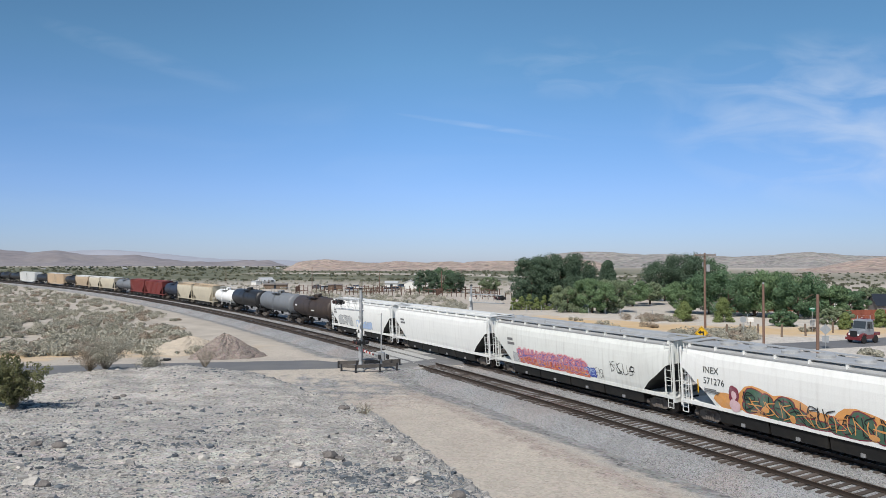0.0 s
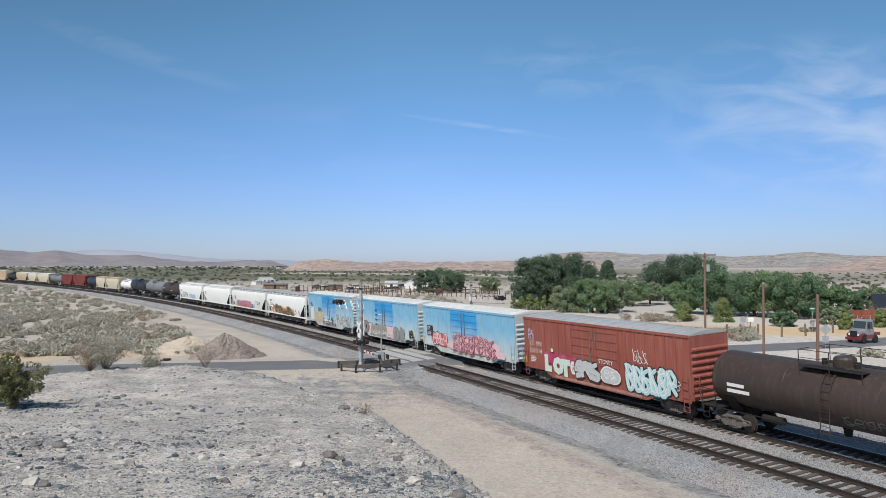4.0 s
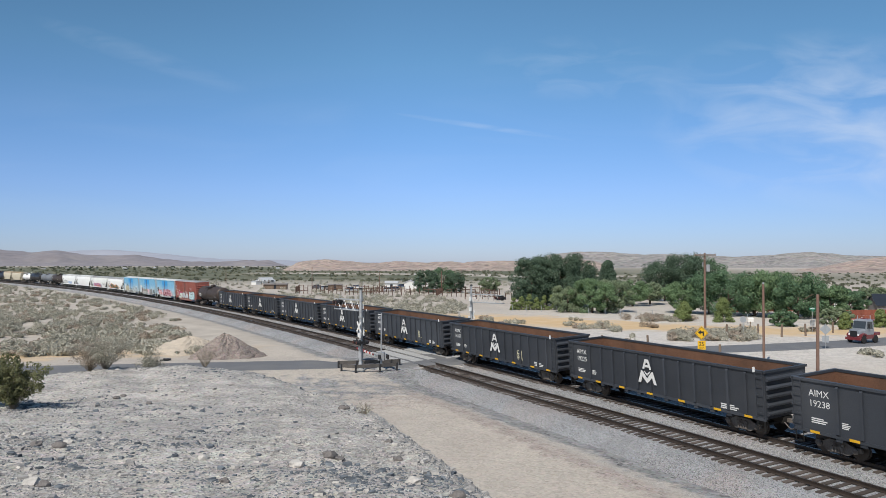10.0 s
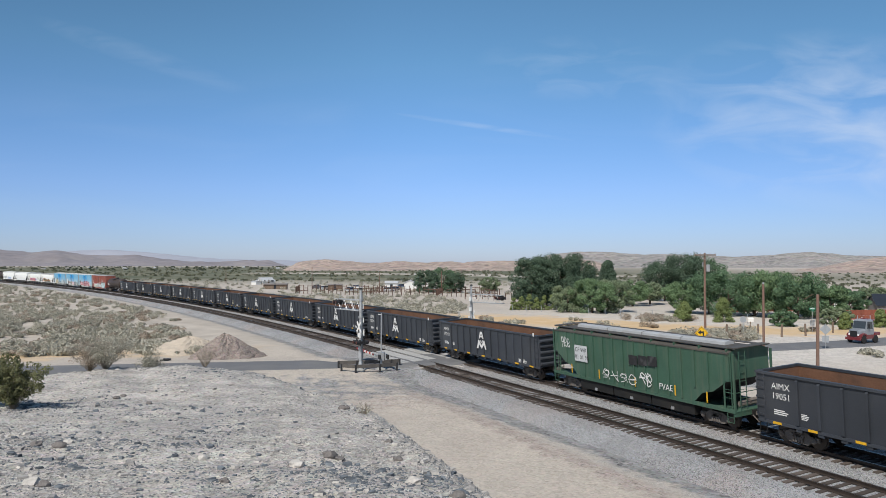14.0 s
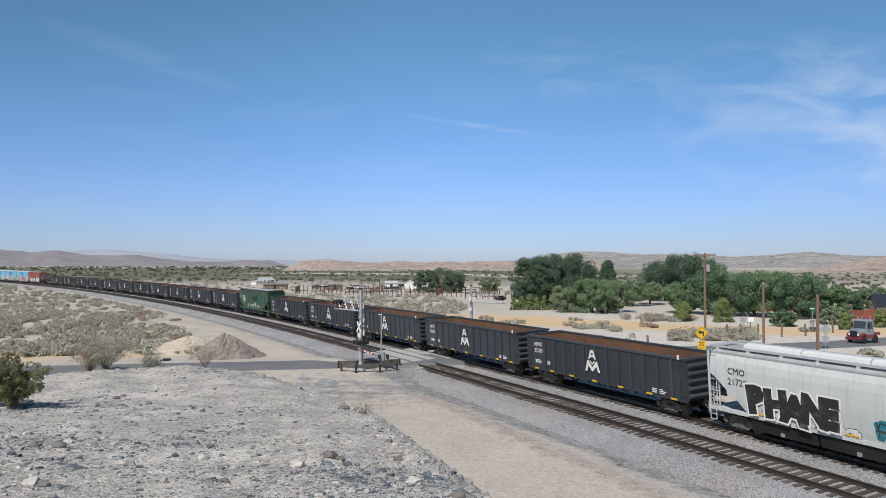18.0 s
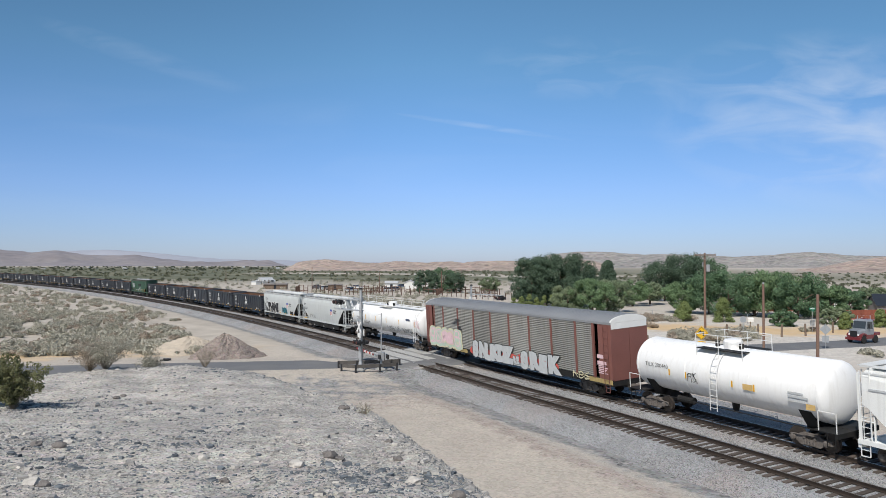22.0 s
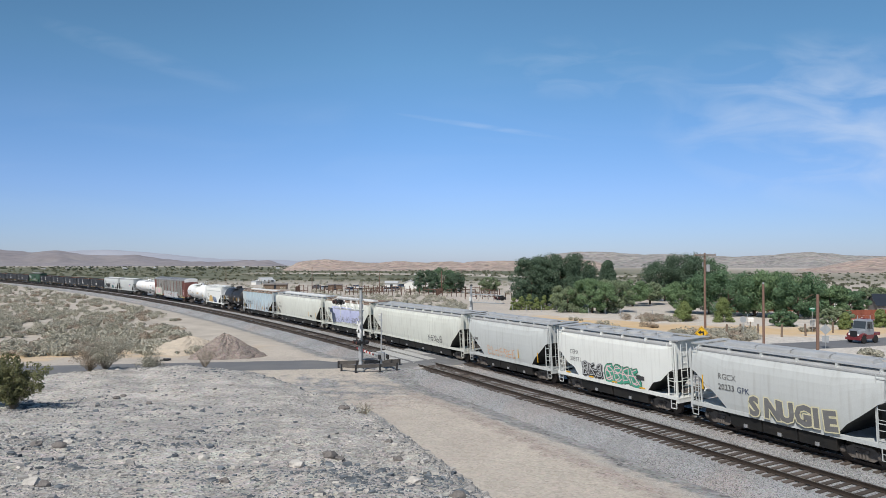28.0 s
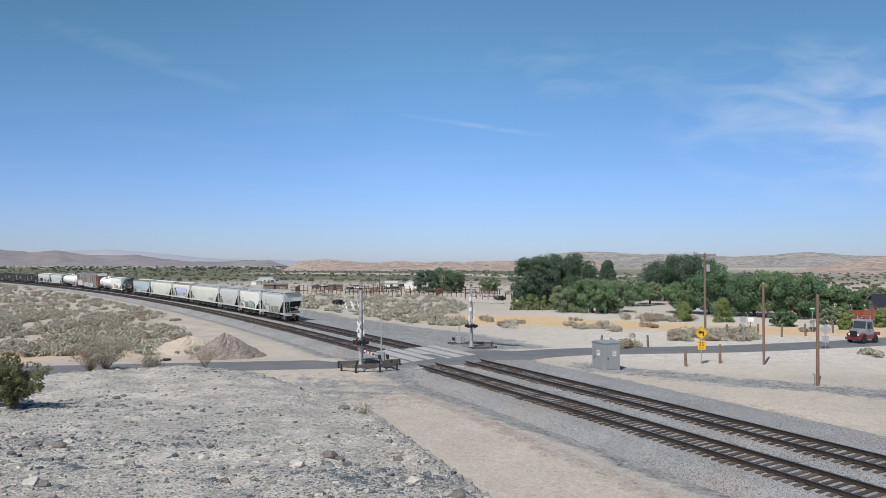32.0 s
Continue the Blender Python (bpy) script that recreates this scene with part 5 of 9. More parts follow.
C_KYLE = material("pale_grey_blue_rusting", (0.50, 0.60, 0.66), 0.6, 0, 0.1, 0.5, 25, 0.1, streak=((0.20, 0.085, 0.035), 0.9, 1.2, 3.0), second=((0.56, 0.54, 0.48), 0.35))
C_KYLEPATCH = material("dull_grey_blue_patch", (0.42, 0.49, 0.53), 0.65, 0, 0.12, 2.0, 25, 0.1)
C_CREAM = material("cream_hopper", (0.60, 0.54, 0.42), 0.6, 0, 0.1, 0.5, 25, 0.1, streak=(GRIME, 0.4))
C_TAN = material("tan_hopper", (0.50, 0.39, 0.27), 0.65, 0, 0.12, 0.5, 25, 0.1, streak=(GRIME, 0.45))
C_RED = material("brown_red_hopper", (0.22, 0.045, 0.04), 0.6, 0, 0.15, 0.5, 25, 0.1, streak=(GRIME, 0.35))
C_TANKBLACK = material("black_tank", (0.022, 0.022, 0.024), 0.42, 0, 0.2, 0.6, 25, 0.06, second=((0.06, 0.055, 0.05), 0.5))
C_TANKBROWN = material("grimy_brown_black_tank", (0.05, 0.036, 0.03), 0.55, 0, 0.25, 0.6, 25, 0.08, streak=((0.11, 0.075, 0.055), 0.6))
C_TANKGREY = material("dull_grey_tank", (0.19, 0.205, 0.225), 0.55, 0, 0.12, 0.6, 25, 0.06, streak=(GRIME, 0.3))
C_TANKNAVY = material("dark_blue_tank", (0.03, 0.04, 0.065), 0.5, 0, 0.15, 0.6, 25, 0.06)
C_TANKWHITE = material("white_tank", (0.90, 0.90, 0.89), 0.42, 0, 0.04, 0.6, 25, 0.05, streak=((0.5, 0.47, 0.42), 0.3))
C_BLUE = material("faded_blue_boxcar", (0.20, 0.47, 0.68), 0.7, 0, 0.12, 0.35, 20, 0.12, streak=((0.34, 0.30, 0.24), 0.45), second=((0.36, 0.56, 0.66), 0.7), fade=((0.56, 0.62, 0.62), 1.0, 3.6))
C_BLUEDOOR = material("stronger_blue_door", (0.03, 0.34, 0.72), 0.65, 0, 0.12, 0.4, 20, 0.12, streak=((0.2, 0.22, 0.22), 0.4), fade=((0.54, 0.62, 0.64), 1.0, 3.8))
C_BLUEEND = material("pale_corrugated_end", (0.50, 0.56, 0.58), 0.7, 0, 0.12, 0.5, 20, 0.12)
C_SILL = material("scuffed_pale_sill", (0.55, 0.58, 0.56), 0.75, 0, 0.2, 1.2, 20, 0.12, streak=(GRIME, 0.6), second=((0.28, 0.24, 0.19), 0.5))
C_BOXRED = material("brick_red_boxcar", (0.30, 0.085, 0.062), 0.65, 0, 0.2, 0.35, 20, 0.12, streak=((0.40, 0.22, 0.18), 0.5), second=((0.22, 0.085, 0.065), 0.6))
C_BOXWHITE = material("off_white_boxcar", (0.66, 0.67, 0.66), 0.6, 0, 0.08, 0.4, 20, 0.1)
C_BOXBEIGE = material("beige_boxcar", (0.56, 0.43, 0.30), 0.65, 0, 0.1, 0.4, 20, 0.1)
C_BOXROOF = material("silver_boxcar_roof", (0.74, 0.74, 0.72), 0.5, 0.1, 0.12, 0.5, 20, 0.15, second=((0.58, 0.54, 0.48), 0.45))
C_GON = material("black_gondola_paint", (0.043, 0.049, 0.060), 0.55, 0, 0.2, 0.5, 25, 0.1, second=((0.068, 0.072, 0.080), 0.55), vary=0.22)
C_GONIN = material("rusted_gondola_interior", (0.17, 0.085, 0.05), 0.9, 0, 0.35, 0.7, 20, 0.4, second=((0.06, 0.038, 0.028), 0.8))
C_RACK = material("weathered_rack_panel", (0.33, 0.325, 0.30), 0.6, 0.35, 0.18, 0.5, 25, 0.1, streak=((0.15, 0.12, 0.09), 0.45), vary=0.14)
C_RACKFRAME = material("brown_red_rack_frame", (0.21, 0.085, 0.07), 0.65, 0, 0.15, 0.6, 25, 0.1)
C_RACKROOF = material("grey_rack_roof", (0.30, 0.31, 0.325), 0.5, 0.3, 0.1, 0.5, 20, 0.1)
C_RACKDECK = material("yellow_rack_deck", (0.42, 0.32, 0.13), 0.65, 0, 0.2, 0.6, 25, 0.1, streak=(GRIME, 0.5))


def far_tank(front, rear, mat_, label, **kw):
    return joined(tank(label, reach(front, rear), mat_, **kw), front, rear)


def far_hopper(front, rear, mat_, roof, label, **kw):
    car, ys = hopper(label, reach(front, rear), mat_, roof, **kw)
    joined(car, front, rear)
    return car, ys


# head of what is seen: distant tank cars and boxes
far_tank(398.0, 382.0, C_TANKBLACK, "dull black tank car, far down the line")
far_tank(380.8, 366.0, C_TANKBLACK, "dull black tank car, far down the line")
far_tank(364.8, 349.7, C_TANKBLACK, "dull black tank car, far down the line")
joined(boxcar("long off-white high box car", reach(348.2, 325.0), C_BOXWHITE, C_ROOFWHITE, C_BOXWHITE, doors=True, top=4.5), 348.2, 325.0)
far_tank(323.4, 306.6, C_TANKBLACK, "dull black tank car with a frosted flank")
joined(boxcar("long beige high box car", reach(305.2, 281.8), C_BOXBEIGE, C_ROOFWHITE, C_BOXBEIGE, doors=True, top=4.6), 305.2, 281.8)
far_tank(280.6, 265.7, C_TANKBLACK, "dull black tank car behind a beige box car")
far_hopper(264.9, 247.4, C_TAN, C_ROOFWHITE, "tan covered hopper car with rounded sides")
far_hopper(246.4, 232.5, C_CREAM, C_ROOFWHITE, "cream covered hopper car with rounded sides")
far_hopper(231.5, 214.2, C_CREAM, C_ROOFWHITE, "cream covered hopper car with rounded sides")
far_tank(213.3, 196.3, C_TANKGREY, "dark grey tank car with a pale end")
far_hopper(195.4, 180.3, C_RED, C_RED, "brown-red covered hopper car with ribbed flat sides", prof=FLAT, ribs=12)
far_hopper(179.3, 162.1, C_RED, C_RED, "brown-red covered hopper car with ribbed flat sides", prof=FLAT, ribs=12)
far_tank(161.1, 148.8, C_TANKNAVY, "dark blue tank car with white markings")
far_hopper(148.0, 135.7, C_CREAM, C_TAN, "dusty cream covered hopper car")
car, ys = far_hopper(134.9, 119.6, C_CREAM, C_TAN, "dusty tan-cream covered hopper car with an open end frame", dark=C_CREAM)
far_tank(119.2, 107.3, C_TANKWHITE, "short bright white tank car", r=1.30, zc=2.45)
far_tank(106.9, 90.8, C_TANKBLACK, "clean black tank car with a dome platform", r=1.5, zc=2.7)
car = far_tank(90.0, 74.0, C_TANKGREY, "dull grey tank car with stains below", r=1.5, zc=2.7)
car = far_tank(73.2, 57.6, C_TANKBROWN, "grimy brown-black tank car with worn lettering", r=1.48, zc=2.68)
bars(car, 6.0, 1.49, 3.0, 1, 1.4, 0.22)
bars(car, -0.8, 1.49, 2.5, 1, 1.8, 0.14)

# white hoppers
car, ys = far_hopper(56.7, 37.8, C_BRIGHT, C_ROOFWHITE, "bright white covered hopper car with faint blue spray paint", pockets=4)
bars(car, 8.0, 1.61, 3.1, 2, 1.1, 0.16, P_GREY)
graffiti(car, 6.5, 1.35, 4.6, 1.2, ys, P_SILVER, P_GREY, 11, 5, thick=0.12)
graffiti(car, 0.6, 1.30, 4.6, 0.9, ys, P_PALEBLUE, P_SILVER, 12, 6, thick=0.12)
car, ys = far_hopper(36.9, 17.6, C_BRIGHT, C_ROOFWHITE, "clean bright white covered hopper car", pockets=4)
bars(car, 8.0, 1.61, 3.2, 2, 1.2, 0.18, P_GREY)
car, ys = far_hopper(16.7, -3.7, C_WHITE, C_ROOFGREY, "dusty white covered hopper car with pink and red spray paint", pockets=4)
bars(car, 7.9, 1.61, 3.05, 2, 1.1, 0.2, P_GREY)
graffiti(car, 7.2, 1.22, 0.9, 0.75, ys, P_SILVER, P_GREY, 21, 2, thick=0.08)
graffiti(car, 6.4, 1.22, 8.6, 1.15, ys, P_PINK, P_RED, 22, 13, glow=P_PALEPINK, thick=0.10, rest=P_BLUE)
graffiti(car, 6.4, 1.18, 8.8, 0.55, ys, P_RED, P_MAROON, 24, 14, thick=0.08, rest=P_ORANGE)
graffiti(car, -1.9, 1.3, 1.2, 0.6, ys, P_BLUE, P_BLUE, 25, 2, thick=0.10, rest=P_PALEBLUE)
graffiti(car, -4.6, 1.85, 2.4, 0.8, ys, P_WHITE, P_BLACK, 23, 4, thick=0.04)
graffiti(car, -2.9, 1.3, 1.0, 0.8, ys, P_WHITE, P_GREY, 26, 2, thick=0.04)
car, ys = far_hopper(-4.2, -22.7, C_BRIGHT, C_ROOFGREY, "white covered hopper car with green and orange spray paint", pockets=4, hatches=8)
words("reporting_mark", "INEX", 0.5, M_DARKMARK, car, on_side(7.35, 1.612, 2.95))
words("car_number", "571276", 0.5, M_DARKMARK, car, on_side(7.35, 1.612, 2.36))
bars(car, 7.3, 1.60, 2.1, 3, 1.2, 0.05, P_GREY)
strips(car, (7.75,), 1.60, 1.75, 0.08, 0.75)
g = Geo()
for k, (x, z, rx, rz) in enumerate(((5.6, 1.6, 1.1, 0.45), (3.8, 1.85, 1.35, 0.8), (2.1, 1.75, 1.5, 0.72), (0.2, 1.55, 1.5, 0.5), (-1.8, 1.75, 1.5, 0.75), (-3.2, 1.5, 1.0, 0.5))):
    blob(g, x, z, rx, rz, ys, 0.004 + 0.0006 * k)
part("graffiti_cloud", g, P_ORANGE, car)
lumps(car, ((4.3, 1.6, 0.45, 0.34), (3.95, 2.02, 0.72, 0.5), (3.2, 1.95, 0.42, 0.42), (2.6, 1.45, 0.8, 0.28), (2.15, 1.9, 0.62, 0.5), (1.5, 1.6, 0.55, 0.36), (0.5, 1.42, 1.0, 0.2), (-0.4, 1.62, 0.26, 0.32), (-0.9, 1.4, 0.9, 0.22),
            (-1.8, 1.9, 0.62, 0.5), (-1.5, 1.42, 0.7, 0.26), (-2.75, 1.6, 0.45, 0.42), (-3.3, 1.35, 0.5, 0.22)), ys, P_GREEN, P_MAROON, 0.06, 0.012)
graffiti(car, 4.7, 1.2, 8.2, 1.15, lambda z: ys(z) + 0.03, P_GREEN, P_BLACK, 36, 9, thick=0.045)
graffiti(car, 4.4, 1.25, 7.6, 0.9, lambda z: ys(z) + 0.034, P_GREEN, P_ORANGE, 37, 8, thick=0.04)
lumps(car, ((3.3, 1.6, 0.22, 0.16), (1.75, 1.42, 0.16, 0.2), (-2.3, 1.4, 0.25, 0.14)), ys, P_ORANGE, None, 0.05, 0.036)
# a painted figure is kept as plain shapes of its colours
lumps(car, ((5.25, 2.1, 0.34, 0.42), (5.3, 1.85, 0.30, 0.34)), ys, P_MAROON, None, 0.05, 0.036)
lumps(car, ((5.25, 1.45, 0.36, 0.34), (5.25, 2.0, 0.17, 0.24)), ys, P_PALEPINK, None, 0.05, 0.042)
graffiti(car, -3.4, 1.3, 2.0, 1.0, ys, P_SILVER, P_GREY, 34, 3, thick=0.05)
graffiti(car, -6.0, 1.3, 0.9, 0.7, ys, P_SILVER, P_GREY, 35, 2, thick=0.05)

# blue and red box cars
flatside = lambda z: 1.58
for k, (fr, re) in enumerate(((-24.1, -40.0), (-41.5, -57.9), (-59.3, -75.9))):
    lab = ("faded blue box car with double doors and pale scribbles", "faded blue box car with big grey spray-painted letters", "faded blue box car with red and maroon spray paint")[k]
    car = joined(boxcar(lab, reach(fr, re), C_BLUE, C_BOXROOF, C_BLUEEND, m_door=C_BLUEDOOR, m_sill=C_SILL), fr, re)
    part("sign_plate", Geo().box(-1.6, -0.9, 1.63, 1.64, 1.5, 1.95), P_TEAL, car, "teal notice plate on the door")
    if k == 0:
        part("patch", Geo().box(5.6, 6.9, 1.586, 1.592, 1.25, 3.0), C_BOXWHITE, car, "pale repainted patch")
        graffiti(car, 7.1, 3.0, 0.9, 0.6, flatside, P_BLACK, P_NAVY, 40, 2, thick=0.05)
        graffiti(car, 4.0, 2.3, 1.3, 0.8, flatside, P_NAVY, P_BLACK, 41, 3, thick=0.05)
        faded = paint("faded_ochre", (0.52, 0.46, 0.32), 0.3)
        graffiti(car, 5.3, 1.1, 3.3, 1.35, flatside, faded, faded, 42, 5, thick=0.2)
        graffiti(car, 5.2, 1.2, 3.1, 1.2, lambda z: 1.605, P_WHITE, P_CREAM, 39, 5, thick=0.04)
        pale = paint("chalky_white", (0.66, 0.68, 0.66), 0.25)
        lumps(car, ((1.5, 1.35, 0.55, 0.34), (0.7, 1.3, 0.5, 0.36), (-0.2, 1.25, 0.55, 0.36), (-1.2, 1.2, 0.5, 0.32), (-2.0, 1.15, 0.45, 0.3)), lambda z: 1.66, pale, None, 0.03, 0.004)
        graffiti(car, 2.1, 0.8, 4.7, 1.0, lambda z: 1.675, P_WHITE, P_BLACK, 43, 5, thick=0.05)
        graffiti(car, 2.1, 0.75, 4.7, 0.6, lambda z: 1.68, P_WHITE, P_GREY, 38, 7, thick=0.045)
        graffiti(car, -2.6, 1.0, 4.9, 1.7, flatside, P_WHITE, P_WHITE, 44, 5, thick=0.06)
        graffiti(car, -2.7, 1.05, 4.8, 1.5, lambda z: 1.585, P_GREY, P_GREY, 29, 5, thick=0.055)
        graffiti(car, -2.9, 1.0, 4.4, 0.9, lambda z: 1.59, P_OCHRE, P_SILVER, 28, 7, thick=0.05)
    elif k == 1:
        part("patch", Geo().box(5.6, 6.9, 1.586, 1.592, 1.25, 3.0), C_BOXWHITE, car, "pale repainted patch")
        for i in range(5):
            part("patch", Geo().box(1.75, 2.35 - 0.12 * (i % 2), 1.64, 1.646, 1.6 + 0.5 * i, 1.72 + 0.5 * i), P_NAVY, car)
        fat_letters(car, "D", 5.6, 1.0, 1.55, 1.0, 1.58, paint("warm_grey", (0.25, 0.24, 0.23)), P_BLACK, 0.15, 0.05, seed=2)
        fat_letters(car, "T", 4.35, 1.0, 1.5, 1.0, 1.58, P_PALEPINK, P_BLACK, 0.10, 0.05, seed=3)
        graffiti(car, 3.5, 0.95, 4.2, 1.1, lambda z: 1.66, paint("dull_grey", (0.30, 0.29, 0.26), 0.3), paint("drab_olive", (0.33, 0.29, 0.18)), 45, 5, thick=0.15)
        graffiti(car, 3.4, 0.9, 5.6, 0.6, lambda z: 1.675, P_WHITE, P_WHITE, 27, 9, thick=0.045)
        part("graffiti_patch", Geo().box(-2.5, -0.6, 1.64, 1.645, 0.85, 2.1), P_PALEPINK, car, "pale pink painted block")
        fat_letters(car, "DR", -2.7, 0.95, 1.6, 1.5, 1.60, paint("mid_grey", (0.27, 0.27, 0.27)), P_GREY, 0.15, 0.05, seed=4)
        graffiti(car, -6.3, 1.2, 0.9, 0.9, flatside, P_BLACK, P_OCHRE, 47, 2, thick=0.07)
        bars(car, -7.1, 1.6, 1.5, 2, 0.7, 0.16, M_DARKMARK)
    else:
        for q, body in ((2.55, "CE"), (2.05, "558")):
            part("number_panel", Geo().box(6.1, 7.35, 1.585, 1.591, q - 0.07, q + 0.4), P_BLACK, car)
            words("reporting_mark", body, 0.45, M_MARK, car, on_side(7.25, 1.593, q))
        lumps(car, ((5.75, 1.75, 0.5, 0.62), (5.0, 1.85, 0.5, 0.6), (4.3, 1.7, 0.5, 0.6), (3.6, 1.75, 0.5, 0.6)), flatside, P_RED, P_BLACK, 0.08, 0.010)
        graffiti(car, 6.1, 1.2, 2.9, 1.2, flatside, P_PALEPINK, P_BLACK, 48, 4, thick=0.08)
        g = Geo()
        for k2, (bx, bz, rx, rz) in enumerate(((1.5, 1.45, 1.5, 0.5), (-0.6, 1.6, 1.8, 0.75), (-2.8, 1.7, 1.9, 0.95), (-4.8, 1.6, 1.5, 0.8), (-6.0, 1.35, 1.0, 0.4))):
            blob(g, bx, bz, rx, rz, lambda z: 1.63, 0.004 + 0.0006 * k2)
        part("graffiti_cloud", g, P_PALEPINK, car, "pale pink sprayed cloud")
        graffiti(car, 1.9, 0.9, 7.4, 1.75, lambda z: 1.645, P_MAROON, P_PINK, 49, 8, thick=0.12, rest=P_PALEPINK)
fr, re = -77.3, -94.4
car = joined(boxcar("brick-red box car with silver and white spray paint", reach(fr, re), C_BOXRED, C_ROOFGREY, C_BOXRED), fr, re)
words("reporting_mark", "CE  MX", 0.5, M_MARK, car, on_side(7.7, 1.585, 2.75))
words("car_number", "558 514", 0.5, M_MARK, car, on_side(7.75, 1.585, 2.2))
bars(car, 7.6, 1.59, 1.95, 4, 0.8, 0.07)
part("patch", Geo().box(4.6, 4.9, 1.62, 1.626, 2.5, 2.75), M_MARK, car)
g = Geo()
for k, (bx, rx) in enumerate(((5.1, 0.9), (3.7, 1.1), (2.6, 0.8))):
    blob(g, bx, 2.05, rx, 0.42, flatside, 0.004 + 0.0006 * k)
part("graffiti_cloud", g, paint("magenta", (0.42, 0.04, 0.12)), car, "magenta sprayed cloud")
fat_letters(car, "LOT", 5.7, 1.12, 1.35, 1.05, 1.59, paint("pale_mint", (0.60, 0.72, 0.66)), P_CREAM, 0.13, 0.03, 2, seed=6)
graffiti(car, 2.6, 1.2, 1.0, 0.9, flatside, P_WHITE, P_PALEPINK, 56, 2, thick=0.08)
graffiti(car, 7.9, 3.1, 0.8, 0.9, flatside, P_LILAC, P_LILAC, 57, 2, thick=0.04)
part("lower_band", Geo().box(-4.5, 4.6, 1.545, 1.55, 0.68, 0.86), paint("scuffed_pink", (0.40, 0.22, 0.18), 0.4), car, "pale scuffed band along the sill")
graffiti(car, 2.0, 1.05, 2.6, 1.25, lambda z: 1.645, P_SILVER, P_BLACK, 51, 3, thick=0.19)
words("graffiti_tag", "STONEY", 0.42, P_WHITE, car, on_side(-0.6, 1.66, 2.35), wide=0.9)
lumps(car, ((-1.7, 1.62, 0.95, 0.52),), lambda z: 1.645, P_SILVER, P_WHITE, 0.09, 0.012)
graffiti(car, -1.1, 1.45, 1.2, 0.6, lambda z: 1.66, P_WHITE, P_WHITE, 52, 2, thick=0.05)
graffiti(car, -3.2, 0.95, 4.3, 1.75, flatside, paint("pale_aqua", (0.42, 0.66, 0.70)), P_BLACK, 53, 6, thick=0.17, rest=P_WHITE)
graffiti(car, -3.9, 2.75, 1.3, 0.9, flatside, P_WHITE, P_WHITE, 58, 3, thick=0.035)
graffiti(car, -7.0, 1.4, 0.9, 0.8, flatside, P_WHITE, P_SILVER, 59, 2, thick=0.04)
car = far_tank(-95.6, -111.0, C_TANKBROWN, "grimy dark brown tank car with tags along its flank", r=1.45, zc=2.6)
bars(car, 5.8, 1.46, 2.6, 2, 1.6, 0.18)
graffiti(car, -0.6, 1.55, 2.8, 0.5, lambda z: math.sqrt(max(0.1, 1.45 ** 2 - (z - 2.6) ** 2)) + 0.01, P_SILVER, P_GREY, 54, 5, thick=0.05)
graffiti(car, -4.8, 1.6, 1.8, 0.8, lambda z: math.sqrt(max(0.1, 1.45 ** 2 - (z - 2.6) ** 2)) + 0.01, P_WHITE, P_GREY, 55, 3, thick=0.06)

# gondolas, in two cuts round the green hopper
GON_HALF = 8.2
GON_NUMBERS = ["22154", "22037", "22256", "19091", "22064", "16337", "19225", "19238", "16107", "22190", "19243", "19051", "19118", "22240", "16290", "22009"]
GON = gondola(GON_HALF, C_GON, C_GONIN)
for k in range(16):
    front = -112.5 - 18.05 * k if k < 11 else -329.2 - 17.9 * (k - 11)
    car = GON if k == 0 else copy_thing(GON, Matrix())
    joined(car, front, front - 2 * GON_HALF)
GONDOLAS = [q[0] for q in TRAIN[-16:]]
for k, car in enumerate(GONDOLAS):
    words("reporting_mark", "AIMX", 0.44, M_MARK, car, on_side(GON_HALF - 0.85, 1.507, 2.72))
    words("car_number", GON_NUMBERS[k], 0.44, M_MARK, car, on_side(GON_HALF - 0.85, 1.507, 2.24))
    if k in (4, 5):
        graffiti(car, -2.9, 1.35, 0.8, 0.9, lambda z: 1.51, P_OCHRE, P_CREAM, 60 + k, 2, thick=0.045)
TRAIN.sort(key=lambda q: -q[1])

car, ys = far_hopper(-311.2, -327.7, C_GREEN, C_ROOFDARK, "faded dark green covered hopper car with ribbed flat sides", prof=FLAT, ribs=14, m_hatch=C_ROOFGREY, cut=(2.6, 2.7), m_frame=C_GREEN)
part("patch", Geo().box(4.1, 5.5, 1.58, 1.586, 2.2, 3.3), P_SILVER, car, "pale number panel")
words("reporting_mark", "CF WR", 0.42, M_DARKMARK, car, on_side(5.45, 1.588, 2.85))
words("car_number", "81 01 90", 0.42, M_DARKMARK, car, on_side(5.45, 1.588, 2.35))
for i in range(3):
    part("patch", Geo().box(-2.6 + 0.85 * i, -1.8 + 0.85 * i, 1.58, 1.586, 2.75 - 0.06 * i, 3.35 - 0.06 * i), P_BLACK, car)
graffiti(car, 7.0, 3.0, 1.0, 0.8, lambda z: 1.58, P_SILVER, P_WHITE, 70, 3, thick=0.03)
graffiti(car, 2.6, 1.35, 3.4, 0.7, lambda z: 1.58, P_SILVER, P_WHITE, 71, 4, thick=0.035)
graffiti(car, -1.0, 1.4, 1.2, 0.9, lambda z: 1.58, P_GREEN, P_WHITE, 72, 2, thick=0.05)
words("graffiti_tag", "FVAE", 0.5, P_WHITE, car, on_side(-2.7, 1.585, 1.5))
strips(car, (5.9, 2.9, -0.6, -4.0, -6.4), 1.58, 1.3, 0.09, 0.6)

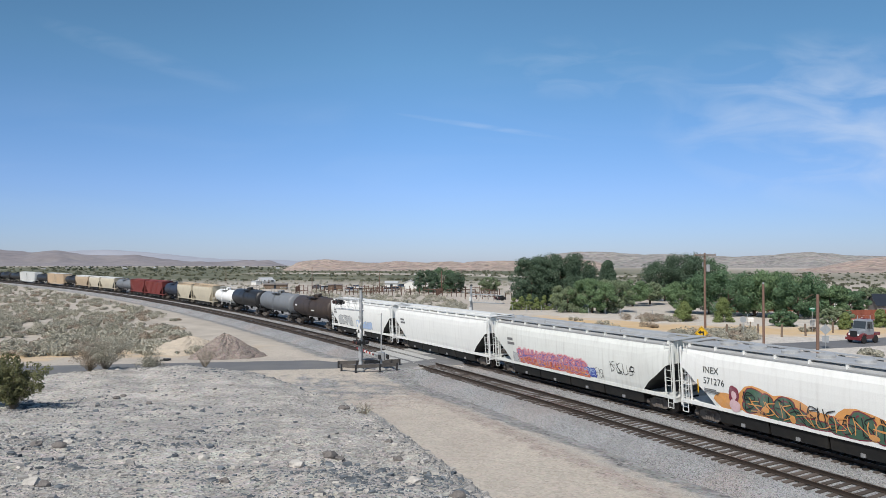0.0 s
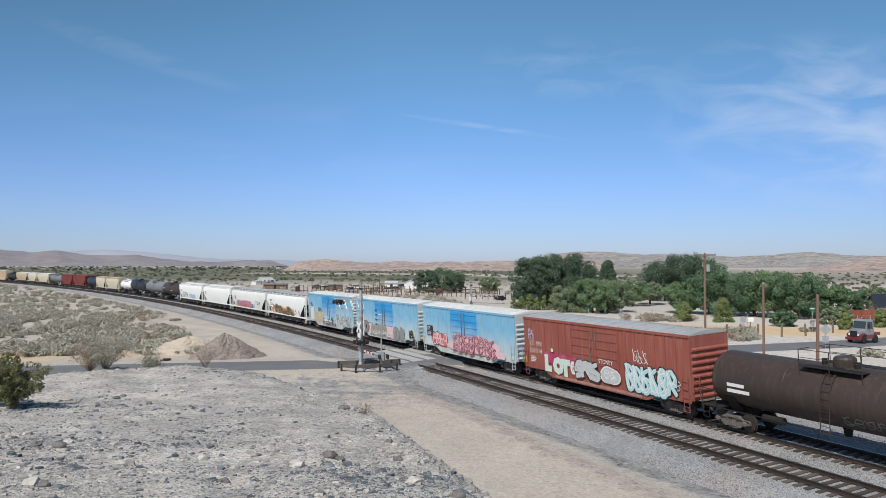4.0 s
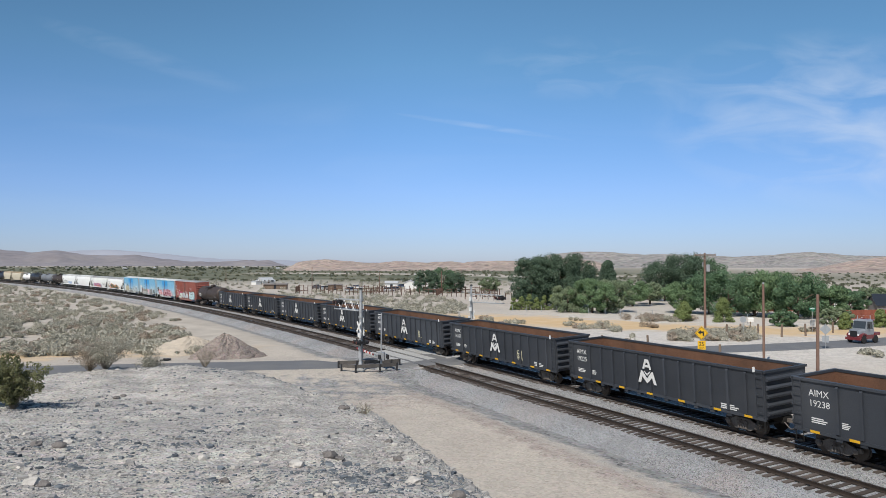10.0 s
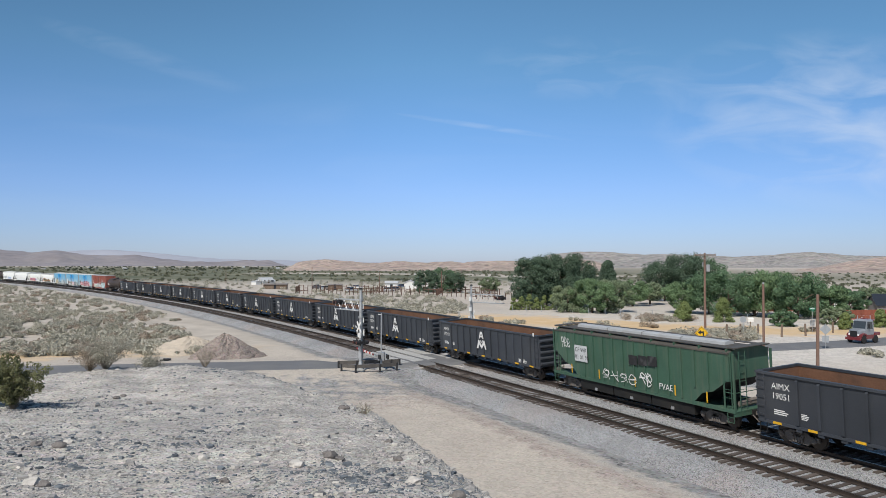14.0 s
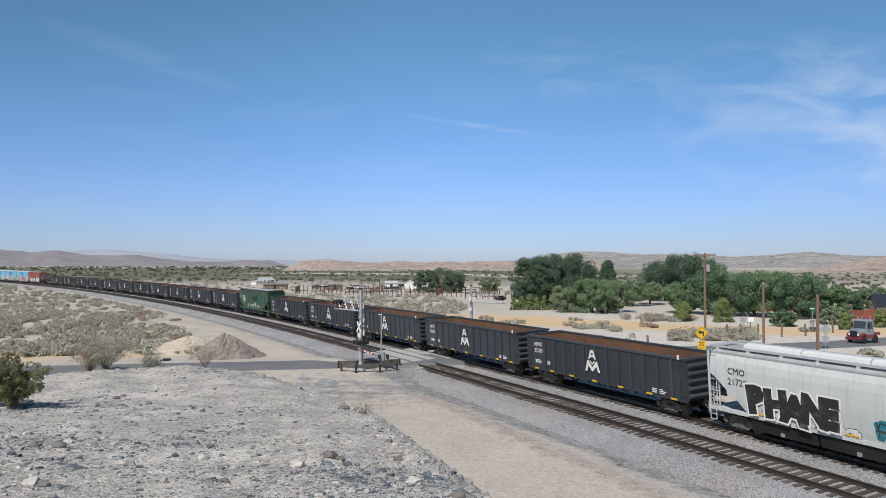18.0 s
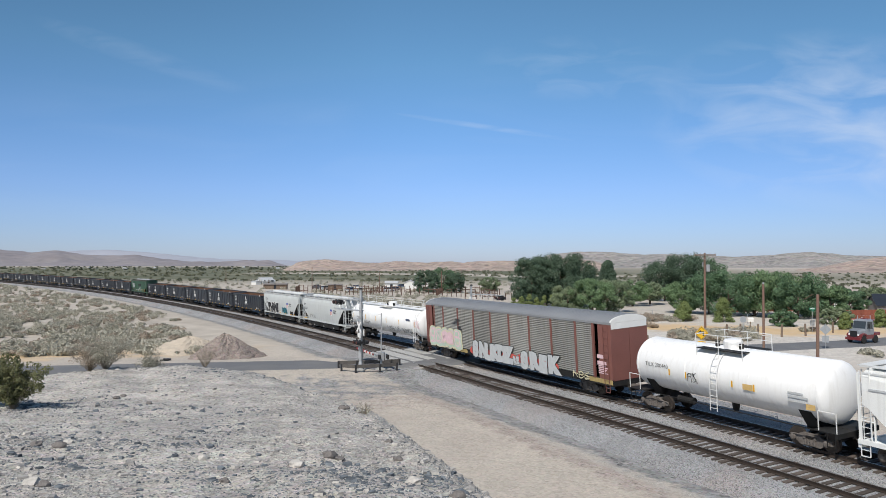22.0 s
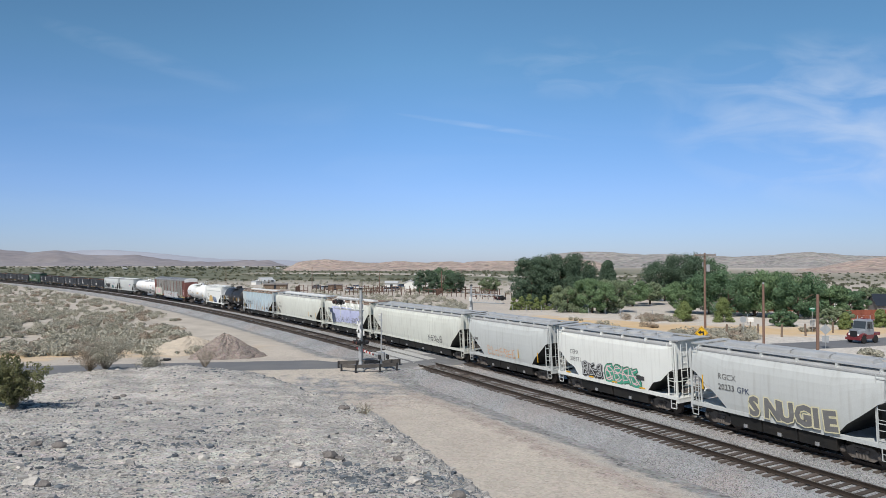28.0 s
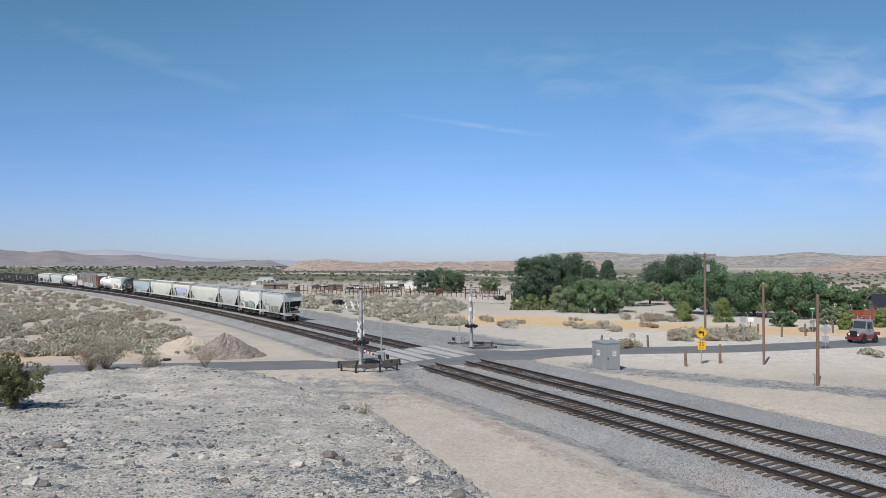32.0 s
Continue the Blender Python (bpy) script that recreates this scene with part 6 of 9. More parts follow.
car, ys = far_hopper(-418.7, -436.0, C_GREY, C_ROOFGREY, "light grey covered hopper car with a big black spray-painted word", m_hatch=C_ROOFWHITE, pockets=3)
words("reporting_mark", "CMO", 0.5, M_DARKMARK, car, on_side(7.1, 1.612, 3.1))
words("car_number", "21725", 0.5, M_DARKMARK, car, on_side(7.1, 1.612, 2.55))
fat_letters(car, "PHANE", 5.75, 1.42, 1.75, 1.0, 1.605, P_BLACK, P_WHITE, 0.15, 0.09, 9, 1.05, seed=8)
graffiti(car, 5.0, 1.2, 5.2, 0.4, ys, P_WHITE, P_BLACK, 73, 7, thick=0.08)
graffiti(car, -1.0, 1.3, 2.2, 0.85, ys, P_TEAL, P_TEAL, 74, 3, thick=0.14, rest=P_BLACK)
part("emblem", Geo().xz([(-3.2, 2.95), (-3.9, 2.95), (-3.9, 2.45), (-3.8, 2.25), (-3.55, 2.12), (-3.3, 2.25), (-3.2, 2.45)], 1.607, 1.612), M_MARK, car, "red and white shield emblem")
part("emblem", Geo().box(-3.9, -3.2, 1.607, 1.614, 2.72, 2.97), P_BLUE, car)
g = Geo()
for i in range(4):
    g.box(-3.83 + 0.17 * i, -3.75 + 0.17 * i, 1.607, 1.614, 2.28, 2.70)
part("emblem", g, P_RED, car)
words("slogan", "BUILDING\nAMERICA", 0.25, M_DARKMARK, car, on_side(-4.25, 1.612, 2.75))
graffiti(car, -4.6, 1.25, 1.2, 0.45, ys, P_BLACK, P_BLACK, 75, 2, thick=0.12)
strips(car, (5.0, 2.6, 0.2, -2.4, -4.8, -6.2), 1.53, 1.24, 0.6, 0.09)

car, ys = far_hopper(-437.5, -453.8, C_GREY, C_ROOFGREY, "light grey covered hopper car with a faint tag", m_hatch=C_ROOFWHITE, pockets=3)
words("reporting_mark", "UP", 0.5, M_DARKMARK, car, on_side(7.1, 1.612, 3.05))
words("car_number", "95559", 0.5, M_DARKMARK, car, on_side(7.1, 1.612, 2.5))
part("emblem", Geo().xz([(-3.2, 2.95), (-3.9, 2.95), (-3.9, 2.45), (-3.8, 2.25), (-3.55, 2.12), (-3.3, 2.25), (-3.2, 2.45)], 1.607, 1.612), M_MARK, car, "red and white shield emblem")
part("emblem", Geo().box(-3.9, -3.2, 1.607, 1.614, 2.72, 2.97), P_BLUE, car)
g = Geo()
for i in range(4):
    g.box(-3.83 + 0.17 * i, -3.75 + 0.17 * i, 1.607, 1.614, 2.28, 2.70)
part("emblem", g, P_RED, car)
words("slogan", "BUILDING\nAMERICA", 0.25, M_DARKMARK, car, on_side(-4.25, 1.612, 2.75))
graffiti(car, -1.6, 1.45, 2.2, 0.8, ys, P_GREY, P_SILVER, 76, 4, thick=0.04)
graffiti(car, 5.0, 1.45, 2.4, 0.5, ys, P_SILVER, P_GREY, 77, 4, thick=0.03)
strips(car, (6.9,), 1.53, 1.24, 1.3, 0.1)

car = far_tank(-455.3, -474.9, C_TANKWHITE, "long white tank car with a walkway along its top", r=1.52, zc=2.68, rails="long", m_rail=M_WHITE)
flank = lambda z: math.sqrt(max(0.1, 1.52 ** 2 - (z - 2.68) ** 2)) + 0.012
for x in (8.3, 4.6, 1.6, -1.3, -4.6, -8.3):
    part("reflector", Geo().xz([(x - 0.05, 2.45), (x + 0.05, 2.45), (x + 0.05, 3.0), (x - 0.05, 3.0)], flank(2.68), flank(2.68) + 0.006), M_YELLOW, car)
bars(car, 7.4, flank(2.6), 2.7, 2, 2.3, 0.16, P_SILVER)
graffiti(car, 5.9, 1.95, 2.4, 0.45, flank, P_GREY, P_GREY, 80, 6, thick=0.02)
graffiti(car, -1.2, 1.55, 3.2, 0.7, flank, P_SILVER, P_GREY, 81, 6, thick=0.022)
graffiti(car, -4.9, 1.6, 2.6, 0.55, flank, P_GREY, P_BLACK, 82, 6, thick=0.03)
graffiti(car, -8.35, 2.3, 1.0, 0.9, flank, P_RED, P_PALEPINK, 83, 3, thick=0.04)
bars(car, -6.3, flank(2.9), 3.2, 1, 1.3, 0.22, P_NAVY)

car = joined(autorack("weathered enclosed autorack with brown-red posts and a grey roof", reach(-476.3, -503.8), C_RACK, C_RACKFRAME, C_RACKROOF, C_RACKDECK), -476.3, -503.8)
graffiti(car, 12.9, 1.12, 6.2, 1.75, lambda z: 1.61, paint("washed_mint", (0.50, 0.60, 0.50)), P_CREAM, 85, 5, thick=0.30, rest=P_PALEPINK)
graffiti(car, 10.2, 1.5, 2.0, 1.1, lambda z: 1.63, P_PALEPINK, P_CREAM, 84, 2, thick=0.26)
g = Geo()
for k in range(12):
    blob(g, 4.3 - 1.05 * k, 1.35 + 0.06 * (k % 2), 0.75, 0.42, lambda z: 1.61, 0.002 + 0.0006 * k)
part("graffiti_cloud", g, P_RED, car, "dark red sprayed ground under silver letters")
part("graffiti_block", Geo().box(-7.9, 4.5, 1.622, 1.624, 0.92, 1.2), P_SILVER, car, "silver lower edge of the letters")
fat_letters(car, "SNUKDZ", 4.4, 1.05, 1.6, 1.02, 1.62, P_SILVER, P_BLACK, 0.17, 0.055, 4, 1.05, seed=12)
fat_letters(car, "RE", -1.95, 1.1, 0.7, 0.5, 1.62, P_SILVER, P_BLACK, 0.06, 0.03, 4, 1.0, seed=13)
fat_letters(car, "SREK", -3.2, 1.0, 1.55, 1.2, 1.62, P_SILVER, P_BLACK, 0.17, 0.055, 4, 1.1, seed=14)
graffiti(car, -9.6, 1.05, 1.9, 0.5, lambda z: 1.61, P_OCHRE, P_CREAM, 88, 3, thick=0.05)
part("number_panel", Geo().box(8.6, 10.9, 1.556, 1.562, 0.98, 1.3), P_BLACK, car)
words("car_number", "TTGX 971809", 0.27, M_MARK, car, on_side(10.8, 1.564, 1.05), wide=1.2)
for i in range(5):
    part("emblem", Geo().box(6.9 - 0.05 * i, 8.3 - 0.2 * i, 1.61, 1.616, 3.45 + 0.11 * i, 3.51 + 0.11 * i), M_DARKMARK, car, "dark striped emblem")
bars(car, 7.2, 1.612, 3.3, 2, 0.9, 0.12, M_DARKMARK)
bars(car, -12.3, 1.56, 2.9, 2, 1.0, 0.25, P_PALEPINK)
bars(car, -12.4, 1.56, 2.2, 5, 1.0, 0.07, P_PALEPINK)

car = far_tank(-505.3, -519.5, C_TANKWHITE, "short white tank car with stained rear end", r=1.52, zc=2.72, m_rail=M_WHITE)
words("reporting_mark", "TILX 200440", 0.36, P_GREY, car, on_side(5.4, 1.55, 2.75))
for x in (3.4, 2.1, -1.2, -2.6):
    part("reflector", Geo().box(x - 0.05, x + 0.05, 1.535, 1.541, 2.4, 2.75), M_YELLOW, car)
bars(car, -1.9, 1.54, 2.7, 1, 0.9, 0.3, P_OCHRE)
bars(car, -4.6, 1.54, 2.75, 3, 1.2, 0.1, P_SILVER)
part("stain", Geo().box(-6.0, -5.5, 1.44, 1.447, 2.0, 2.9), P_OCHRE, car, "rusty brown spill stain")
graffiti(car, 2.0, 2.2, 0.8, 0.6, lambda z: 1.54, P_WHITE, P_BLACK, 89, 2, thick=0.03)

car, ys = far_hopper(-520.5, -532.2, C_BRIGHT, C_ROOFWHITE, "short white two-bay covered hopper car with ochre and navy spray paint", prof=SHORT, pockets=2, hatches=6, cut=(2.1, 2.75))
words("reporting_mark", "CEFX", 0.42, P_GREY, car, on_side(4.0, 1.54, 2.55))
words("car_number", "303448", 0.42, P_GREY, car, on_side(3.95, 1.54, 2.05))
lumps(car, ((2.55, 1.5, 0.42, 0.42), (2.05, 1.95, 0.55, 0.55), (1.2, 1.9, 0.62, 0.6), (0.55, 1.6, 0.45, 0.5), (2.0, 1.42, 0.55, 0.3), (1.1, 1.42, 0.6, 0.32)), ys, P_OCHRE, P_GREY, 0.03, 0.010)
lumps(car, ((-0.1, 1.9, 0.36, 0.4), (-0.8, 1.75, 0.26, 0.5), (-1.3, 1.85, 0.24, 0.4), (-1.9, 1.65, 0.28, 0.55), (-0.5, 1.38, 0.4, 0.2), (-1.3, 1.36, 0.45, 0.2), (-2.2, 1.38, 0.4, 0.2)), ys, P_NAVY, P_PALEBLUE, 0.035, 0.010)
graffiti(car, 0.1, 1.5, 2.0, 0.7, lambda z: 1.56, P_PALEBLUE, P_PALEBLUE, 91, 3, thick=0.035)
for y in (1.545,):
    part("side_moulding", Geo().box(-5.2, 5.2, y, y + 0.02, 3.42, 3.5), P_SILVER, car)

car = far_tank(-533.6, -545.3, C_TANKBLACK, "black tank car with yellow reflector strips and a dome platform", r=1.52, zc=2.72)
words("reporting_mark", "GBRX 707779", 0.40, M_MARK, car, on_side(4.85, 1.545, 2.55))
for x in (5.0, 2.1, -1.2, -3.0, -5.0):
    part("reflector", Geo().box(x - 0.06, x + 0.06, 1.535, 1.541, 2.1, 2.6), M_YELLOW, car)
bars(car, 4.0, 1.545, 2.4, 2, 2.0, 0.06)
bars(car, -3.6, 1.545, 2.7, 4, 1.1, 0.12, P_SILVER)
bars(car, -1.4, 1.545, 2.9, 2, 0.6, 0.05)
bars(car, -1.5, 1.545, 2.0, 3, 0.8, 0.05)

car, ys = far_hopper(-546.2, -563.3, C_KYLE, C_ROOFRUST, "pale grey-blue covered hopper car with rust-streaked ribbed sides", prof=FLAT, ribs=15, m_hatch=C_ROOFWHITE, cut=(2.6, 2.8), m_frame=C_GREY)
part("patch", Geo().box(2.3, 6.5, 1.578, 1.584, 2.05, 2.65), C_KYLEPATCH, car, "grey repainted number strip")
words("reporting_mark", "KYLE 488692", 0.5, M_DARKMARK, car, on_side(6.4, 1.587, 2.15), wide=1.15)
strips(car, (7.2, 3.6, 1.2, -3.0, -7.0), 1.58, 1.35, 0.1, 0.5)
part("patch", Geo().box(-5.6, -5.0, 1.58, 1.586, 1.5, 1.75), M_DARKMARK, car)

car, ys = far_hopper(-564.7, -585.1, C_PALE, C_ROOFGREY, "dusty white covered hopper car with few markings", m_hatch=C_ROOFWHITE, pockets=4)
words("reporting_mark", "TILX", 0.40, P_GREY, car, on_side(8.3, 1.612, 2.75))
words("car_number", "638210", 0.40, P_GREY, car, on_side(8.3, 1.612, 2.2))
strips(car, (8.6, -4.9, -7.9), 1.60, 1.5, 0.09, 0.6)
part("patch", Geo().box(-6.2, -5.6, 1.58, 1.587, 1.5, 1.75), M_DARKMARK, car)

car, ys = far_hopper(-586.2, -601.4, C_PALE, C_ROOFRUST, "rust-stained covered hopper car with broad lilac and navy painted areas", m_hatch=C_ROOFWHITE, pockets=3, hatches="trough")
g = Geo()
for k, (x, z, w_, h_) in enumerate(((4.6, 1.5, 3.0, 2.0), (1.6, 1.6, 3.6, 1.9), (-1.6, 1.7, 3.2, 1.7))):
    n_ = 6
    for i in range(n_):
        za, zb = z + h_ * i / n_, z + h_ * (i + 1) / n_
        g.add([(x, ys(za) + 0.006, za), (x - w_, ys(za) + 0.006, za), (x - w_ + 0.2, ys(zb) + 0.006, zb), (x - 0.1, ys(zb) + 0.006, zb)], [(0, 1, 2, 3)])
part("painted_area", g, P_LILAC, car, "lilac painted-over area")
part("painted_area", Geo().xz([(5.3, 3.2), (4.3, 3.2), (4.3, 2.7), (3.5, 2.5), (3.3, 1.5), (4.4, 1.3), (4.7, 2.6), (5.3, 2.7)], 1.62, 1.628), P_NAVY, car, "dark navy painted area")
words("reporting_mark", "MP", 0.5, M_DARKMARK, car, on_side(6.0, 1.612, 2.9))
words("car_number", "7240", 0.5, M_DARKMARK, car, on_side(6.0, 1.612, 2.3))
graffiti(car, 3.3, 1.35, 8.6, 1.0, ys, P_LILAC, P_BLACK, 95, 9, thick=0.03)
graffiti(car, -2.0, 1.3, 3.2, 1.1, ys, P_OCHRE, P_GREY, 96, 3, thick=0.05)
part("emblem", Geo().xz([(-4.6, 2.75), (-5.4, 2.75), (-5.4, 2.3), (-5.3, 2.1), (-5.0, 2.0), (-4.7, 2.1), (-4.6, 2.3)], 1.607, 1.612), P_PALEPINK, car, "red and white shield emblem")
part("emblem", Geo().box(-5.4, -4.6, 1.607, 1.614, 2.76, 3.05), P_BLUE, car)

car, ys = far_hopper(-602.4, -623.2, C_PALE, C_ROOFGREY, "long dusty white covered hopper car with faint lilac tags", pockets=4, m_hatch=C_ROOFGREY)
bars(car, 8.6, 1.612, 3.1, 2, 1.2, 0.2, P_SILVER)
graffiti(car, -3.4, 1.4, 3.0, 0.7, ys, P_LILAC, P_GREY, 97, 5, thick=0.06)
car, ys = far_hopper(-624.2, -636.6, C_GREY, C_ROOFGREY, "light grey covered hopper car with faint orange tags", pockets=3, m_hatch=C_ROOFGREY)
bars(car, 4.9, 1.612, 2.6, 1, 0.8, 0.2, P_GREY)
graffiti(car, 2.9, 1.3, 4.4, 0.8, ys, P_PALEPINK, P_ORANGE, 98, 7, thick=0.03)
strips(car, (5.3, -1.9, -4.6), 1.60, 1.5, 0.09, 0.7)
car, ys = far_hopper(-637.4, -649.2, C_WHITE, C_ROOFGREY, "white two-bay covered hopper car with black and green spray paint", prof=SHORT, pockets=2, hatches=6, cut=(2.2, 2.7))
words("reporting_mark", "CEFX", 0.42, P_GREY, car, on_side(4.3, 1.54, 2.65))
words("car_number", "309371", 0.42, P_GREY, car, on_side(4.3, 1.54, 2.15))
graffiti(car, 2.9, 1.22, 2.1, 1.05, ys, P_BLACK, P_SILVER, 99, 3, thick=0.14, rest=P_SILVER)
graffiti(car, 0.5, 1.22, 3.3, 1.15, ys, P_MINT, P_GREEN, 100, 4, thick=0.16, rest=P_PALEPINK)
strips(car, (4.6, 2.0, -0.4, -3.0), 1.54, 1.24, 0.5, 0.09)
part("patch", Geo().box(-3.2, -2.5, 1.54, 1.547, 1.75, 2.0), M_DARKMARK, car)
car, ys = far_hopper(-650.2, -661.8, C_GREY, C_ROOFGREY, "light grey last covered hopper car with a grey spray-painted word", pockets=3, m_hatch=C_ROOFGREY)
words("reporting_mark", "RGCX", 0.44, P_GREY, car, on_side(3.6, 1.612, 2.75))
words("car_number", "20233", 0.44, M_DARKMARK, car, on_side(3.6, 1.612, 2.2))
words("graffiti_tag", "GPK", 0.42, P_NAVY, car, on_side(2.35, 1.612, 2.2))
fat_letters(car, "SNUG", 1.55, 1.27, 1.25, 0.88, 1.60, P_GREY, P_CREAM, 0.07, 0.06, 9, 1.0, seed=21)
fat_letters(car, "I", -2.1, 1.3, 1.15, 0.5, 1.605, P_GREY, P_CREAM, 0.07, 0.06, 4, 1.1, seed=23)
fat_letters(car, "E", -2.65, 1.27, 1.2, 0.5, 1.602, P_GREY, P_CREAM, 0.07, 0.06, 9, 1.1, seed=24)
strips(car, (4.7,), 1.60, 2.0, 0.08, 0.8)

# ---- distance: hills and mountains ----


def swell(u, knots):
    """A smooth skyline through (u, value) knots."""
    k = np.array(knots)
    v = np.interp(u, k[:, 0], k[:, 1])
    for _ in range(3):
        v[1:-1] = (v[:-2] + 2 * v[1:-1] + v[2:]) / 4
    return v


def hill(name, label, knots, near, far, mat_, rough, back=1.25, na=260, nr=46, relief=0.20):
    """A range of hills between two distances. knots: bearing (as x over y) and height of the skyline over the eye, as a share of the distance."""
    u = np.linspace(knots[0][0], knots[-1][0], na)
    top = swell(u, knots)
    t = np.linspace(0, 1, nr)
    U, T = np.meshgrid(u, t)
    D = near + (far - near) * T
    D = np.where(T > 0.8, far + (far * back - far) * (T - 0.8) * 5, near + (far - near) * T / 0.8)
    X, Y = U * D, D
    rise = np.clip(T / 0.8, 0, 1)
    rise = rise * rise * (3 - 2 * rise)
    H = EYE + top[None, :] * far
    edge = np.clip(np.minimum(U - u[0], u[-1] - U) / (0.02 + 0.02 * (u[-1] - u[0])), 0, 1)
    nz = (lattice(X, Y, rough) - 0.5) + 0.5 * (lattice(X + 7, Y, rough / 2.3) - 0.5) + 0.3 * (lattice(X, Y + 3, rough / 5) - 0.5)
    Z = -2.0 + (H + 2.0) * rise * edge + nz * rough * relief * rise * (1 - rise * 0.75) * edge
    Z = np.where(T > 0.8, Z * (1 - (T - 0.8) * 4), Z)
    me = bpy.data.meshes.new(name)
    f = []
    for i in range(nr - 1):
        for j in range(na - 1):
            a = i * na + j
            f.append((a, a + 1, a + na + 1, a + na))
    me.from_pydata(np.stack([X, Y, Z], -1).reshape(-1, 3).tolist(), [], f)
    me.shade_smooth()
    me.materials.append(mat_)
    return tagged(new(name, me), label, "hill", kind="structure")


def haze_glow(m, col, amount):
    """Distance haze imitated by a bluish glow added to a far backdrop's surface."""
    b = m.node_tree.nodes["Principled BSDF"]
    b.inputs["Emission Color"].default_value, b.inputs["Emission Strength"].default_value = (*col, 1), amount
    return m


# haze is in the emission, and in the farthest mountains' bluish base colour
M_HILL = haze_glow(material("brown_scrub_hill", (0.295, 0.222, 0.178), 0.95, 0, 0.4, 0.03, 0.14, 0.0, second=((0.20, 0.165, 0.13), 0.85), spread=3.2, cells=(0.16, 0.6)), (0.42, 0.48, 0.60), 0.07)
M_HILLR = haze_glow(material("grey_brown_scrub_hill", (0.205, 0.188, 0.168), 0.95, 0, 0.4, 0.012, 0.10, 0.0, second=((0.32, 0.285, 0.255), 0.8), spread=3.0, cells=(0.09, 0.7)), (0.42, 0.48, 0.60), 0.07)
M_MOUNT = haze_glow(material("hazy_mountain", (0.19, 0.165, 0.165), 0.95, 0, 0.3, 0.004, 0.03, 0.0, second=((0.25, 0.22, 0.20), 0.6), spread=2.0), (0.42, 0.50, 0.66), 0.11)
M_MOUNTFAR = haze_glow(material("haze_blue_mountain", (0.25, 0.25, 0.28), 0.95, 0, 0.08, 0.003, 0.02, 0.0), (0.42, 0.53, 0.72), 0.22)


def sk(*pairs):
    """Skyline knots: bearing, height share."""
    return [(a / 1000, b / 1000) for a, b in pairs]


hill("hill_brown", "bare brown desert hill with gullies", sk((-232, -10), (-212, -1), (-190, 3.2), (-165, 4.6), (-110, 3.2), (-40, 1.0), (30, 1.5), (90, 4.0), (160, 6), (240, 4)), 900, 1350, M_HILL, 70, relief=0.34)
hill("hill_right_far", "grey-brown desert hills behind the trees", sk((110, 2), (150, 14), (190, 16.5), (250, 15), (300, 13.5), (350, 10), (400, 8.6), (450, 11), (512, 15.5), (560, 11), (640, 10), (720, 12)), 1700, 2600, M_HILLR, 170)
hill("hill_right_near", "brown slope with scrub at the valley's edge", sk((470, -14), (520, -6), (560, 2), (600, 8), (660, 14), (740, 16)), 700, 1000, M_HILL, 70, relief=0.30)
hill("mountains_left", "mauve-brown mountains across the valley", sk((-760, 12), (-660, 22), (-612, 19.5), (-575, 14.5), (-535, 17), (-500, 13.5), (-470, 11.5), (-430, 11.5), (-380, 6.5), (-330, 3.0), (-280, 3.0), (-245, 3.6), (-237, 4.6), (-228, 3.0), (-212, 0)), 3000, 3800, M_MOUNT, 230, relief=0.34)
hill("mountains_far", "far mountains on the horizon with haze painted in as faint blue", sk((-560, 12), (-520, 17), (-470, 19.5), (-440, 18.5), (-400, 15), (-330, 9), (-200, 4), (-60, 2)), 4200, 4500, M_MOUNTFAR, 260, back=1.05)

# ---- plants ----


def leaf_quads(rng, centres, radii, per, size, flat=0.8):
    """Small leaves scattered through clumps: an array of quads."""
    c = np.repeat(np.asarray(centres, float), per, 0)
    r = np.repeat(np.asarray(radii, float), per)
    d = rng.normal(size=c.shape)
    d /= np.linalg.norm(d, axis=1)[:, None] + 1e-9
    p = c + d * (r * rng.uniform(0.45, 1.0, len(r)) ** 0.6)[:, None] * np.array([1, 1, flat])
    face = d + rng.normal(0, 0.42, c.shape)
    a = np.cross(face, rng.normal(size=c.shape))
    a /= np.linalg.norm(a, axis=1)[:, None] + 1e-9
    b = np.cross(a, face)
    b /= np.linalg.norm(b, axis=1)[:, None] + 1e-9
    s = (size * rng.uniform(0.6, 1.4, len(r)))[:, None]
    a, b = a * s, b * s * 0.55
    return np.stack([p - a, p + b, p + a, p - b], 1)


M_BARK = material("dull_bark", (0.13, 0.095, 0.07), 0.95, 0, 0.3, 2, 20, 0.6)
M_PINE = material("dark_pine_needles", (0.085, 0.135, 0.09), 0.8, 0, 0.25, 0.8, 6, 0.0, leaf=True)
M_LEAF = material("mid_green_leaves", (0.20, 0.30, 0.16), 0.75, 0, 0.25, 0.8, 6, 0.0, leaf=True)
M_LEAFGREY = material("grey_green_leaves", (0.25, 0.31, 0.195), 0.8, 0, 0.25, 0.8, 6, 0.0, leaf=True)
M_LEAFDARK = material("deep_green_leaves", (0.14, 0.235, 0.135), 0.75, 0, 0.25, 0.8, 6, 0.0, leaf=True)
M_CYPRESS = material("yellow_green_leaves", (0.25, 0.31, 0.125), 0.8, 0, 0.2, 0.8, 6, 0.0, leaf=True)
M_SAGE = material("grey_sagebrush", (0.415, 0.40, 0.345), 0.9, 0, 0.25, 0.3, 5, 0.0, leaf=True)
M_SAGEDRY = material("dry_brown_brush", (0.37, 0.31, 0.26), 0.9, 0, 0.25, 0.3, 5, 0.0, leaf=True)
M_CREOSOTE = material("creosote_leaves", (0.19, 0.195, 0.10), 0.85, 0, 0.25, 1.0, 8, 0.0, leaf=True)
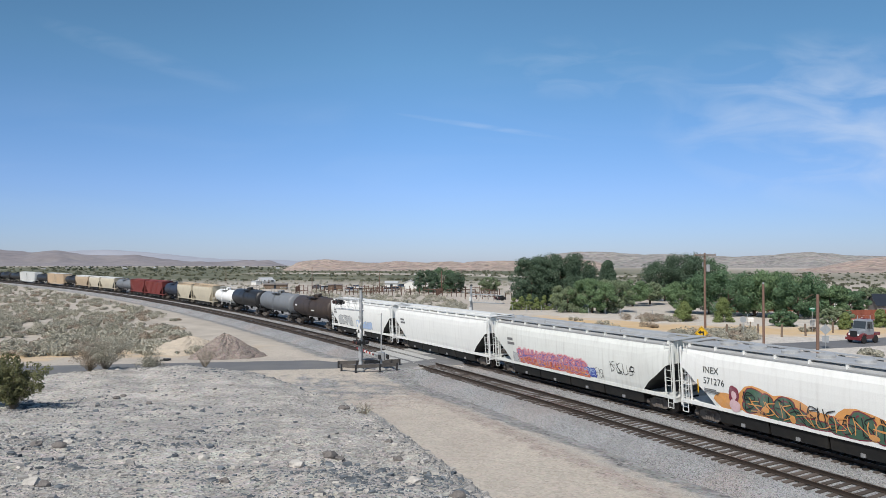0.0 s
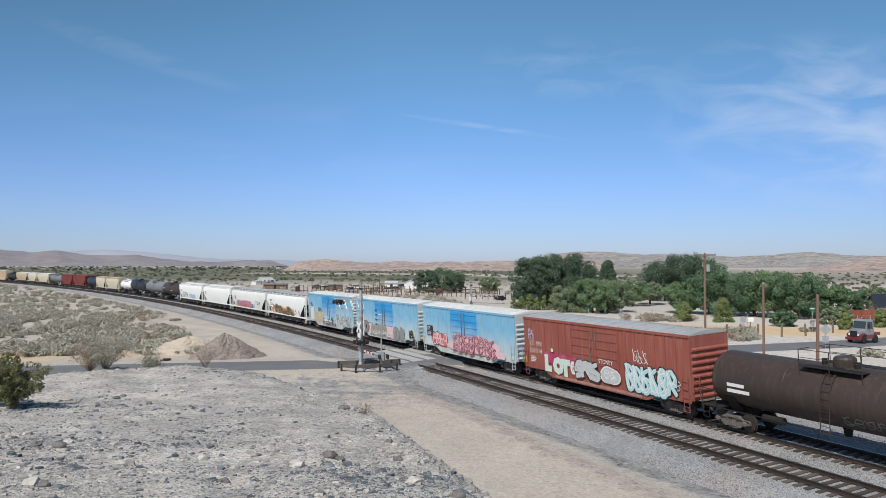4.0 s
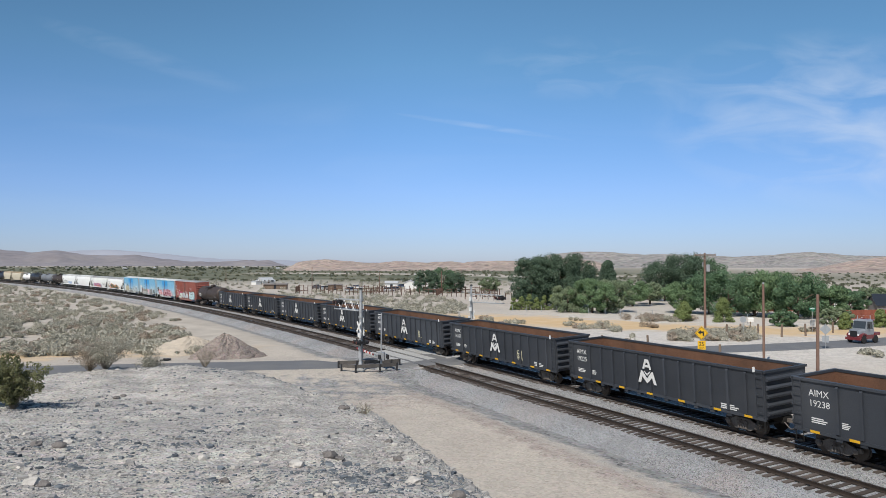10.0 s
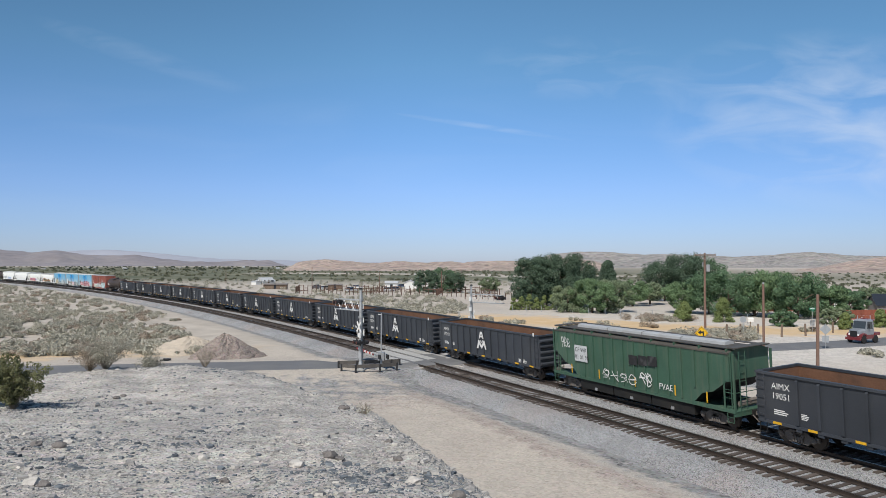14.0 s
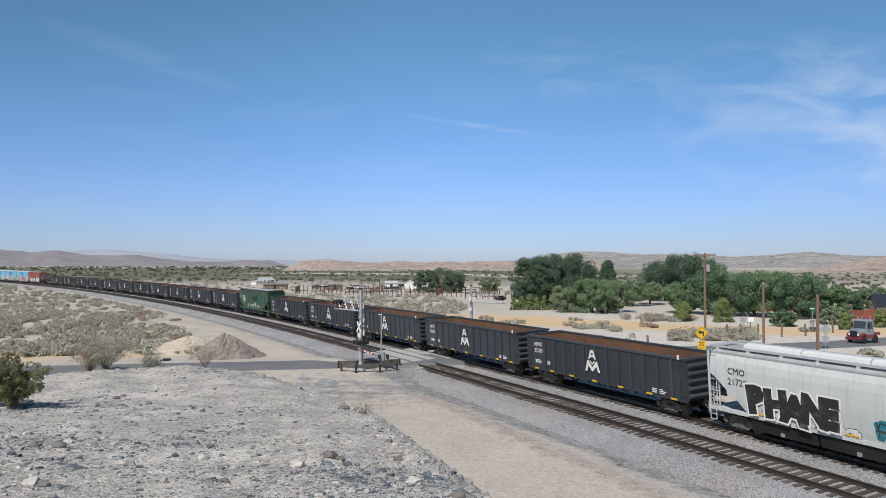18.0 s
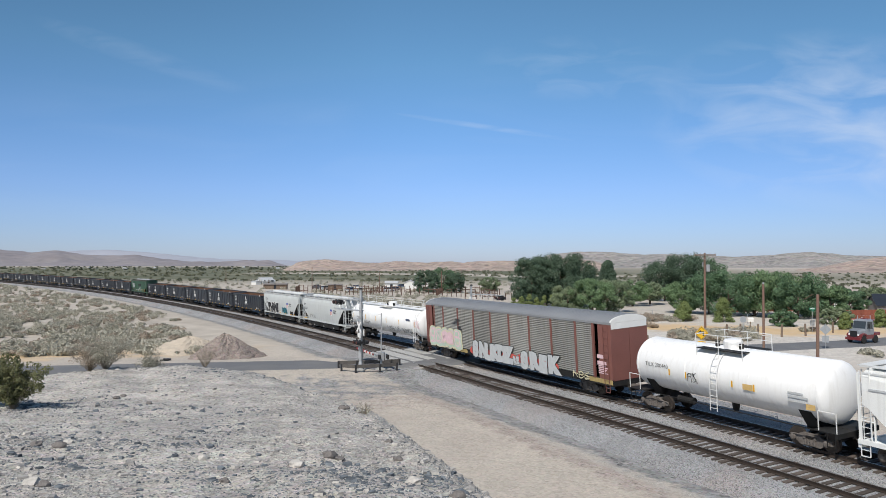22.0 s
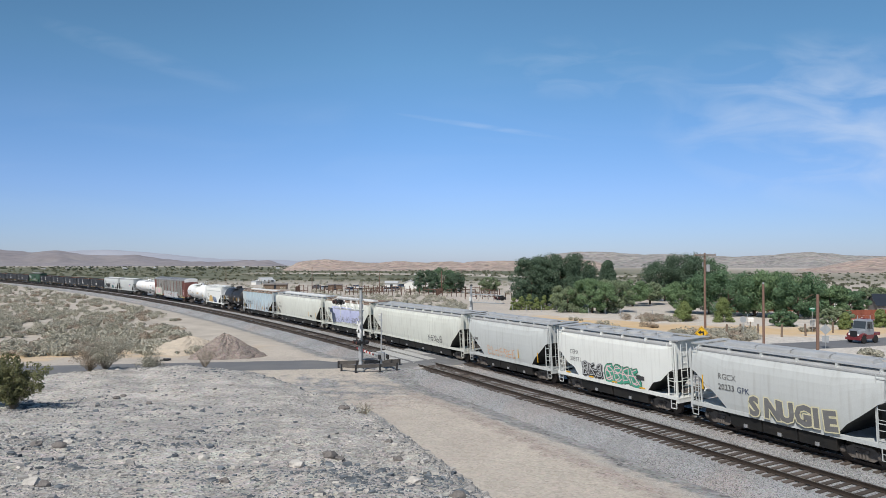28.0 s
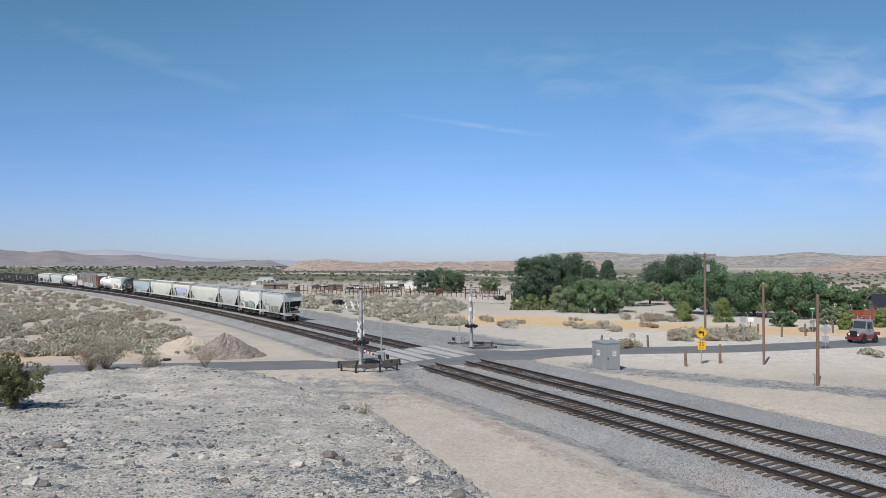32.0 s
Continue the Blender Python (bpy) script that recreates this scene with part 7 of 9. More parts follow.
M_VALLEY = material("dull_olive_scrub", (0.20, 0.21, 0.15), 0.85, 0, 0.25, 0.3, 4, 0.0, leaf=True)
M_VALLEYDARK = material("dark_olive_scrub", (0.12, 0.14, 0.10), 0.85, 0, 0.25, 0.3, 4, 0.0, leaf=True)
for m_ in (M_SAGE, M_SAGEDRY, M_PINE):                         # small thick leaves let little light through
    m_.node_tree.nodes["Mix Shader"].inputs[0].default_value = 0.14
M_TWIG = material("bare_grey_twigs", (0.29, 0.245, 0.195), 0.95, 0, 0.25, 2, 20, 0.2)


def tree(x, y, height, spread, mat_, seed, label, name="tree", low=0.22, lumps=46, per=70, leaf=0.30, shape="round", trunk=0.28, group=""):
    """Tapered trunk with limbs and a crown of many leaves in uneven clumps."""
    rng = np.random.RandomState(seed)
    z0 = float(ground_height(x, y)[0]) - 0.1
    ob = thing(name, label, "tree", group, pose(x, y, z0, 0, 0, rng.uniform(0, 360)))
    g = Geo()
    lean = rng.uniform(-0.04, 0.04, 2)
    pts = [(lean[0] * h * height, lean[1] * h * height, h * height * 0.72) for h in (0, 0.25, 0.5, 0.75, 1)]
    for i in range(4):
        g.tube(pts[i], pts[i + 1], trunk * (1 - i * 0.22), 7, trunk * (1 - (i + 1) * 0.22))
    cen, rad = [], []
    for i in range(lumps):
        h = rng.uniform(low, 0.97)
        if shape == "round":
            w = math.sqrt(max(0.02, 1 - ((h - 0.58) / 0.45) ** 2)) if h > 0.58 else 0.72 + 0.28 * (h - low) / (0.58 - low)
        elif shape == "cone":
            w = max(0.06, (1 - h) / (1 - low)) ** 0.7
        else:
            w = 0.6 + 0.4 * math.sin(3.14 * (h - low) / (1 - low))
        a, q = rng.uniform(0, 6.28), w * spread * math.sqrt(rng.uniform(0.25, 1.0)) * rng.uniform(0.8, 1.08)
        c = (q * math.cos(a), q * math.sin(a), h * height)
        cen.append(c)
        rad.append(rng.uniform(0.19, 0.33) * (1.5 if shape == "cone" else 1.0) * min(spread, height * 0.55))
        if i % 5 == 0 and h < 0.85:
            k = min(3, int(h * 4))
            g.tube(pts[k], tuple(np.array(c) * (0.8, 0.8, 0.92)), trunk * 0.32, 5, trunk * 0.08)
    part("trunk", g, M_BARK, ob)
    part("crown", quads_mesh("crown", leaf_quads(rng, cen, rad, per, leaf)), mat_, ob)
    return ob


def bush_quads(rng, x, y, r, per=26, size=0.15):
    z = float(ground_height(x, y)[0])
    k = rng.randint(4, 8)
    cen = np.stack([x + rng.normal(0, r * 0.45, k), y + rng.normal(0, r * 0.45, k), z + rng.uniform(0.15, 0.55, k) * r], -1)
    return leaf_quads(rng, cen, rng.uniform(0.35, 0.6, k) * r, per, size, 0.75)


def scatter(name, label, mat_, count, seed, place, rlo, rhi, per=22, size=0.15):
    rng = np.random.RandomState(seed)
    out = []
    while len(out) < count:
        q = place(rng)
        if q is not None:
            out.append(bush_quads(rng, q[0], q[1], rng.uniform(rlo, rhi), per, size))
    return tagged(part(name, quads_mesh(name, np.concatenate(out)), mat_, None), label, "shrubs", kind="stuff")


def side_of_track(x, y):
    n, _, s = rail_distance(np.array([x]), np.array([y]))
    return float(n[0])


def road_gap(x, y):
    return float(line_distance(np.array([x]), np.array([y]), ROAD)[0])


def left_field(rng):
    d = math.exp(rng.uniform(math.log(74), math.log(330)))
    x, y = rng.uniform(-0.72, -0.22) * d, d
    n = side_of_track(x, y)
    if n > -11 - (2 if d > 120 else 7) or road_gap(x, y) < 13:
        return None
    if d < 100 and lattice(np.array([x]), np.array([y]), 9)[0] < 0.42:
        return None
    return x, y


def beyond_track(rng):
    d = math.exp(rng.uniform(math.log(112), math.log(215)))
    x, y = rng.uniform(-0.45, 0.03) * d, d
    return (x, y) if side_of_track(x, y) > 16 and x < 12 - 0.1 * (d - 100) else None


def beyond_corral(rng):
    d = math.exp(rng.uniform(math.log(225), math.log(420)))
    x, y = rng.uniform(-0.75, 0.12) * d, d
    return (x, y) if abs(side_of_track(x, y)) > 16 else None


scatter("sagebrush_field", "grey-green sagebrush between the road and the rails", M_SAGE, 760, 1, left_field, 0.55, 1.35, 44, 0.125)
scatter("dry_brush_field", "dry brown brush among the sage", M_SAGEDRY, 210, 2, left_field, 0.5, 1.1, 40, 0.12)
scatter("sagebrush_beyond_track", "grey sagebrush on the sand beyond the rails", M_SAGE, 330, 3, beyond_track, 0.6, 1.4, 44, 0.14)
scatter("sagebrush_beyond_corral", "grey-green scrub on the flat beyond the pens", M_SAGE, 420, 4, beyond_corral, 0.6, 1.4, 26, 0.18)


def valley(rng):
    d = math.exp(rng.uniform(math.log(380), math.log(1500)))
    x = rng.uniform(-0.8, 0.14) * d
    return (x, d) if abs(side_of_track(x, d)) > 20 and not (440 < d < 520) else None


scatter("valley_scrub", "dark green scrub on the valley floor", M_VALLEY, 1300, 5, valley, 0.8, 1.9, 13, 0.42)


def behind_garden(rng):
    d = math.exp(rng.uniform(math.log(190), math.log(760)))
    return rng.uniform(0.10, 0.76) * d, d


scatter("scrub_behind_garden", "grey-green scrub and low trees behind the houses", M_VALLEY, 520, 8, behind_garden, 0.8, 1.9, 15, 0.36)
scatter("slope_scrub", "dark scrub dotted over the flat behind the houses", M_VALLEYDARK, 170, 9, behind_garden, 0.7, 1.6, 16, 0.34)


def far_trees(rng):
    d = rng.uniform(1000, 2600)
    return rng.uniform(-0.68, -0.2) * d, d


scatter("distant_tree_line", "dark line of distant trees and scrub across the valley", M_VALLEYDARK, 240, 6, far_trees, 1.8, 4.0, 14, 1.1)

# trees round the houses
TREES = [
    # bearing, distance, height, half width, material, shape, low, label
    (122, 158, 12.2, 4.6, M_PINE, "dome", 0.14), (143, 160, 12.8, 5.0, M_PINE, "dome", 0.14), (164, 157, 13.2, 5.2, M_PINE, "dome", 0.14), (190, 160, 11.5, 4.2, M_PINE, "dome", 0.14),
    (228, 172, 11.6, 2.6, M_PINE, "cone", 0.15),
    (173, 140, 6.0, 3.6, M_LEAFGREY, "round", 0.08), (206, 138, 7.2, 4.4, M_LEAF, "round", 0.08), (236, 142, 7.0, 4.2, M_LEAFGREY, "round", 0.08),
    (262, 162, 6.4, 3.6, M_LEAF, "round", 0.25), (286, 168, 5.6, 3.6, M_LEAFGREY, "round", 0.3),
    (306, 182, 11.6, 5.6, M_PINE, "round", 0.18), (334, 180, 13.0, 6.2, M_PINE, "round", 0.18), (362, 182, 12.2, 5.4, M_LEAFDARK, "round", 0.18),
    (332, 140, 6.8, 4.0, M_LEAF, "round", 0.12), (368, 138, 9.0, 4.8, M_LEAFDARK, "round", 0.12), (394, 132, 9.2, 4.8, M_LEAFDARK, "round", 0.12),
    (430, 132, 8.2, 4.4, M_LEAF, "round", 0.16), (460, 130, 9.2, 5.0, M_LEAF, "round", 0.16), (490, 126, 8.8, 4.8, M_LEAFDARK, "round", 0.1), (516, 130, 6.6, 3.6, M_LEAF, "round", 0.1),
    (470, 112, 2.6, 2.2, M_LEAFDARK, "round", 0.04), (540, 114, 3.0, 2.6, M_LEAFGREY, "round", 0.04),
    (534, 128, 6.4, 3.2, M_LEAF, "round", 0.1), (562, 142, 5.2, 3.4, M_LEAFDARK, "round", 0.1), (596, 150, 5.2, 4.6, M_LEAFGREY, "round", 0.1), (640, 165, 5.4, 4.6, M_LEAFGREY, "round", 0.1),
    (-24, 236, 8.2, 4.2, M_PINE, "round", 0.1), (0, 240, 9.0, 5.2, M_LEAFDARK, "round", 0.1), (16, 236, 7.2, 3.6, M_PINE, "round", 0.1), (64, 250, 5.6, 4.0, M_LEAFGREY, "round", 0.1),
]
TREE_WORDS = {M_PINE: "dense dark green pine with a heavy rounded crown", M_LEAF: "mid-green broadleaf tree with foliage down to the ground", M_LEAFGREY: "grey-green feathery desert tree with low foliage", M_LEAFDARK: "deep green leafy shade tree beside the houses"}
for k, (b, d, h, w, m_, sh, low) in enumerate(TREES):
    h *= 0.88
    tree(b / 1000 * d, d, h, w, m_, 100 + k, TREE_WORDS[m_] if sh != "round" or m_ is not M_PINE else "dark green shade tree with a broad rounded crown", "pine_tree" if m_ is M_PINE and sh == "dome" else "tree", low, (104 if m_ is M_PINE else 74) if h > 8 else 58, 165, 0.165, sh, group="trees round the houses")
for k in range(7):
    b = 98 + 10.5 * k
    tree(b / 1000 * 150, 150, 2.6 + 0.3 * (k % 3), 0.95, M_CYPRESS, 200 + k, "small yellow-green conifer in a row", "hedge_conifer", 0.06, 26, 110, 0.12, "cone", 0.09, "row of small conifers")
for k, (b, d, h, w) in enumerate(((333, 122, 3.3, 1.6), (387, 120, 3.9, 1.6), (556, 104, 2.4, 1.1), (604, 108, 2.6, 1.2))):
    tree(b / 1000 * d, d, h, w, M_CYPRESS, 220 + k, "round yellow-green garden conifer", "garden_conifer", 0.06, 40, 150, 0.11, "cone", 0.1, "garden conifers")


def shrub(x, y, r, mat_, seed, label, group="shrubs on the sand"):
    rng = np.random.RandomState(seed)
    q = bush_quads(rng, x, y, r, 130, 0.095)
    z = float(ground_height(x, y)[0])
    q = q - np.array([x, y, z])
    me = quads_mesh("shrub", q)
    ob = part("shrub", me, mat_, None, "", (x, y, z - 0.03))
    return tagged(ob, label, "shrub", group)


_sr = np.random.RandomState(44)
for k in range(30):                                              # thicket beyond the road
    b, d = _sr.uniform(318, 428) / 1000, _sr.uniform(86, 97)
    shrub(b * d, d, _sr.uniform(0.9, 1.5), M_SAGE if k % 4 else M_SAGEDRY, 300 + k, "grey rounded desert shrub beside the road", "roadside thicket")
for k in range(16):                                              # in front of the garden
    b, d = _sr.uniform(250, 345) / 1000, _sr.uniform(120, 128)
    shrub(b * d, d, _sr.uniform(1.0, 1.6), M_SAGEDRY if k % 3 else M_SAGE, 340 + k, "dry brown-grey shrub before the trees", "dry hedge")
for k, (b, d, r, dry) in enumerate(((192, 104, 1.2, 0), (180, 106, 0.9, 1), (205, 105, 1.1, 0), (232, 102, 1.3, 0), (240, 100, 1.0, 0), (222, 106, 1.0, 1), (218, 110, 1.2, 0), (280, 110, 1.3, 1), (290, 108, 0.9, 1),
                                    (216, 82, 0.9, 1), (222, 83, 0.8, 1), (244, 80, 1.1, 1), (252, 79, 1.2, 1), (262, 80, 1.0, 0), (184, 120, 0.9, 0), (100, 115, 1.0, 0), (92, 113, 1.1, 0), (80, 110, 0.9, 1), (108, 117, 0.7, 1),
                                    (262, 92, 0.6, 0), (600, 72, 0.9, 0), (588, 74, 0.8, 0), (500, 100, 0.8, 0), (512, 101, 0.9, 1), (172, 112, 1.0, 0), (88, 107, 1.2, 0), (66, 118, 1.0, 0), (58, 122, 1.2, 1))):
    shrub(b / 1000 * d, d, r, M_SAGEDRY if dry else M_SAGE, 400 + k, "low dead brown brush on the sand" if dry else "grey-green desert shrub on the sand", "shrubs on the sand")


def creosote(x, y, height, seed, leafy, label, mat_=None, stems=34, wide=0.75, leaf=0.020):
    """Open bush of thin stems that fan out from the ground, with few small leaves."""
    rng = np.random.RandomState(seed)
    z = float(ground_height(x, y)[0])
    ob = thing("creosote_bush", label, "bush", "bushes on the mound", pose(x, y, z - 0.03))
    g, tips = Geo(), []
    for i in range(stems):
        a, t = rng.uniform(0, 6.28), rng.uniform(0.1, wide)
        p = Vector((0, 0, 0))
        d = Vector((math.cos(a) * t, math.sin(a) * t, 1)).normalized()
        L = height * rng.uniform(0.6, 1.05)
        for k in range(4):
            q = p + d * L / 4
            g.tube(p, q, 0.0062 - 0.0012 * k, 3)
            tips.append(tuple(q))
            if k > 0:
                e = (d + Vector(rng.normal(0, 0.5, 3))).normalized()
                g.tube(q, q + e * L * 0.22, 0.003, 3)
                tips.append(tuple(q + e * L * 0.22))
            p, d = q, (d + Vector(rng.normal(0, 0.16, 3))).normalized()
    part("stem", g, M_TWIG, ob, "thin bare grey stems")
    tips = [q for q in tips if q[2] > height * 0.22]
    if leafy:
        part("foliage", quads_mesh("foliage", leaf_quads(rng, tips, np.full(len(tips), 0.075), leafy, leaf)), mat_ or M_CREOSOTE, ob)
    return ob


creosote(-6.45, 10.9, 0.70, 1, 42, "olive-green creosote bush on the gravel mound")
creosote(-6.85, 11.15, 0.62, 2, 40, "olive-green creosote bush on the gravel mound")
creosote(-7.3, 15.7, 0.72, 3, 20, "dry grey twiggy bush on the mound's crest", M_SAGE, 40, 1.0, 0.014)
creosote(-7.75, 15.9, 0.68, 4, 20, "dry grey twiggy bush on the mound's crest", M_SAGEDRY, 40, 1.0, 0.014)
creosote(-5.55, 16.9, 0.56, 5, 2, "nearly bare small bush on the mound's crest", M_SAGEDRY, 26, 0.8, 0.012)
creosote(-1.15, 10.6, 0.20, 6, 2, "pale dry tuft at the mound's edge", M_SAGE, 22, 0.9, 0.010)
creosote(-7.0, 17.3, 0.34, 7, 14, "pale dusty little bush on the mound's crest", M_SAGE, 34, 1.2, 0.016)

# ---- stones on the mound ----
M_ROCK = material("mound_stone", (0.35, 0.337, 0.318), 0.92, 0, 0.3, 3, 25, 0.5, leaf=True)
M_SLATE = material("blue_grey_stone", (0.13, 0.148, 0.165), 0.9, 0, 0.3, 3, 25, 0.5, leaf=True)
M_ROCKDARK = material("dark_stone", (0.17, 0.155, 0.145), 0.9, 0, 0.3, 6, 40, 0.5)


def build_stones():
    rng = np.random.RandomState(12)
    ang = np.arange(5) * 1.2566
    low = np.stack([np.cos(ang), np.sin(ang), np.full(5, -0.25)], -1)
    high = np.stack([0.68 * np.cos(ang + 0.25), 0.68 * np.sin(ang + 0.25), np.full(5, 0.42)], -1)
    n = 150000
    d = np.exp(rng.uniform(math.log(3.6), math.log(21), n))
    b = rng.uniform(-0.74, 0.26, n)
    x, y = b * d, d
    ok = poly_outside(x, y, MOUND) < 3.2
    x, y = x[ok], y[ok]
    clump = 0.6 * lattice(x, y, 2.3) + 0.4 * lattice(x, y, 0.7)
    keep = rng.uniform(0, 1, len(x)) < 0.14 + 1.5 * np.clip(clump - 0.3, 0, 1)
    x, y = x[keep], y[keep]
    r = np.minimum(0.0062 * np.exp(rng.exponential(0.40, len(x))), 0.05)
    z = np.concatenate([ground_height(x[i:i + 4000], y[i:i + 4000]) for i in range(0, len(x), 4000)])
    a = rng.uniform(0, 6.28, len(x))
    c, s = np.cos(a)[:, None], np.sin(a)[:, None]
    flat = rng.uniform(0.55, 1.25, (len(x), 1))

    def placed(ring):
        q = ring[None] * rng.uniform(0.7, 1.3, (len(x), 5, 1)) * r[:, None, None]
        return np.stack([q[..., 0] * c * 1.25 - q[..., 1] * s, q[..., 0] * s * 1.25 + q[..., 1] * c, q[..., 2] * flat], -1) + np.stack([x, y, z], -1)[:, None]

    lo, hi = placed(low), placed(high)
    quads = [np.stack([lo[:, k], lo[:, (k + 1) % 5], hi[:, (k + 1) % 5], hi[:, k]], 1) for k in range(5)]
    quads += [np.stack([hi[:, 0], hi[:, 1], hi[:, 2], hi[:, 3]], 1), np.stack([hi[:, 0], hi[:, 3], hi[:, 4], hi[:, 4]], 1)]
    q = np.stack(quads, 1).reshape(-1, 4, 3)
    dark = np.repeat(((lattice(x + 40, y, 2.6) > 0.48) & (rng.uniform(0, 1, len(x)) < 0.6)) | (rng.uniform(0, 1, len(x)) < 0.07), 7)
    tagged(part("mound_stones", quads_mesh("mound_stones", q[~dark]), M_ROCK, None), "pale grey and tan broken stones on the mound", "stones", kind="stuff")
    tagged(part("slate_stones", quads_mesh("slate_stones", q[dark]), M_SLATE, None), "blue-grey broken stones strewn on the mound", "stones", kind="stuff")


build_stones()


def rock(x, y, r, mat_, seed, label, sink=0.25, tall=0.7):
    rng = np.random.RandomState(seed)
    bm = bmesh.new()
    bmesh.ops.create_icosphere(bm, subdivisions=2, radius=r)
    for v in bm.verts:
        k = 1 + 0.55 * (noise.noise(Vector(v.co) * (1.3 / r) + Vector((seed, 0, 0)))) + rng.uniform(-0.06, 0.06)
        v.co = Vector((v.co.x * k * 1.2, v.co.y * k, v.co.z * k * tall))
    me = bpy.data.meshes.new("rock")
    bm.to_mesh(me)
    bm.free()
    z = float(ground_height(x, y)[0])
    return tagged(part("rock", me, mat_, None, "", (x, y, z + r * tall * (1 - 2 * sink))), label, "rock", "larger rocks on the mound")


for k, (b, dep, r, dk) in enumerate(((-138, 196, 0.10, 1), (-133, 199, 0.07, 1), (-201, 278, 0.09, 0), (-155, 266, 0.10, 1), (-142, 270, 0.06, 1), (-565, 302, 0.10, 0), (-548, 305, 0.07, 1), (-528, 252, 0.11, 1), (-560, 250, 0.08, 1),
                                     (-516, 246, 0.07, 0), (-405, 190, 0.07, 1), (-450, 185, 0.08, 1), (-440, 182, 0.07, 1), (-360, 174, 0.06, 0), (-395, 172, 0.07, 0), (-62, 270, 0.07, 1), (-40, 300, 0.09, 0), (-75, 245, 0.06, 1), (-330, 268, 0.07, 0), (-300, 300, 0.06, 1), (20, 318, 0.08, 1))):
    d = 1.4 / (dep / 1000)
    for _ in range(4):
        d = (EYE - float(ground_height(b / 1000 * d, d)[0])) / (dep / 1000)
        d = min(max(d, 4.0), 18.0)
    rock(b / 1000 * d, d, r * 0.62, M_ROCKDARK if dk else M_ROCK, 500 + k, "dark angular rock on the gravel" if dk else "pale angular rock on the gravel")


def gravel_pile(x, y, r, h, m, label):
    rng = np.random.RandomState(5)
    g = Geo()
    n, rings = 40, []
    for i in range(14):
        t = i / 13
        ring = []
        for j in range(n):
            a = 6.2832 * j / n
            rr = r * (1 - t) * (1 + 0.10 * math.sin(3 * a + 1) + 0.05 * math.sin(7 * a)) + rng.uniform(-0.08, 0.08)
            ring.append((rr * math.cos(a) * 1.15, rr * math.sin(a), h * (1 - (1 - t) ** 1.15) * (1 if i else 0) - 0.1 + rng.uniform(-0.06, 0.06)))
        rings.append(ring)
    g.loft(rings)
    z = float(ground_height(x, y)[0])
    tagged(part("spoil_mound", g, m, None, "", (x, y, z)), label, "gravel pile")


gravel_pile(-22.6, 75.0, 3.5, 2.6, material("dark_gravel_heap", (0.20, 0.165, 0.145), 0.95, 0, 0.3, 1.2, 9, 1.0, second=((0.14, 0.12, 0.11), 0.7), cells=(9.0, 0.8)), "heap of dark grey-brown gravel beside the road")
gravel_pile(-28.2, 80.5, 4.6, 1.7, material("pale_sand_heap", (0.50, 0.43, 0.345), 0.95, 0, 0.2, 1.2, 9, 0.8, second=((0.42, 0.355, 0.28), 0.6)), "low heap of pale sand beside the gravel")

# ---- the road crossing ----
M_ALU = material("weathered_aluminium", (0.47, 0.485, 0.50), 0.5, 0.4, 0.1, 1.5, 20, 0.1)
M_SIGNBLACK = material("black_signal_housing", (0.018, 0.018, 0.02), 0.55, 0, 0.2, 4, 30, 0.05)
M_REDGLASS = material("red_signal_lens", (0.07, 0.008, 0.008), 0.2, 0, 0.1, 4, 30, 0.0, coat=0.5)
M_POLE = material("brown_wooden_pole", (0.20, 0.125, 0.095), 0.9, 0, 0.25, 1.2, 18, 0.4)
M_POSTWOOD = material("grey_brown_post", (0.19, 0.14, 0.105), 0.95, 0, 0.3, 2, 20, 0.4)
M_SIGNYELLOW = material("yellow_sign_sheet", (0.80, 0.47, 0.02), 0.45, 0, 0.06, 2, 20, 0.0)
M_SIGNBACK = material("bare_sign_back", (0.40, 0.42, 0.44), 0.45, 0.4, 0.08, 2, 20, 0.0)
M_SIGNGREEN = material("green_sign_sheet", (0.02, 0.24, 0.14), 0.5, 0, 0.08, 2, 20, 0.0)
M_CABINET = material("dull_aluminium_cabinet", (0.40, 0.415, 0.435), 0.45, 0.45, 0.1, 0.8, 20, 0.08, streak=((0.22, 0.21, 0.2), 0.4))


def floor_at(x, y):
    return float(ground_height(x, y)[0])


def lamp_pair(parent, m, name="flasher"):
    """Two round red lamps with black backgrounds and hoods on a crossbar, facing the local -y."""
    fl = part(name, Geo().box(-0.42, 0.42, -0.03, 0.03, -0.03, 0.03), M_SIGNBLACK, parent, "pair of red flashing lamps with black backgrounds", m)
    for x in (-0.38, 0.38):
        part("background", Geo().spin([(-0.02, 0.27), (0.01, 0.27)], "y", 18, (x, -0.08, 0)), M_SIGNBLACK, fl)
        part("hood", Geo().spin([(-0.30, 0.165), (-0.02, 0.17)], "y", 14, (x, -0.10, 0)).box(x - 0.09, x + 0.09, 0.0, 0.16, -0.1, 0.1), M_SIGNBLACK, fl)
        part("lens", Geo().spin([(-0.012, 0.15), (0.0, 0.15)], "y", 14, (x, -0.42, 0)), M_REDGLASS, fl)
    return fl


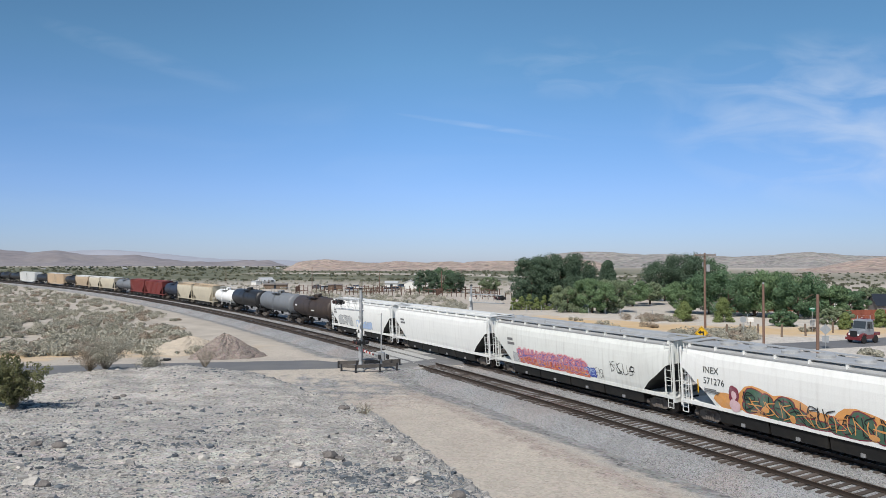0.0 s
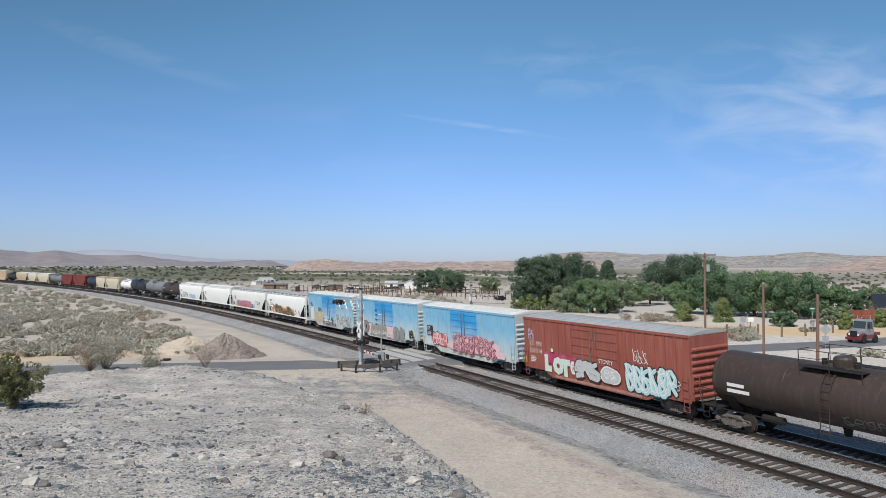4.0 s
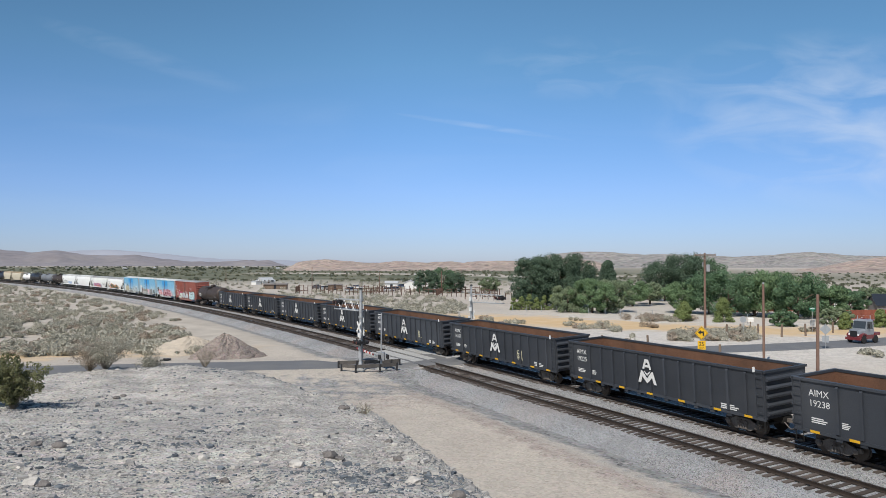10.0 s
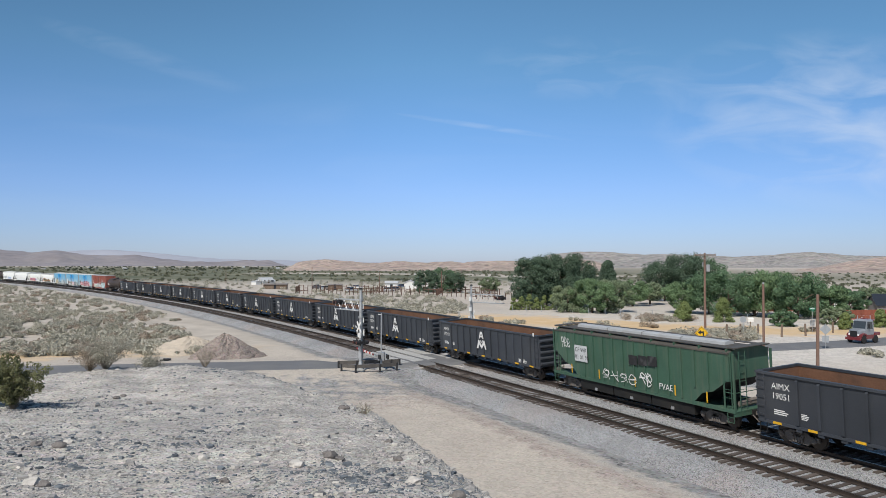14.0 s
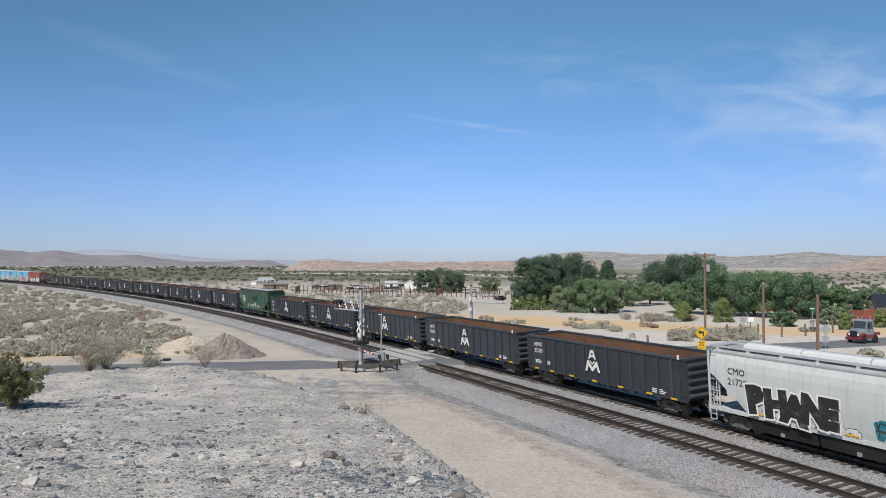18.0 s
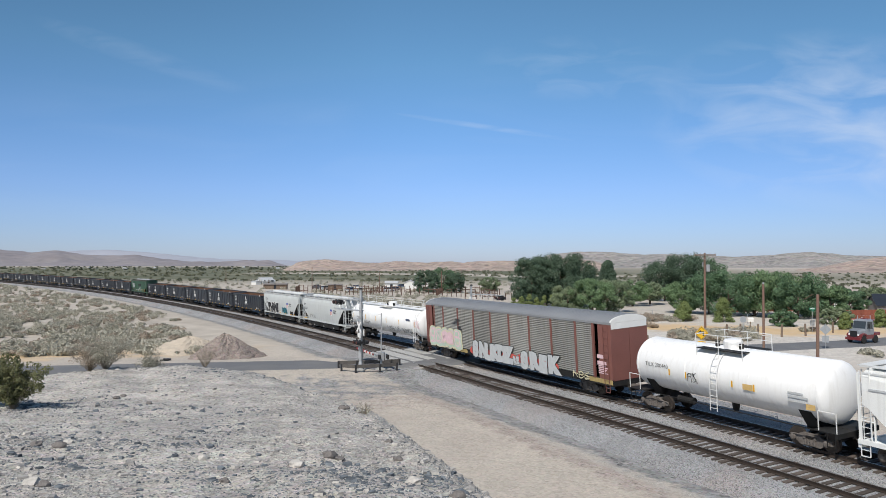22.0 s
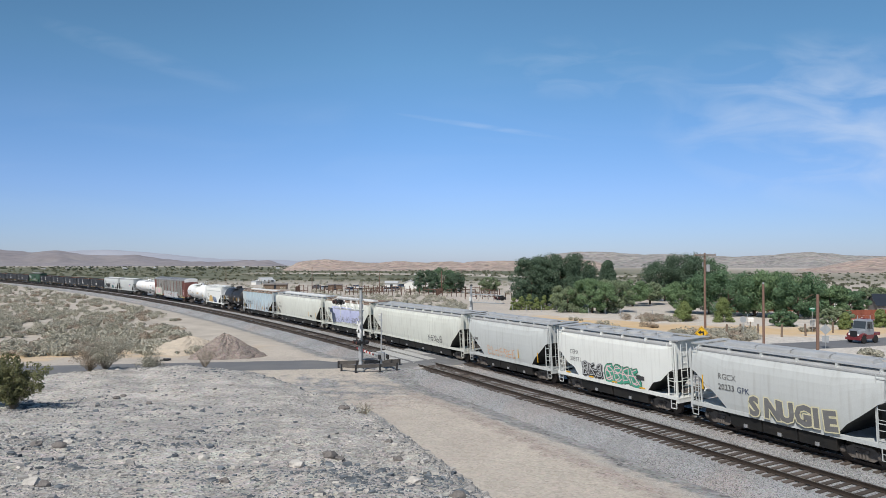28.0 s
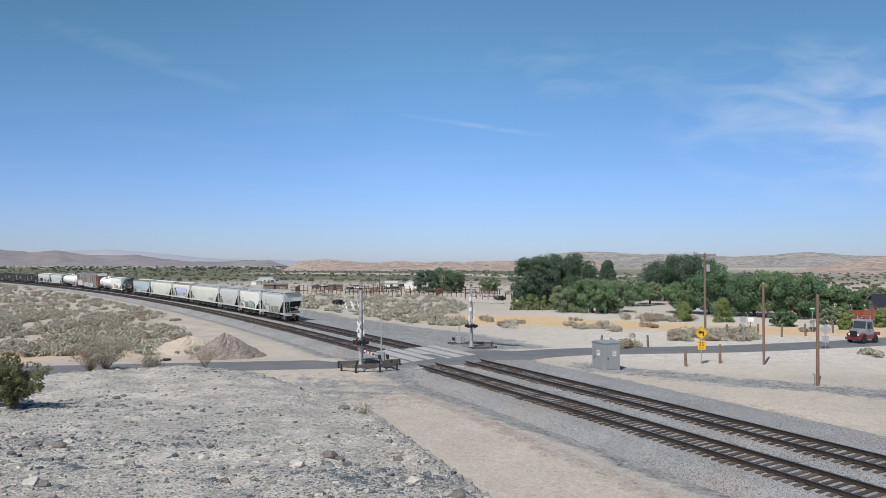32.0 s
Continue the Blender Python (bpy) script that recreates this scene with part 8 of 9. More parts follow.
def cantilever_signal(x, y, arm, facing, label):
    """Aluminium mast with a trussed arm over the road, flashing lamps and crossbuck. arm: from the mast to the tip; facing: where the lamps look, degrees."""
    z0 = floor_at(x, y)
    ob = thing("crossing_signal", label, "crossing signal", "crossing signals", pose(x, y, z0))
    part("footing", Geo().box(-0.35, 0.35, -0.35, 0.35, -0.2, 0.14, 0.03), M_CONCRETE, ob)
    part("mast", Geo().spin([(0.1, 0.13), (3.0, 0.125), (6.95, 0.11), (7.0, 0.06)], "z", 14), M_ALU, ob)
    part("base_casting", Geo().spin([(0.1, 0.26), (0.5, 0.2), (0.75, 0.15)], "z", 14), M_ALU, ob)
    d = Vector((arm[0], arm[1], 0))
    L = d.length
    d.normalize()
    nrm = Vector((-d.y, d.x, 0))
    tr = Geo()
    for s in (-0.28, 0.28):
        for z in (5.15, 6.05):
            tr.tube(nrm * s + Vector((0, 0, z)), d * L + nrm * s + Vector((0, 0, z)), 0.038, 6)
        k = 7
        for i in range(k):
            a, b = d * (L * i / k), d * (L * (i + 1) / k)
            lo, hi = (5.15, 6.05) if i % 2 else (6.05, 5.15)
            tr.tube(a + nrm * s + Vector((0, 0, lo)), b + nrm * s + Vector((0, 0, hi)), 0.02, 4)
    part("arm_truss", tr, M_ALU, ob, "lattice arm over the road")
    part("arm_walkway", Geo().loft([[tuple(nrm * s + d * q + Vector((0, 0, z))) for s in (-0.25, 0.25) for z in ((5.12, 5.16) if s < 0 else (5.16, 5.12))] for q in (0.1, L)]), M_GREYSTEEL, ob)
    hr = Geo()
    for s in (-0.3, 0.3):
        for q in np.linspace(0.2, L, 4):
            p = d * float(q) + nrm * s
            hr.tube(p + Vector((0, 0, 6.05)), p + Vector((0, 0, 6.5)), 0.018, 4)
    part("arm_rail", hr, M_ALU, ob)
    lamp_pair(ob, Matrix.Translation(d * (L - 0.35) + Vector((0, 0, 5.75))) @ pose(0, 0, 0, 0, 0, facing))
    lamp_pair(ob, Matrix.Translation(d * (L - 0.35) + Vector((0, 0, 5.75))) @ pose(0, 0, 0, 0, 0, facing + 180))
    for r in (0, 180):
        lamp_pair(ob, pose(0, 0, 2.45, 0, 0, facing + r) @ pose(0, -0.12, 0))
    for k, a in enumerate((45, -45)):
        part("crossbuck_board", Geo().box(-0.61, 0.61, -0.012, 0.012, -0.115, 0.115), M_WHITE, ob, "white crossbuck board", pose(0, 0, 3.75, 0, 0, facing) @ pose(0, -0.16 - 0.03 * k, 0, 0, a, 0))
    part("track_count_sign", Geo().box(-0.34, 0.34, -0.01, 0.01, -0.2, 0.2), M_WHITE, ob, "white plate below the crossbuck", pose(0, 0, 3.05, 0, 0, facing) @ pose(0, -0.15, 0))
    part("junction_box", Geo().box(-0.2, 0.2, 0.12, 0.36, 1.1, 1.7, 0.02), M_ALU, ob)
    for k, (z, r_) in enumerate(((4.6, 0.2), (5.1, 0.17), (6.1, 0.17), (2.0, 0.17))):
        part("clamp", Geo().spin([(z - 0.09, r_), (z + 0.09, r_)], "z", 12), M_GREYSTEEL, ob)
    for k, (z, w_, h_) in enumerate(((4.35, 0.30, 0.22), (3.3, 0.22, 0.3), (5.5, 0.24, 0.2))):
        part("small_plate", Geo().box(-w_, w_, -0.01, 0.01, -h_, h_), M_WHITE, ob, "small white plate on the mast", pose(0, 0, z, 0, 0, facing + 180) @ pose(0.1 * (-1) ** k, -0.2, 0))
    for a in (0, 90, 180, 270):
        part("anchor_bolt", Geo().spin([(0.12, 0.03), (0.3, 0.03)], "z", 6, (0.3 * math.cos(radians(a + 45)), 0.3 * math.sin(radians(a + 45)), 0)), M_GREYSTEEL, ob)
    part("conduit", Geo().path([(0.15, 0.1, 0.1), (0.15, 0.1, 5.1)], 0.03, 6), M_GREYSTEEL, ob)
    part("bell", Geo().spin([(7.0, 0.16), (7.1, 0.14), (7.16, 0.04)], "z", 12), M_SIGNBLACK, ob)
    return ob


def gate(x, y, tip, post, label, lowered=True):
    """Crossing gate: mechanism on a short post, a lowered striped arm with its counterweight, and a thin upright pole."""
    z0 = floor_at(x, y)
    ob = thing("crossing_gate", label, "crossing gate", "crossing gates", pose(x, y, z0))
    part("mast", Geo().spin([(0, 0.2), (0.15, 0.2), (0.2, 0.1), (1.5, 0.1)], "z", 12), M_ALU, ob)
    part("mechanism", Geo().box(-0.3, 0.3, -0.25, 0.25, 0.75, 1.45, 0.05), M_GREYSTEEL, ob, "grey gate mechanism housing")
    part("pole", Geo().spin([(1.45, 0.06), (post, 0.045)], "z", 8), M_ALU, ob)
    part("pole_crossbar", Geo().tube((-0.3, 0, post - 0.1), (0.05, 0, post - 0.1), 0.03, 5), M_ALU, ob)
    d = Vector((tip[0] - x, tip[1] - y, 0))
    L = d.length
    d.normalize()
    side = Vector((-d.y, d.x, 0)) * 0.36
    k = 12 if lowered else 0
    for i in range(k):
        a, b = d * (0.4 + (L - 0.4) * i / k) + side, d * (0.4 + (L - 0.4) * (i + 1) / k) + side
        up = Vector((0, 0, 1))
        w = side.normalized() * 0.03
        part("arm_stripe", Geo().loft([[tuple(p + s * w + up * z) for s, z in ((-1, 1.06), (1, 1.06), (1, 1.22), (-1, 1.22))] for p in (a, b)]), M_RED if i % 2 else M_WHITE, ob)
    part("counterweight", Geo().loft([[tuple(d * q + side * s + Vector((0, 0, z))) for s, z in ((-1.15, 0.95), (-0.9, 0.95), (-0.9, 1.3), (-1.15, 1.3))] for q in (-0.95, -0.3)]).loft([[tuple(d * q + side * s + Vector((0, 0, z))) for s, z in ((0.9, 0.95), (1.15, 0.95), (1.15, 1.3), (0.9, 1.3))] for q in (-0.95, -0.3)]), M_SIGNBLACK, ob)
    part("control_box", Geo().box(0.32, 0.62, -0.2, 0.2, 0.8, 1.3, 0.03), M_GREYSTEEL, ob, "grey control box on the gate mast")
    part("base_plate", Geo().box(-0.4, 0.4, -0.4, 0.4, -0.1, 0.1, 0.05), M_CONCRETE, ob)
    part("arm_bracket", Geo().loft([[tuple(d * q + side * s + Vector((0, 0, z))) for s, z in ((0.85, 1.05), (1.1, 1.05), (1.1, 1.25), (0.85, 1.25))] for q in (-0.4, 0.5)]), M_GREYSTEEL, ob)
    return ob


M_GUARD = material("dull_steel_guard_beam", (0.11, 0.10, 0.092), 0.7, 0.2, 0.3, 2, 25, 0.2)


def guard_rail(pts, label):
    ob = thing("guard_rail", label, "guard rail", "guard rails", pose(pts[0][0], pts[0][1], floor_at(*pts[0])))
    q = [Vector((a - pts[0][0], b - pts[0][1], 0)) for a, b in pts]
    for a, b in zip(q[:-1], q[1:]):
        n = Vector((-(b - a).y, (b - a).x, 0)).normalized()
        prof = [(-0.02, 0.32), (0.05, 0.38), (0.05, 0.42), (-0.01, 0.475), (0.05, 0.53), (0.05, 0.57), (-0.02, 0.63), (-0.06, 0.63), (-0.06, 0.32)]
        part("beam", Geo().loft([[tuple(p + n * u + Vector((0, 0, z))) for u, z in prof] for p in (a, b)]), M_GUARD, ob)
    for p in q:
        part("post", Geo().box(p.x - 0.08, p.x + 0.08, p.y - 0.1, p.y + 0.1, -0.15, 0.62), M_SIGNBLACK, ob)
    return ob


cantilever_signal(-7.1, 62.5, (-2.55, 3.3), -62, "aluminium cantilever crossing signal beside the near track")
cantilever_signal(3.2, 82.1, (3.3, -3.3), 118, "aluminium cantilever crossing signal beyond the far track")
gate(-5.4, 63.4, (-7.9, 69.4), 4.85, "crossing gate with a lowered red and white arm")
gate(1.8, 81.3, (4.8, 75.0), 4.3, "crossing gate with its thin arm raised upright", lowered=False)
guard_rail([(-9.2, 63.9), (-7.6, 64.2), (-5.6, 64.6), (-3.9, 65.2)], "weathered steel guard rail behind the signal's foot")
guard_rail([(-8.7, 62.2), (-7.4, 61.6), (-5.4, 62.2), (-4.0, 63.0)], "weathered steel guard rail round the signal's foot")
guard_rail([(0.2, 80.6), (3.2, 80.2), (5.9, 80.7)], "weathered steel guard rail round the signal's foot")
guard_rail([(0.6, 83.4), (3.2, 83.7), (5.6, 83.4)], "weathered steel guard rail behind the signal's foot")


def cabinet(x, y):
    z0 = floor_at(x, y)
    ob = thing("signal_cabinet", "grey aluminium signal cabinet with a low peaked roof", "cabinet", "", pose(x, y, z0, 0, 0, 20))
    h, a, b = 2.45, 0.82, 0.95
    part("body", Geo().box(-a, a, -b, b, 0, h, 0.02), M_CABINET, ob)
    part("plinth", Geo().box(-a - 0.05, a + 0.05, -b - 0.05, b + 0.05, -0.2, 0.1), M_CONCRETE, ob)
    part("roof", Geo().yz([(-b - 0.06, h), (b + 0.06, h), (b + 0.06, h + 0.05), (0, h + 0.22), (-b - 0.06, h + 0.05)], -a - 0.06, a + 0.06), M_CABINET, ob)
    for s, ax in ((-1, "y"), (-1, "x")):
        if ax == "y":
            dr = part("door", Geo().box(-0.62, 0.62, -b - 0.03, -b, 0.2, 2.1), M_CABINET, ob)
            part("notice", Geo().box(0.05, 0.42, -b - 0.037, -b - 0.031, 1.35, 1.8), M_WHITE, dr, "white notice with small print")
            part("small_lettering", Geo().box(0.1, 0.37, -b - 0.043, -b - 0.038, 1.68, 1.73).box(0.1, 0.34, -b - 0.043, -b - 0.038, 1.58, 1.62).box(0.1, 0.36, -b - 0.043, -b - 0.038, 1.48, 1.52), M_DARKMARK, dr)
            part("handle", Geo().box(-0.45, -0.4, -b - 0.07, -b - 0.03, 1.0, 1.25), M_SIGNBLACK, dr)
        else:
            dr = part("door", Geo().box(-a - 0.03, -a, -0.75, 0.75, 0.2, 2.1), M_CABINET, ob)
            part("notice", Geo().box(-a - 0.037, -a - 0.031, -0.35, 0.1, 1.35, 1.8), M_WHITE, dr, "white notice with small print")
            part("small_lettering", Geo().box(-a - 0.043, -a - 0.038, -0.3, 0.05, 1.68, 1.73).box(-a - 0.043, -a - 0.038, -0.3, 0.0, 1.55, 1.6), M_DARKMARK, dr)
            part("handle", Geo().box(-a - 0.07, -a - 0.03, 0.4, 0.45, 1.0, 1.25), M_SIGNBLACK, dr)
    for q in (-0.5, 0.5):
        part("vent", Geo().spin([(h + 0.12, 0.1), (h + 0.32, 0.1), (h + 0.34, 0.14), (h + 0.4, 0.02)], "z", 10, (q, 0, 0)), M_CABINET, ob)
    return ob


cabinet(14.45, 64.3)

# ---- signs and posts ----


def speed_sign(x, y):
    z0 = floor_at(x, y)
    ob = thing("curve_warning_sign", "yellow left-turn warning sign over an advisory speed plate", "road sign", "", pose(x, y, z0, 0, 0, 6))
    part("post", Geo().box(-0.03, 0.03, -0.03, 0.03, -0.2, 3.45), M_GREYSTEEL, ob)
    dm = part("diamond", Geo().xz([(0, 2.22), (0.64, 2.86), (0, 3.5), (-0.64, 2.86)], -0.05, -0.034), M_SIGNYELLOW, ob, "yellow diamond sign")
    part("border", Geo().add([(x_, -0.052, z_) for x_, z_ in ((0, 2.28), (0.58, 2.86), (0, 3.44), (-0.58, 2.86), (0, 2.32), (0.54, 2.86), (0, 3.40), (-0.54, 2.86))], [(0, 1, 5, 4), (1, 2, 6, 5), (2, 3, 7, 6), (3, 0, 4, 7)]), M_SIGNBLACK, dm)
    part("arrow", Geo().xz([(0.10, 2.58), (0.24, 2.58), (0.24, 3.02), (-0.08, 3.02), (-0.08, 3.16), (-0.36, 2.93), (-0.08, 2.72), (-0.08, 2.86), (0.10, 2.86)], -0.058, -0.053), M_SIGNBLACK, dm, "black arrow to the left")
    pl = part("speed_plate", Geo().box(-0.38, 0.38, -0.05, -0.034, 1.35, 2.15), M_SIGNYELLOW, ob, "yellow advisory speed plate")
    up = Matrix(((1, 0, 0, 0), (0, 0, -1, -0.054), (0, 1, 0, 0), (0, 0, 0, 1)))
    words("speed_number", "25", 0.55, M_SIGNBLACK, pl, up @ pose(0, 1.68, 0), align="CENTER")
    words("speed_unit", "M.P.H.", 0.19, M_SIGNBLACK, pl, up @ pose(0, 1.45, 0), align="CENTER")
    return ob


speed_sign(23.75, 66.6)


def round_post(name, x, y, h, r, mat_, label, category, group="", lean=0.0):
    ob = thing(name, label, category, group, pose(x, y, floor_at(x, y), 0, lean))
    part("shaft", Geo().spin([(-0.2, r), (h * 0.5, r * 0.96), (h - 0.03, r * 0.88), (h, r * 0.7)], "z", 12), mat_, ob)
    return ob


p = round_post("wooden_pole", 29.3, 66.2, 7.35, 0.115, M_POLE, "tall bare brown wooden pole", "pole", "bare wooden poles")
part("cap", Geo().spin([(7.35, 0.1), (7.5, 0.1), (7.52, 0.02)], "z", 8), M_GREYSTEEL, p)
p = round_post("wooden_pole", 28.35, 54.9, 6.9, 0.125, M_POLE, "tall bare brown wooden pole with a cable guard", "pole", "bare wooden poles", 0.6)
part("cable_guard", Geo().box(-0.32, -0.24, -0.16, -0.06, 0, 0.85).tube((-0.28, -0.1, 0.8), (-0.42, -0.1, 0.95), 0.05, 6), M_GREYSTEEL, p, "grey cable guard at the foot")
for k, (x, y, h) in enumerate(((21.9, 65.4, 1.55), (25.6, 67.0, 1.75), (43.0, 92.0, 1.6), (46.8, 93.5, 1.6), (38.6, 94.0, 1.5), (40.6, 93.4, 1.5), (22.4, 79.2, 1.4), (17.1, 78.0, 1.5), (36.0, 92, 1.6), (52.5, 97.5, 1.5))):
    round_post("wooden_post", x, y, h, 0.13, M_POSTWOOD, "short weathered wooden post in the sand", "post", "short wooden posts", 2.0 * ((k % 3) - 1))


def utility_pole(x, y, h, label, arm=True, drum=True, turn=0, r=0.15):
    ob = thing("utility_pole", label, "utility pole", "utility poles", pose(x, y, floor_at(x, y), 0, 0, turn))
    part("shaft", Geo().spin([(-0.2, r), (h * 0.5, r * 0.88), (h, r * 0.7)], "z", 10), M_POLE, ob)
    if arm:
        part("crossarm", Geo().box(-1.55, 1.55, -0.24, -0.1, h - 0.38, h - 0.2), M_POSTWOOD, ob)
        for q in (-1.45, -0.7, 0.7, 1.45):
            part("insulator", Geo().spin([(h - 0.22, 0.03), (h - 0.15, 0.06), (h - 0.04, 0.05), (h, 0.02)], "z", 8, (q, -0.16, 0)), M_GREYSTEEL, ob)
        part("brace", Geo().tube((-0.8, -0.16, h - 0.3), (0, -0.13, h - 0.95), 0.02, 4).tube((0.8, -0.16, h - 0.3), (0, -0.13, h - 0.95), 0.02, 4), M_GREYSTEEL, ob)
    if drum:
        part("transformer", Geo().spin([(h - 2.6, 0.24), (h - 2.55, 0.27), (h - 1.7, 0.27), (h - 1.62, 0.2)], "z", 14, (0.42, -0.1, 0)), M_GREYSTEEL, ob, "grey transformer drum")
        part("cutout", Geo().box(-0.4, -0.3, -0.2, -0.1, h - 1.9, h - 1.3), M_GREYSTEEL, ob)
    return ob


utility_pole(36.3, 100.3, 10.9, "tall brown utility pole with crossarm and transformer", turn=8, r=0.18)
for b, d, h in ((-181, 262, 8.2), (-88, 250, 6.8), (-2, 232, 7.2), (25, 238, 7.6), (-300, 340, 8.0)):
    utility_pole(b / 1000 * d, d, h, "distant dark utility pole beside the pens", arm=(b == 25), drum=False, r=0.14)


def back_of_sign(x, y, h, kind, label, turn=0, second=False):
    ob = thing("road_sign", label, "road sign", "", pose(x, y, floor_at(x, y), 0, 0, turn))
    part("post", Geo().box(-0.03, 0.03, -0.03, 0.03, -0.2, h), M_GREYSTEEL, ob)
    if kind == "diamond":
        poly = [(0, h - 1.2), (0.6, h - 0.6), (0, h), (-0.6, h - 0.6)]
    elif kind == "octagon":
        poly = [(0.42 * math.cos(radians(22.5 + 45 * i)), h - 0.42 + 0.42 * math.sin(radians(22.5 + 45 * i))) for i in range(8)]
    else:
        poly = [(-0.3, h - 0.75), (0.3, h - 0.75), (0.3, h), (-0.3, h)]
    part("sheet", Geo().xz(poly, 0.034, 0.05), M_SIGNBACK, ob, "bare metal back of the sign")
    if second:
        part("lower_plate", Geo().box(-0.35, 0.35, 0.034, 0.05, h - 2.0, h - 1.3), M_SIGNBACK, ob)
    return ob


back_of_sign(41.3, 78.2, 2.7, "diamond", "diamond road sign with a lower plate, seen from behind", -12, True)
back_of_sign(38.8, 93.6, 2.5, "octagon", "octagonal road sign seen from behind", -14)
sp = back_of_sign(51.0, 100.0, 1.6, "plain", "small grey plate sign on a post", -20)
st = thing("street_name_sign", "green street name sign on a tall grey post", "street sign", "", pose(50.3, 98.6, floor_at(50.3, 98.6)))
part("post", Geo().spin([(-0.2, 0.035), (3.4, 0.035)], "z", 8), M_GREYSTEEL, st)
part("name_blade", Geo().box(-0.4, 0.4, -0.02, 0.02, 3.1, 3.35).box(-0.02, 0.02, -0.4, 0.4, 2.85, 3.08), M_SIGNGREEN, st, "green name blade")
part("small_lettering", Geo().box(-0.3, 0.3, -0.027, -0.022, 3.18, 3.27), M_WHITE, st)
mb = thing("mail_box", "white mail box on a wooden post", "mail box", "", pose(45.4, 107.0, floor_at(45.4, 107)))
part("post", Geo().box(-0.06, 0.06, -0.06, 0.06, -0.1, 1.0), M_POSTWOOD, mb)
part("box", Geo().yz([(-0.25, 1.0), (0.25, 1.0), (0.25, 1.4), (0.15, 1.62), (-0.15, 1.62), (-0.25, 1.4)], -0.4, 0.4), M_WHITE, mb)

# ---- the waiting truck ----


def parked_truck(x, y, turn):
    z0 = -0.27
    ob = thing("tow_truck", "red and silver old tow truck waiting on the road", "truck", "", pose(x, y, z0, 0, 0, turn) @ Matrix.Diagonal((0.83, 0.83, 0.93, 1)))
    m_red = material("dark_red_truck_paint", (0.17, 0.022, 0.028), 0.35, 0, 0.1, 1, 20, 0.0, coat=0.4)
    m_sil = material("pale_grey_truck_paint", (0.24, 0.26, 0.29), 0.35, 0, 0.06, 1, 20, 0.0, coat=0.4)
    m_glass = material("dark_window_glass", (0.05, 0.06, 0.07), 0.12, 0, 0.05, 1, 20, 0.0)
    m_tyre = material("tyre_rubber", (0.02, 0.02, 0.02), 0.85, 0, 0.2, 4, 30, 0.1)
    part("chassis", Geo().box(-2.1, 2.0, -0.45, 0.45, 0.5, 0.8), M_SIGNBLACK, ob)
    part("hood", Geo().loft([[(2.0, -0.75, 0.8), (2.0, 0.75, 0.8), (2.0, 0.75, 1.45), (2.0, 0.6, 1.62), (2.0, -0.6, 1.62), (2.0, -0.75, 1.45)], [(0.75, -0.95, 0.8), (0.75, 0.95, 0.8), (0.75, 0.95, 1.6), (0.75, 0.8, 1.8), (0.75, -0.8, 1.8), (0.75, -0.95, 1.6)]]), m_sil, ob)
    part("lower_panel", Geo().box(-0.95, 2.02, -1.04, 1.04, 0.55, 1.05, 0.1), m_red, ob)
    part("grille", Geo().box(2.0, 2.06, -0.5, 0.5, 0.8, 1.5), M_SIGNBLACK, ob)
    part("bumper", Geo().box(2.04, 2.26, -1.12, 1.12, 0.42, 0.74, 0.05), m_red, ob)
    for s in (-1, 1):
        part("headlight", Geo().spin([(2.02, 0.13), (2.07, 0.11)], "x", 12, (0, s * 0.66, 1.05)), M_WHITE, ob)
        part("mirror", Geo().box(0.5, 0.56, *sorted((s * 1.15, s * 1.35)), 1.9, 2.4), M_SIGNBLACK, ob)
    part("cab", Geo().loft([[(0.85, -1.0, 1.0), (0.85, 1.0, 1.0), (-0.85, 1.0, 1.0), (-0.85, -1.0, 1.0)], [(0.82, -1.0, 1.75), (0.82, 1.0, 1.75), (-0.85, 1.0, 1.75), (-0.85, -1.0, 1.75)], [(0.58, -0.93, 2.75), (0.58, 0.93, 2.75), (-0.82, 0.93, 2.75), (-0.82, -0.93, 2.75)], [(0.4, -0.75, 2.9), (0.4, 0.75, 2.9), (-0.7, 0.75, 2.9), (-0.7, -0.75, 2.9)]]), m_sil, ob)
    part("windscreen", Geo().loft([[(0.835, -0.9, 1.78), (0.835, 0.9, 1.78), (0.855, 0.9, 1.78), (0.855, -0.9, 1.78)], [(0.62, -0.86, 2.68), (0.62, 0.86, 2.68), (0.64, 0.86, 2.68), (0.64, -0.86, 2.68)]]), m_glass, ob)
    for s in (-1, 1):
        part("side_window", Geo().loft([[(0.62, s * 1.008, 1.75), (-0.6, s * 1.008, 1.75), (-0.6, s * 0.99, 1.75), (0.62, s * 0.99, 1.75)], [(0.45, s * 0.955, 2.62), (-0.6, s * 0.955, 2.62), (-0.6, s * 0.935, 2.62), (0.45, s * 0.935, 2.62)]]), m_glass, ob)
        for wx in (1.35, -1.15):
            wh = part("wheel", Geo().spin([(-0.13, 0.3), (-0.13, 0.46), (-0.08, 0.5), (0.08, 0.5), (0.13, 0.46), (0.13, 0.3)], "y", 22, (0, 0, 0)), m_tyre, ob, "", (wx, s * 0.98, 0.5))
            part("rim", Geo().spin([(-0.12, 0.29), (0.12, 0.29)], "y", 16), M_GREYSTEEL, wh)
        part("fender", Geo().xz([(1.95, 0.85), (1.8, 1.15), (1.35, 1.27), (0.9, 1.15), (0.75, 0.85), (0.88, 0.85), (1.0, 1.05), (1.35, 1.15), (1.7, 1.05), (1.82, 0.85)], *sorted((s * 0.8, s * 1.14))), m_red, ob)
    part("bed", Geo().box(-2.15, -0.95, -1.1, 1.1, 0.95, 1.3, 0.06), m_red, ob, "dark red rear bed")
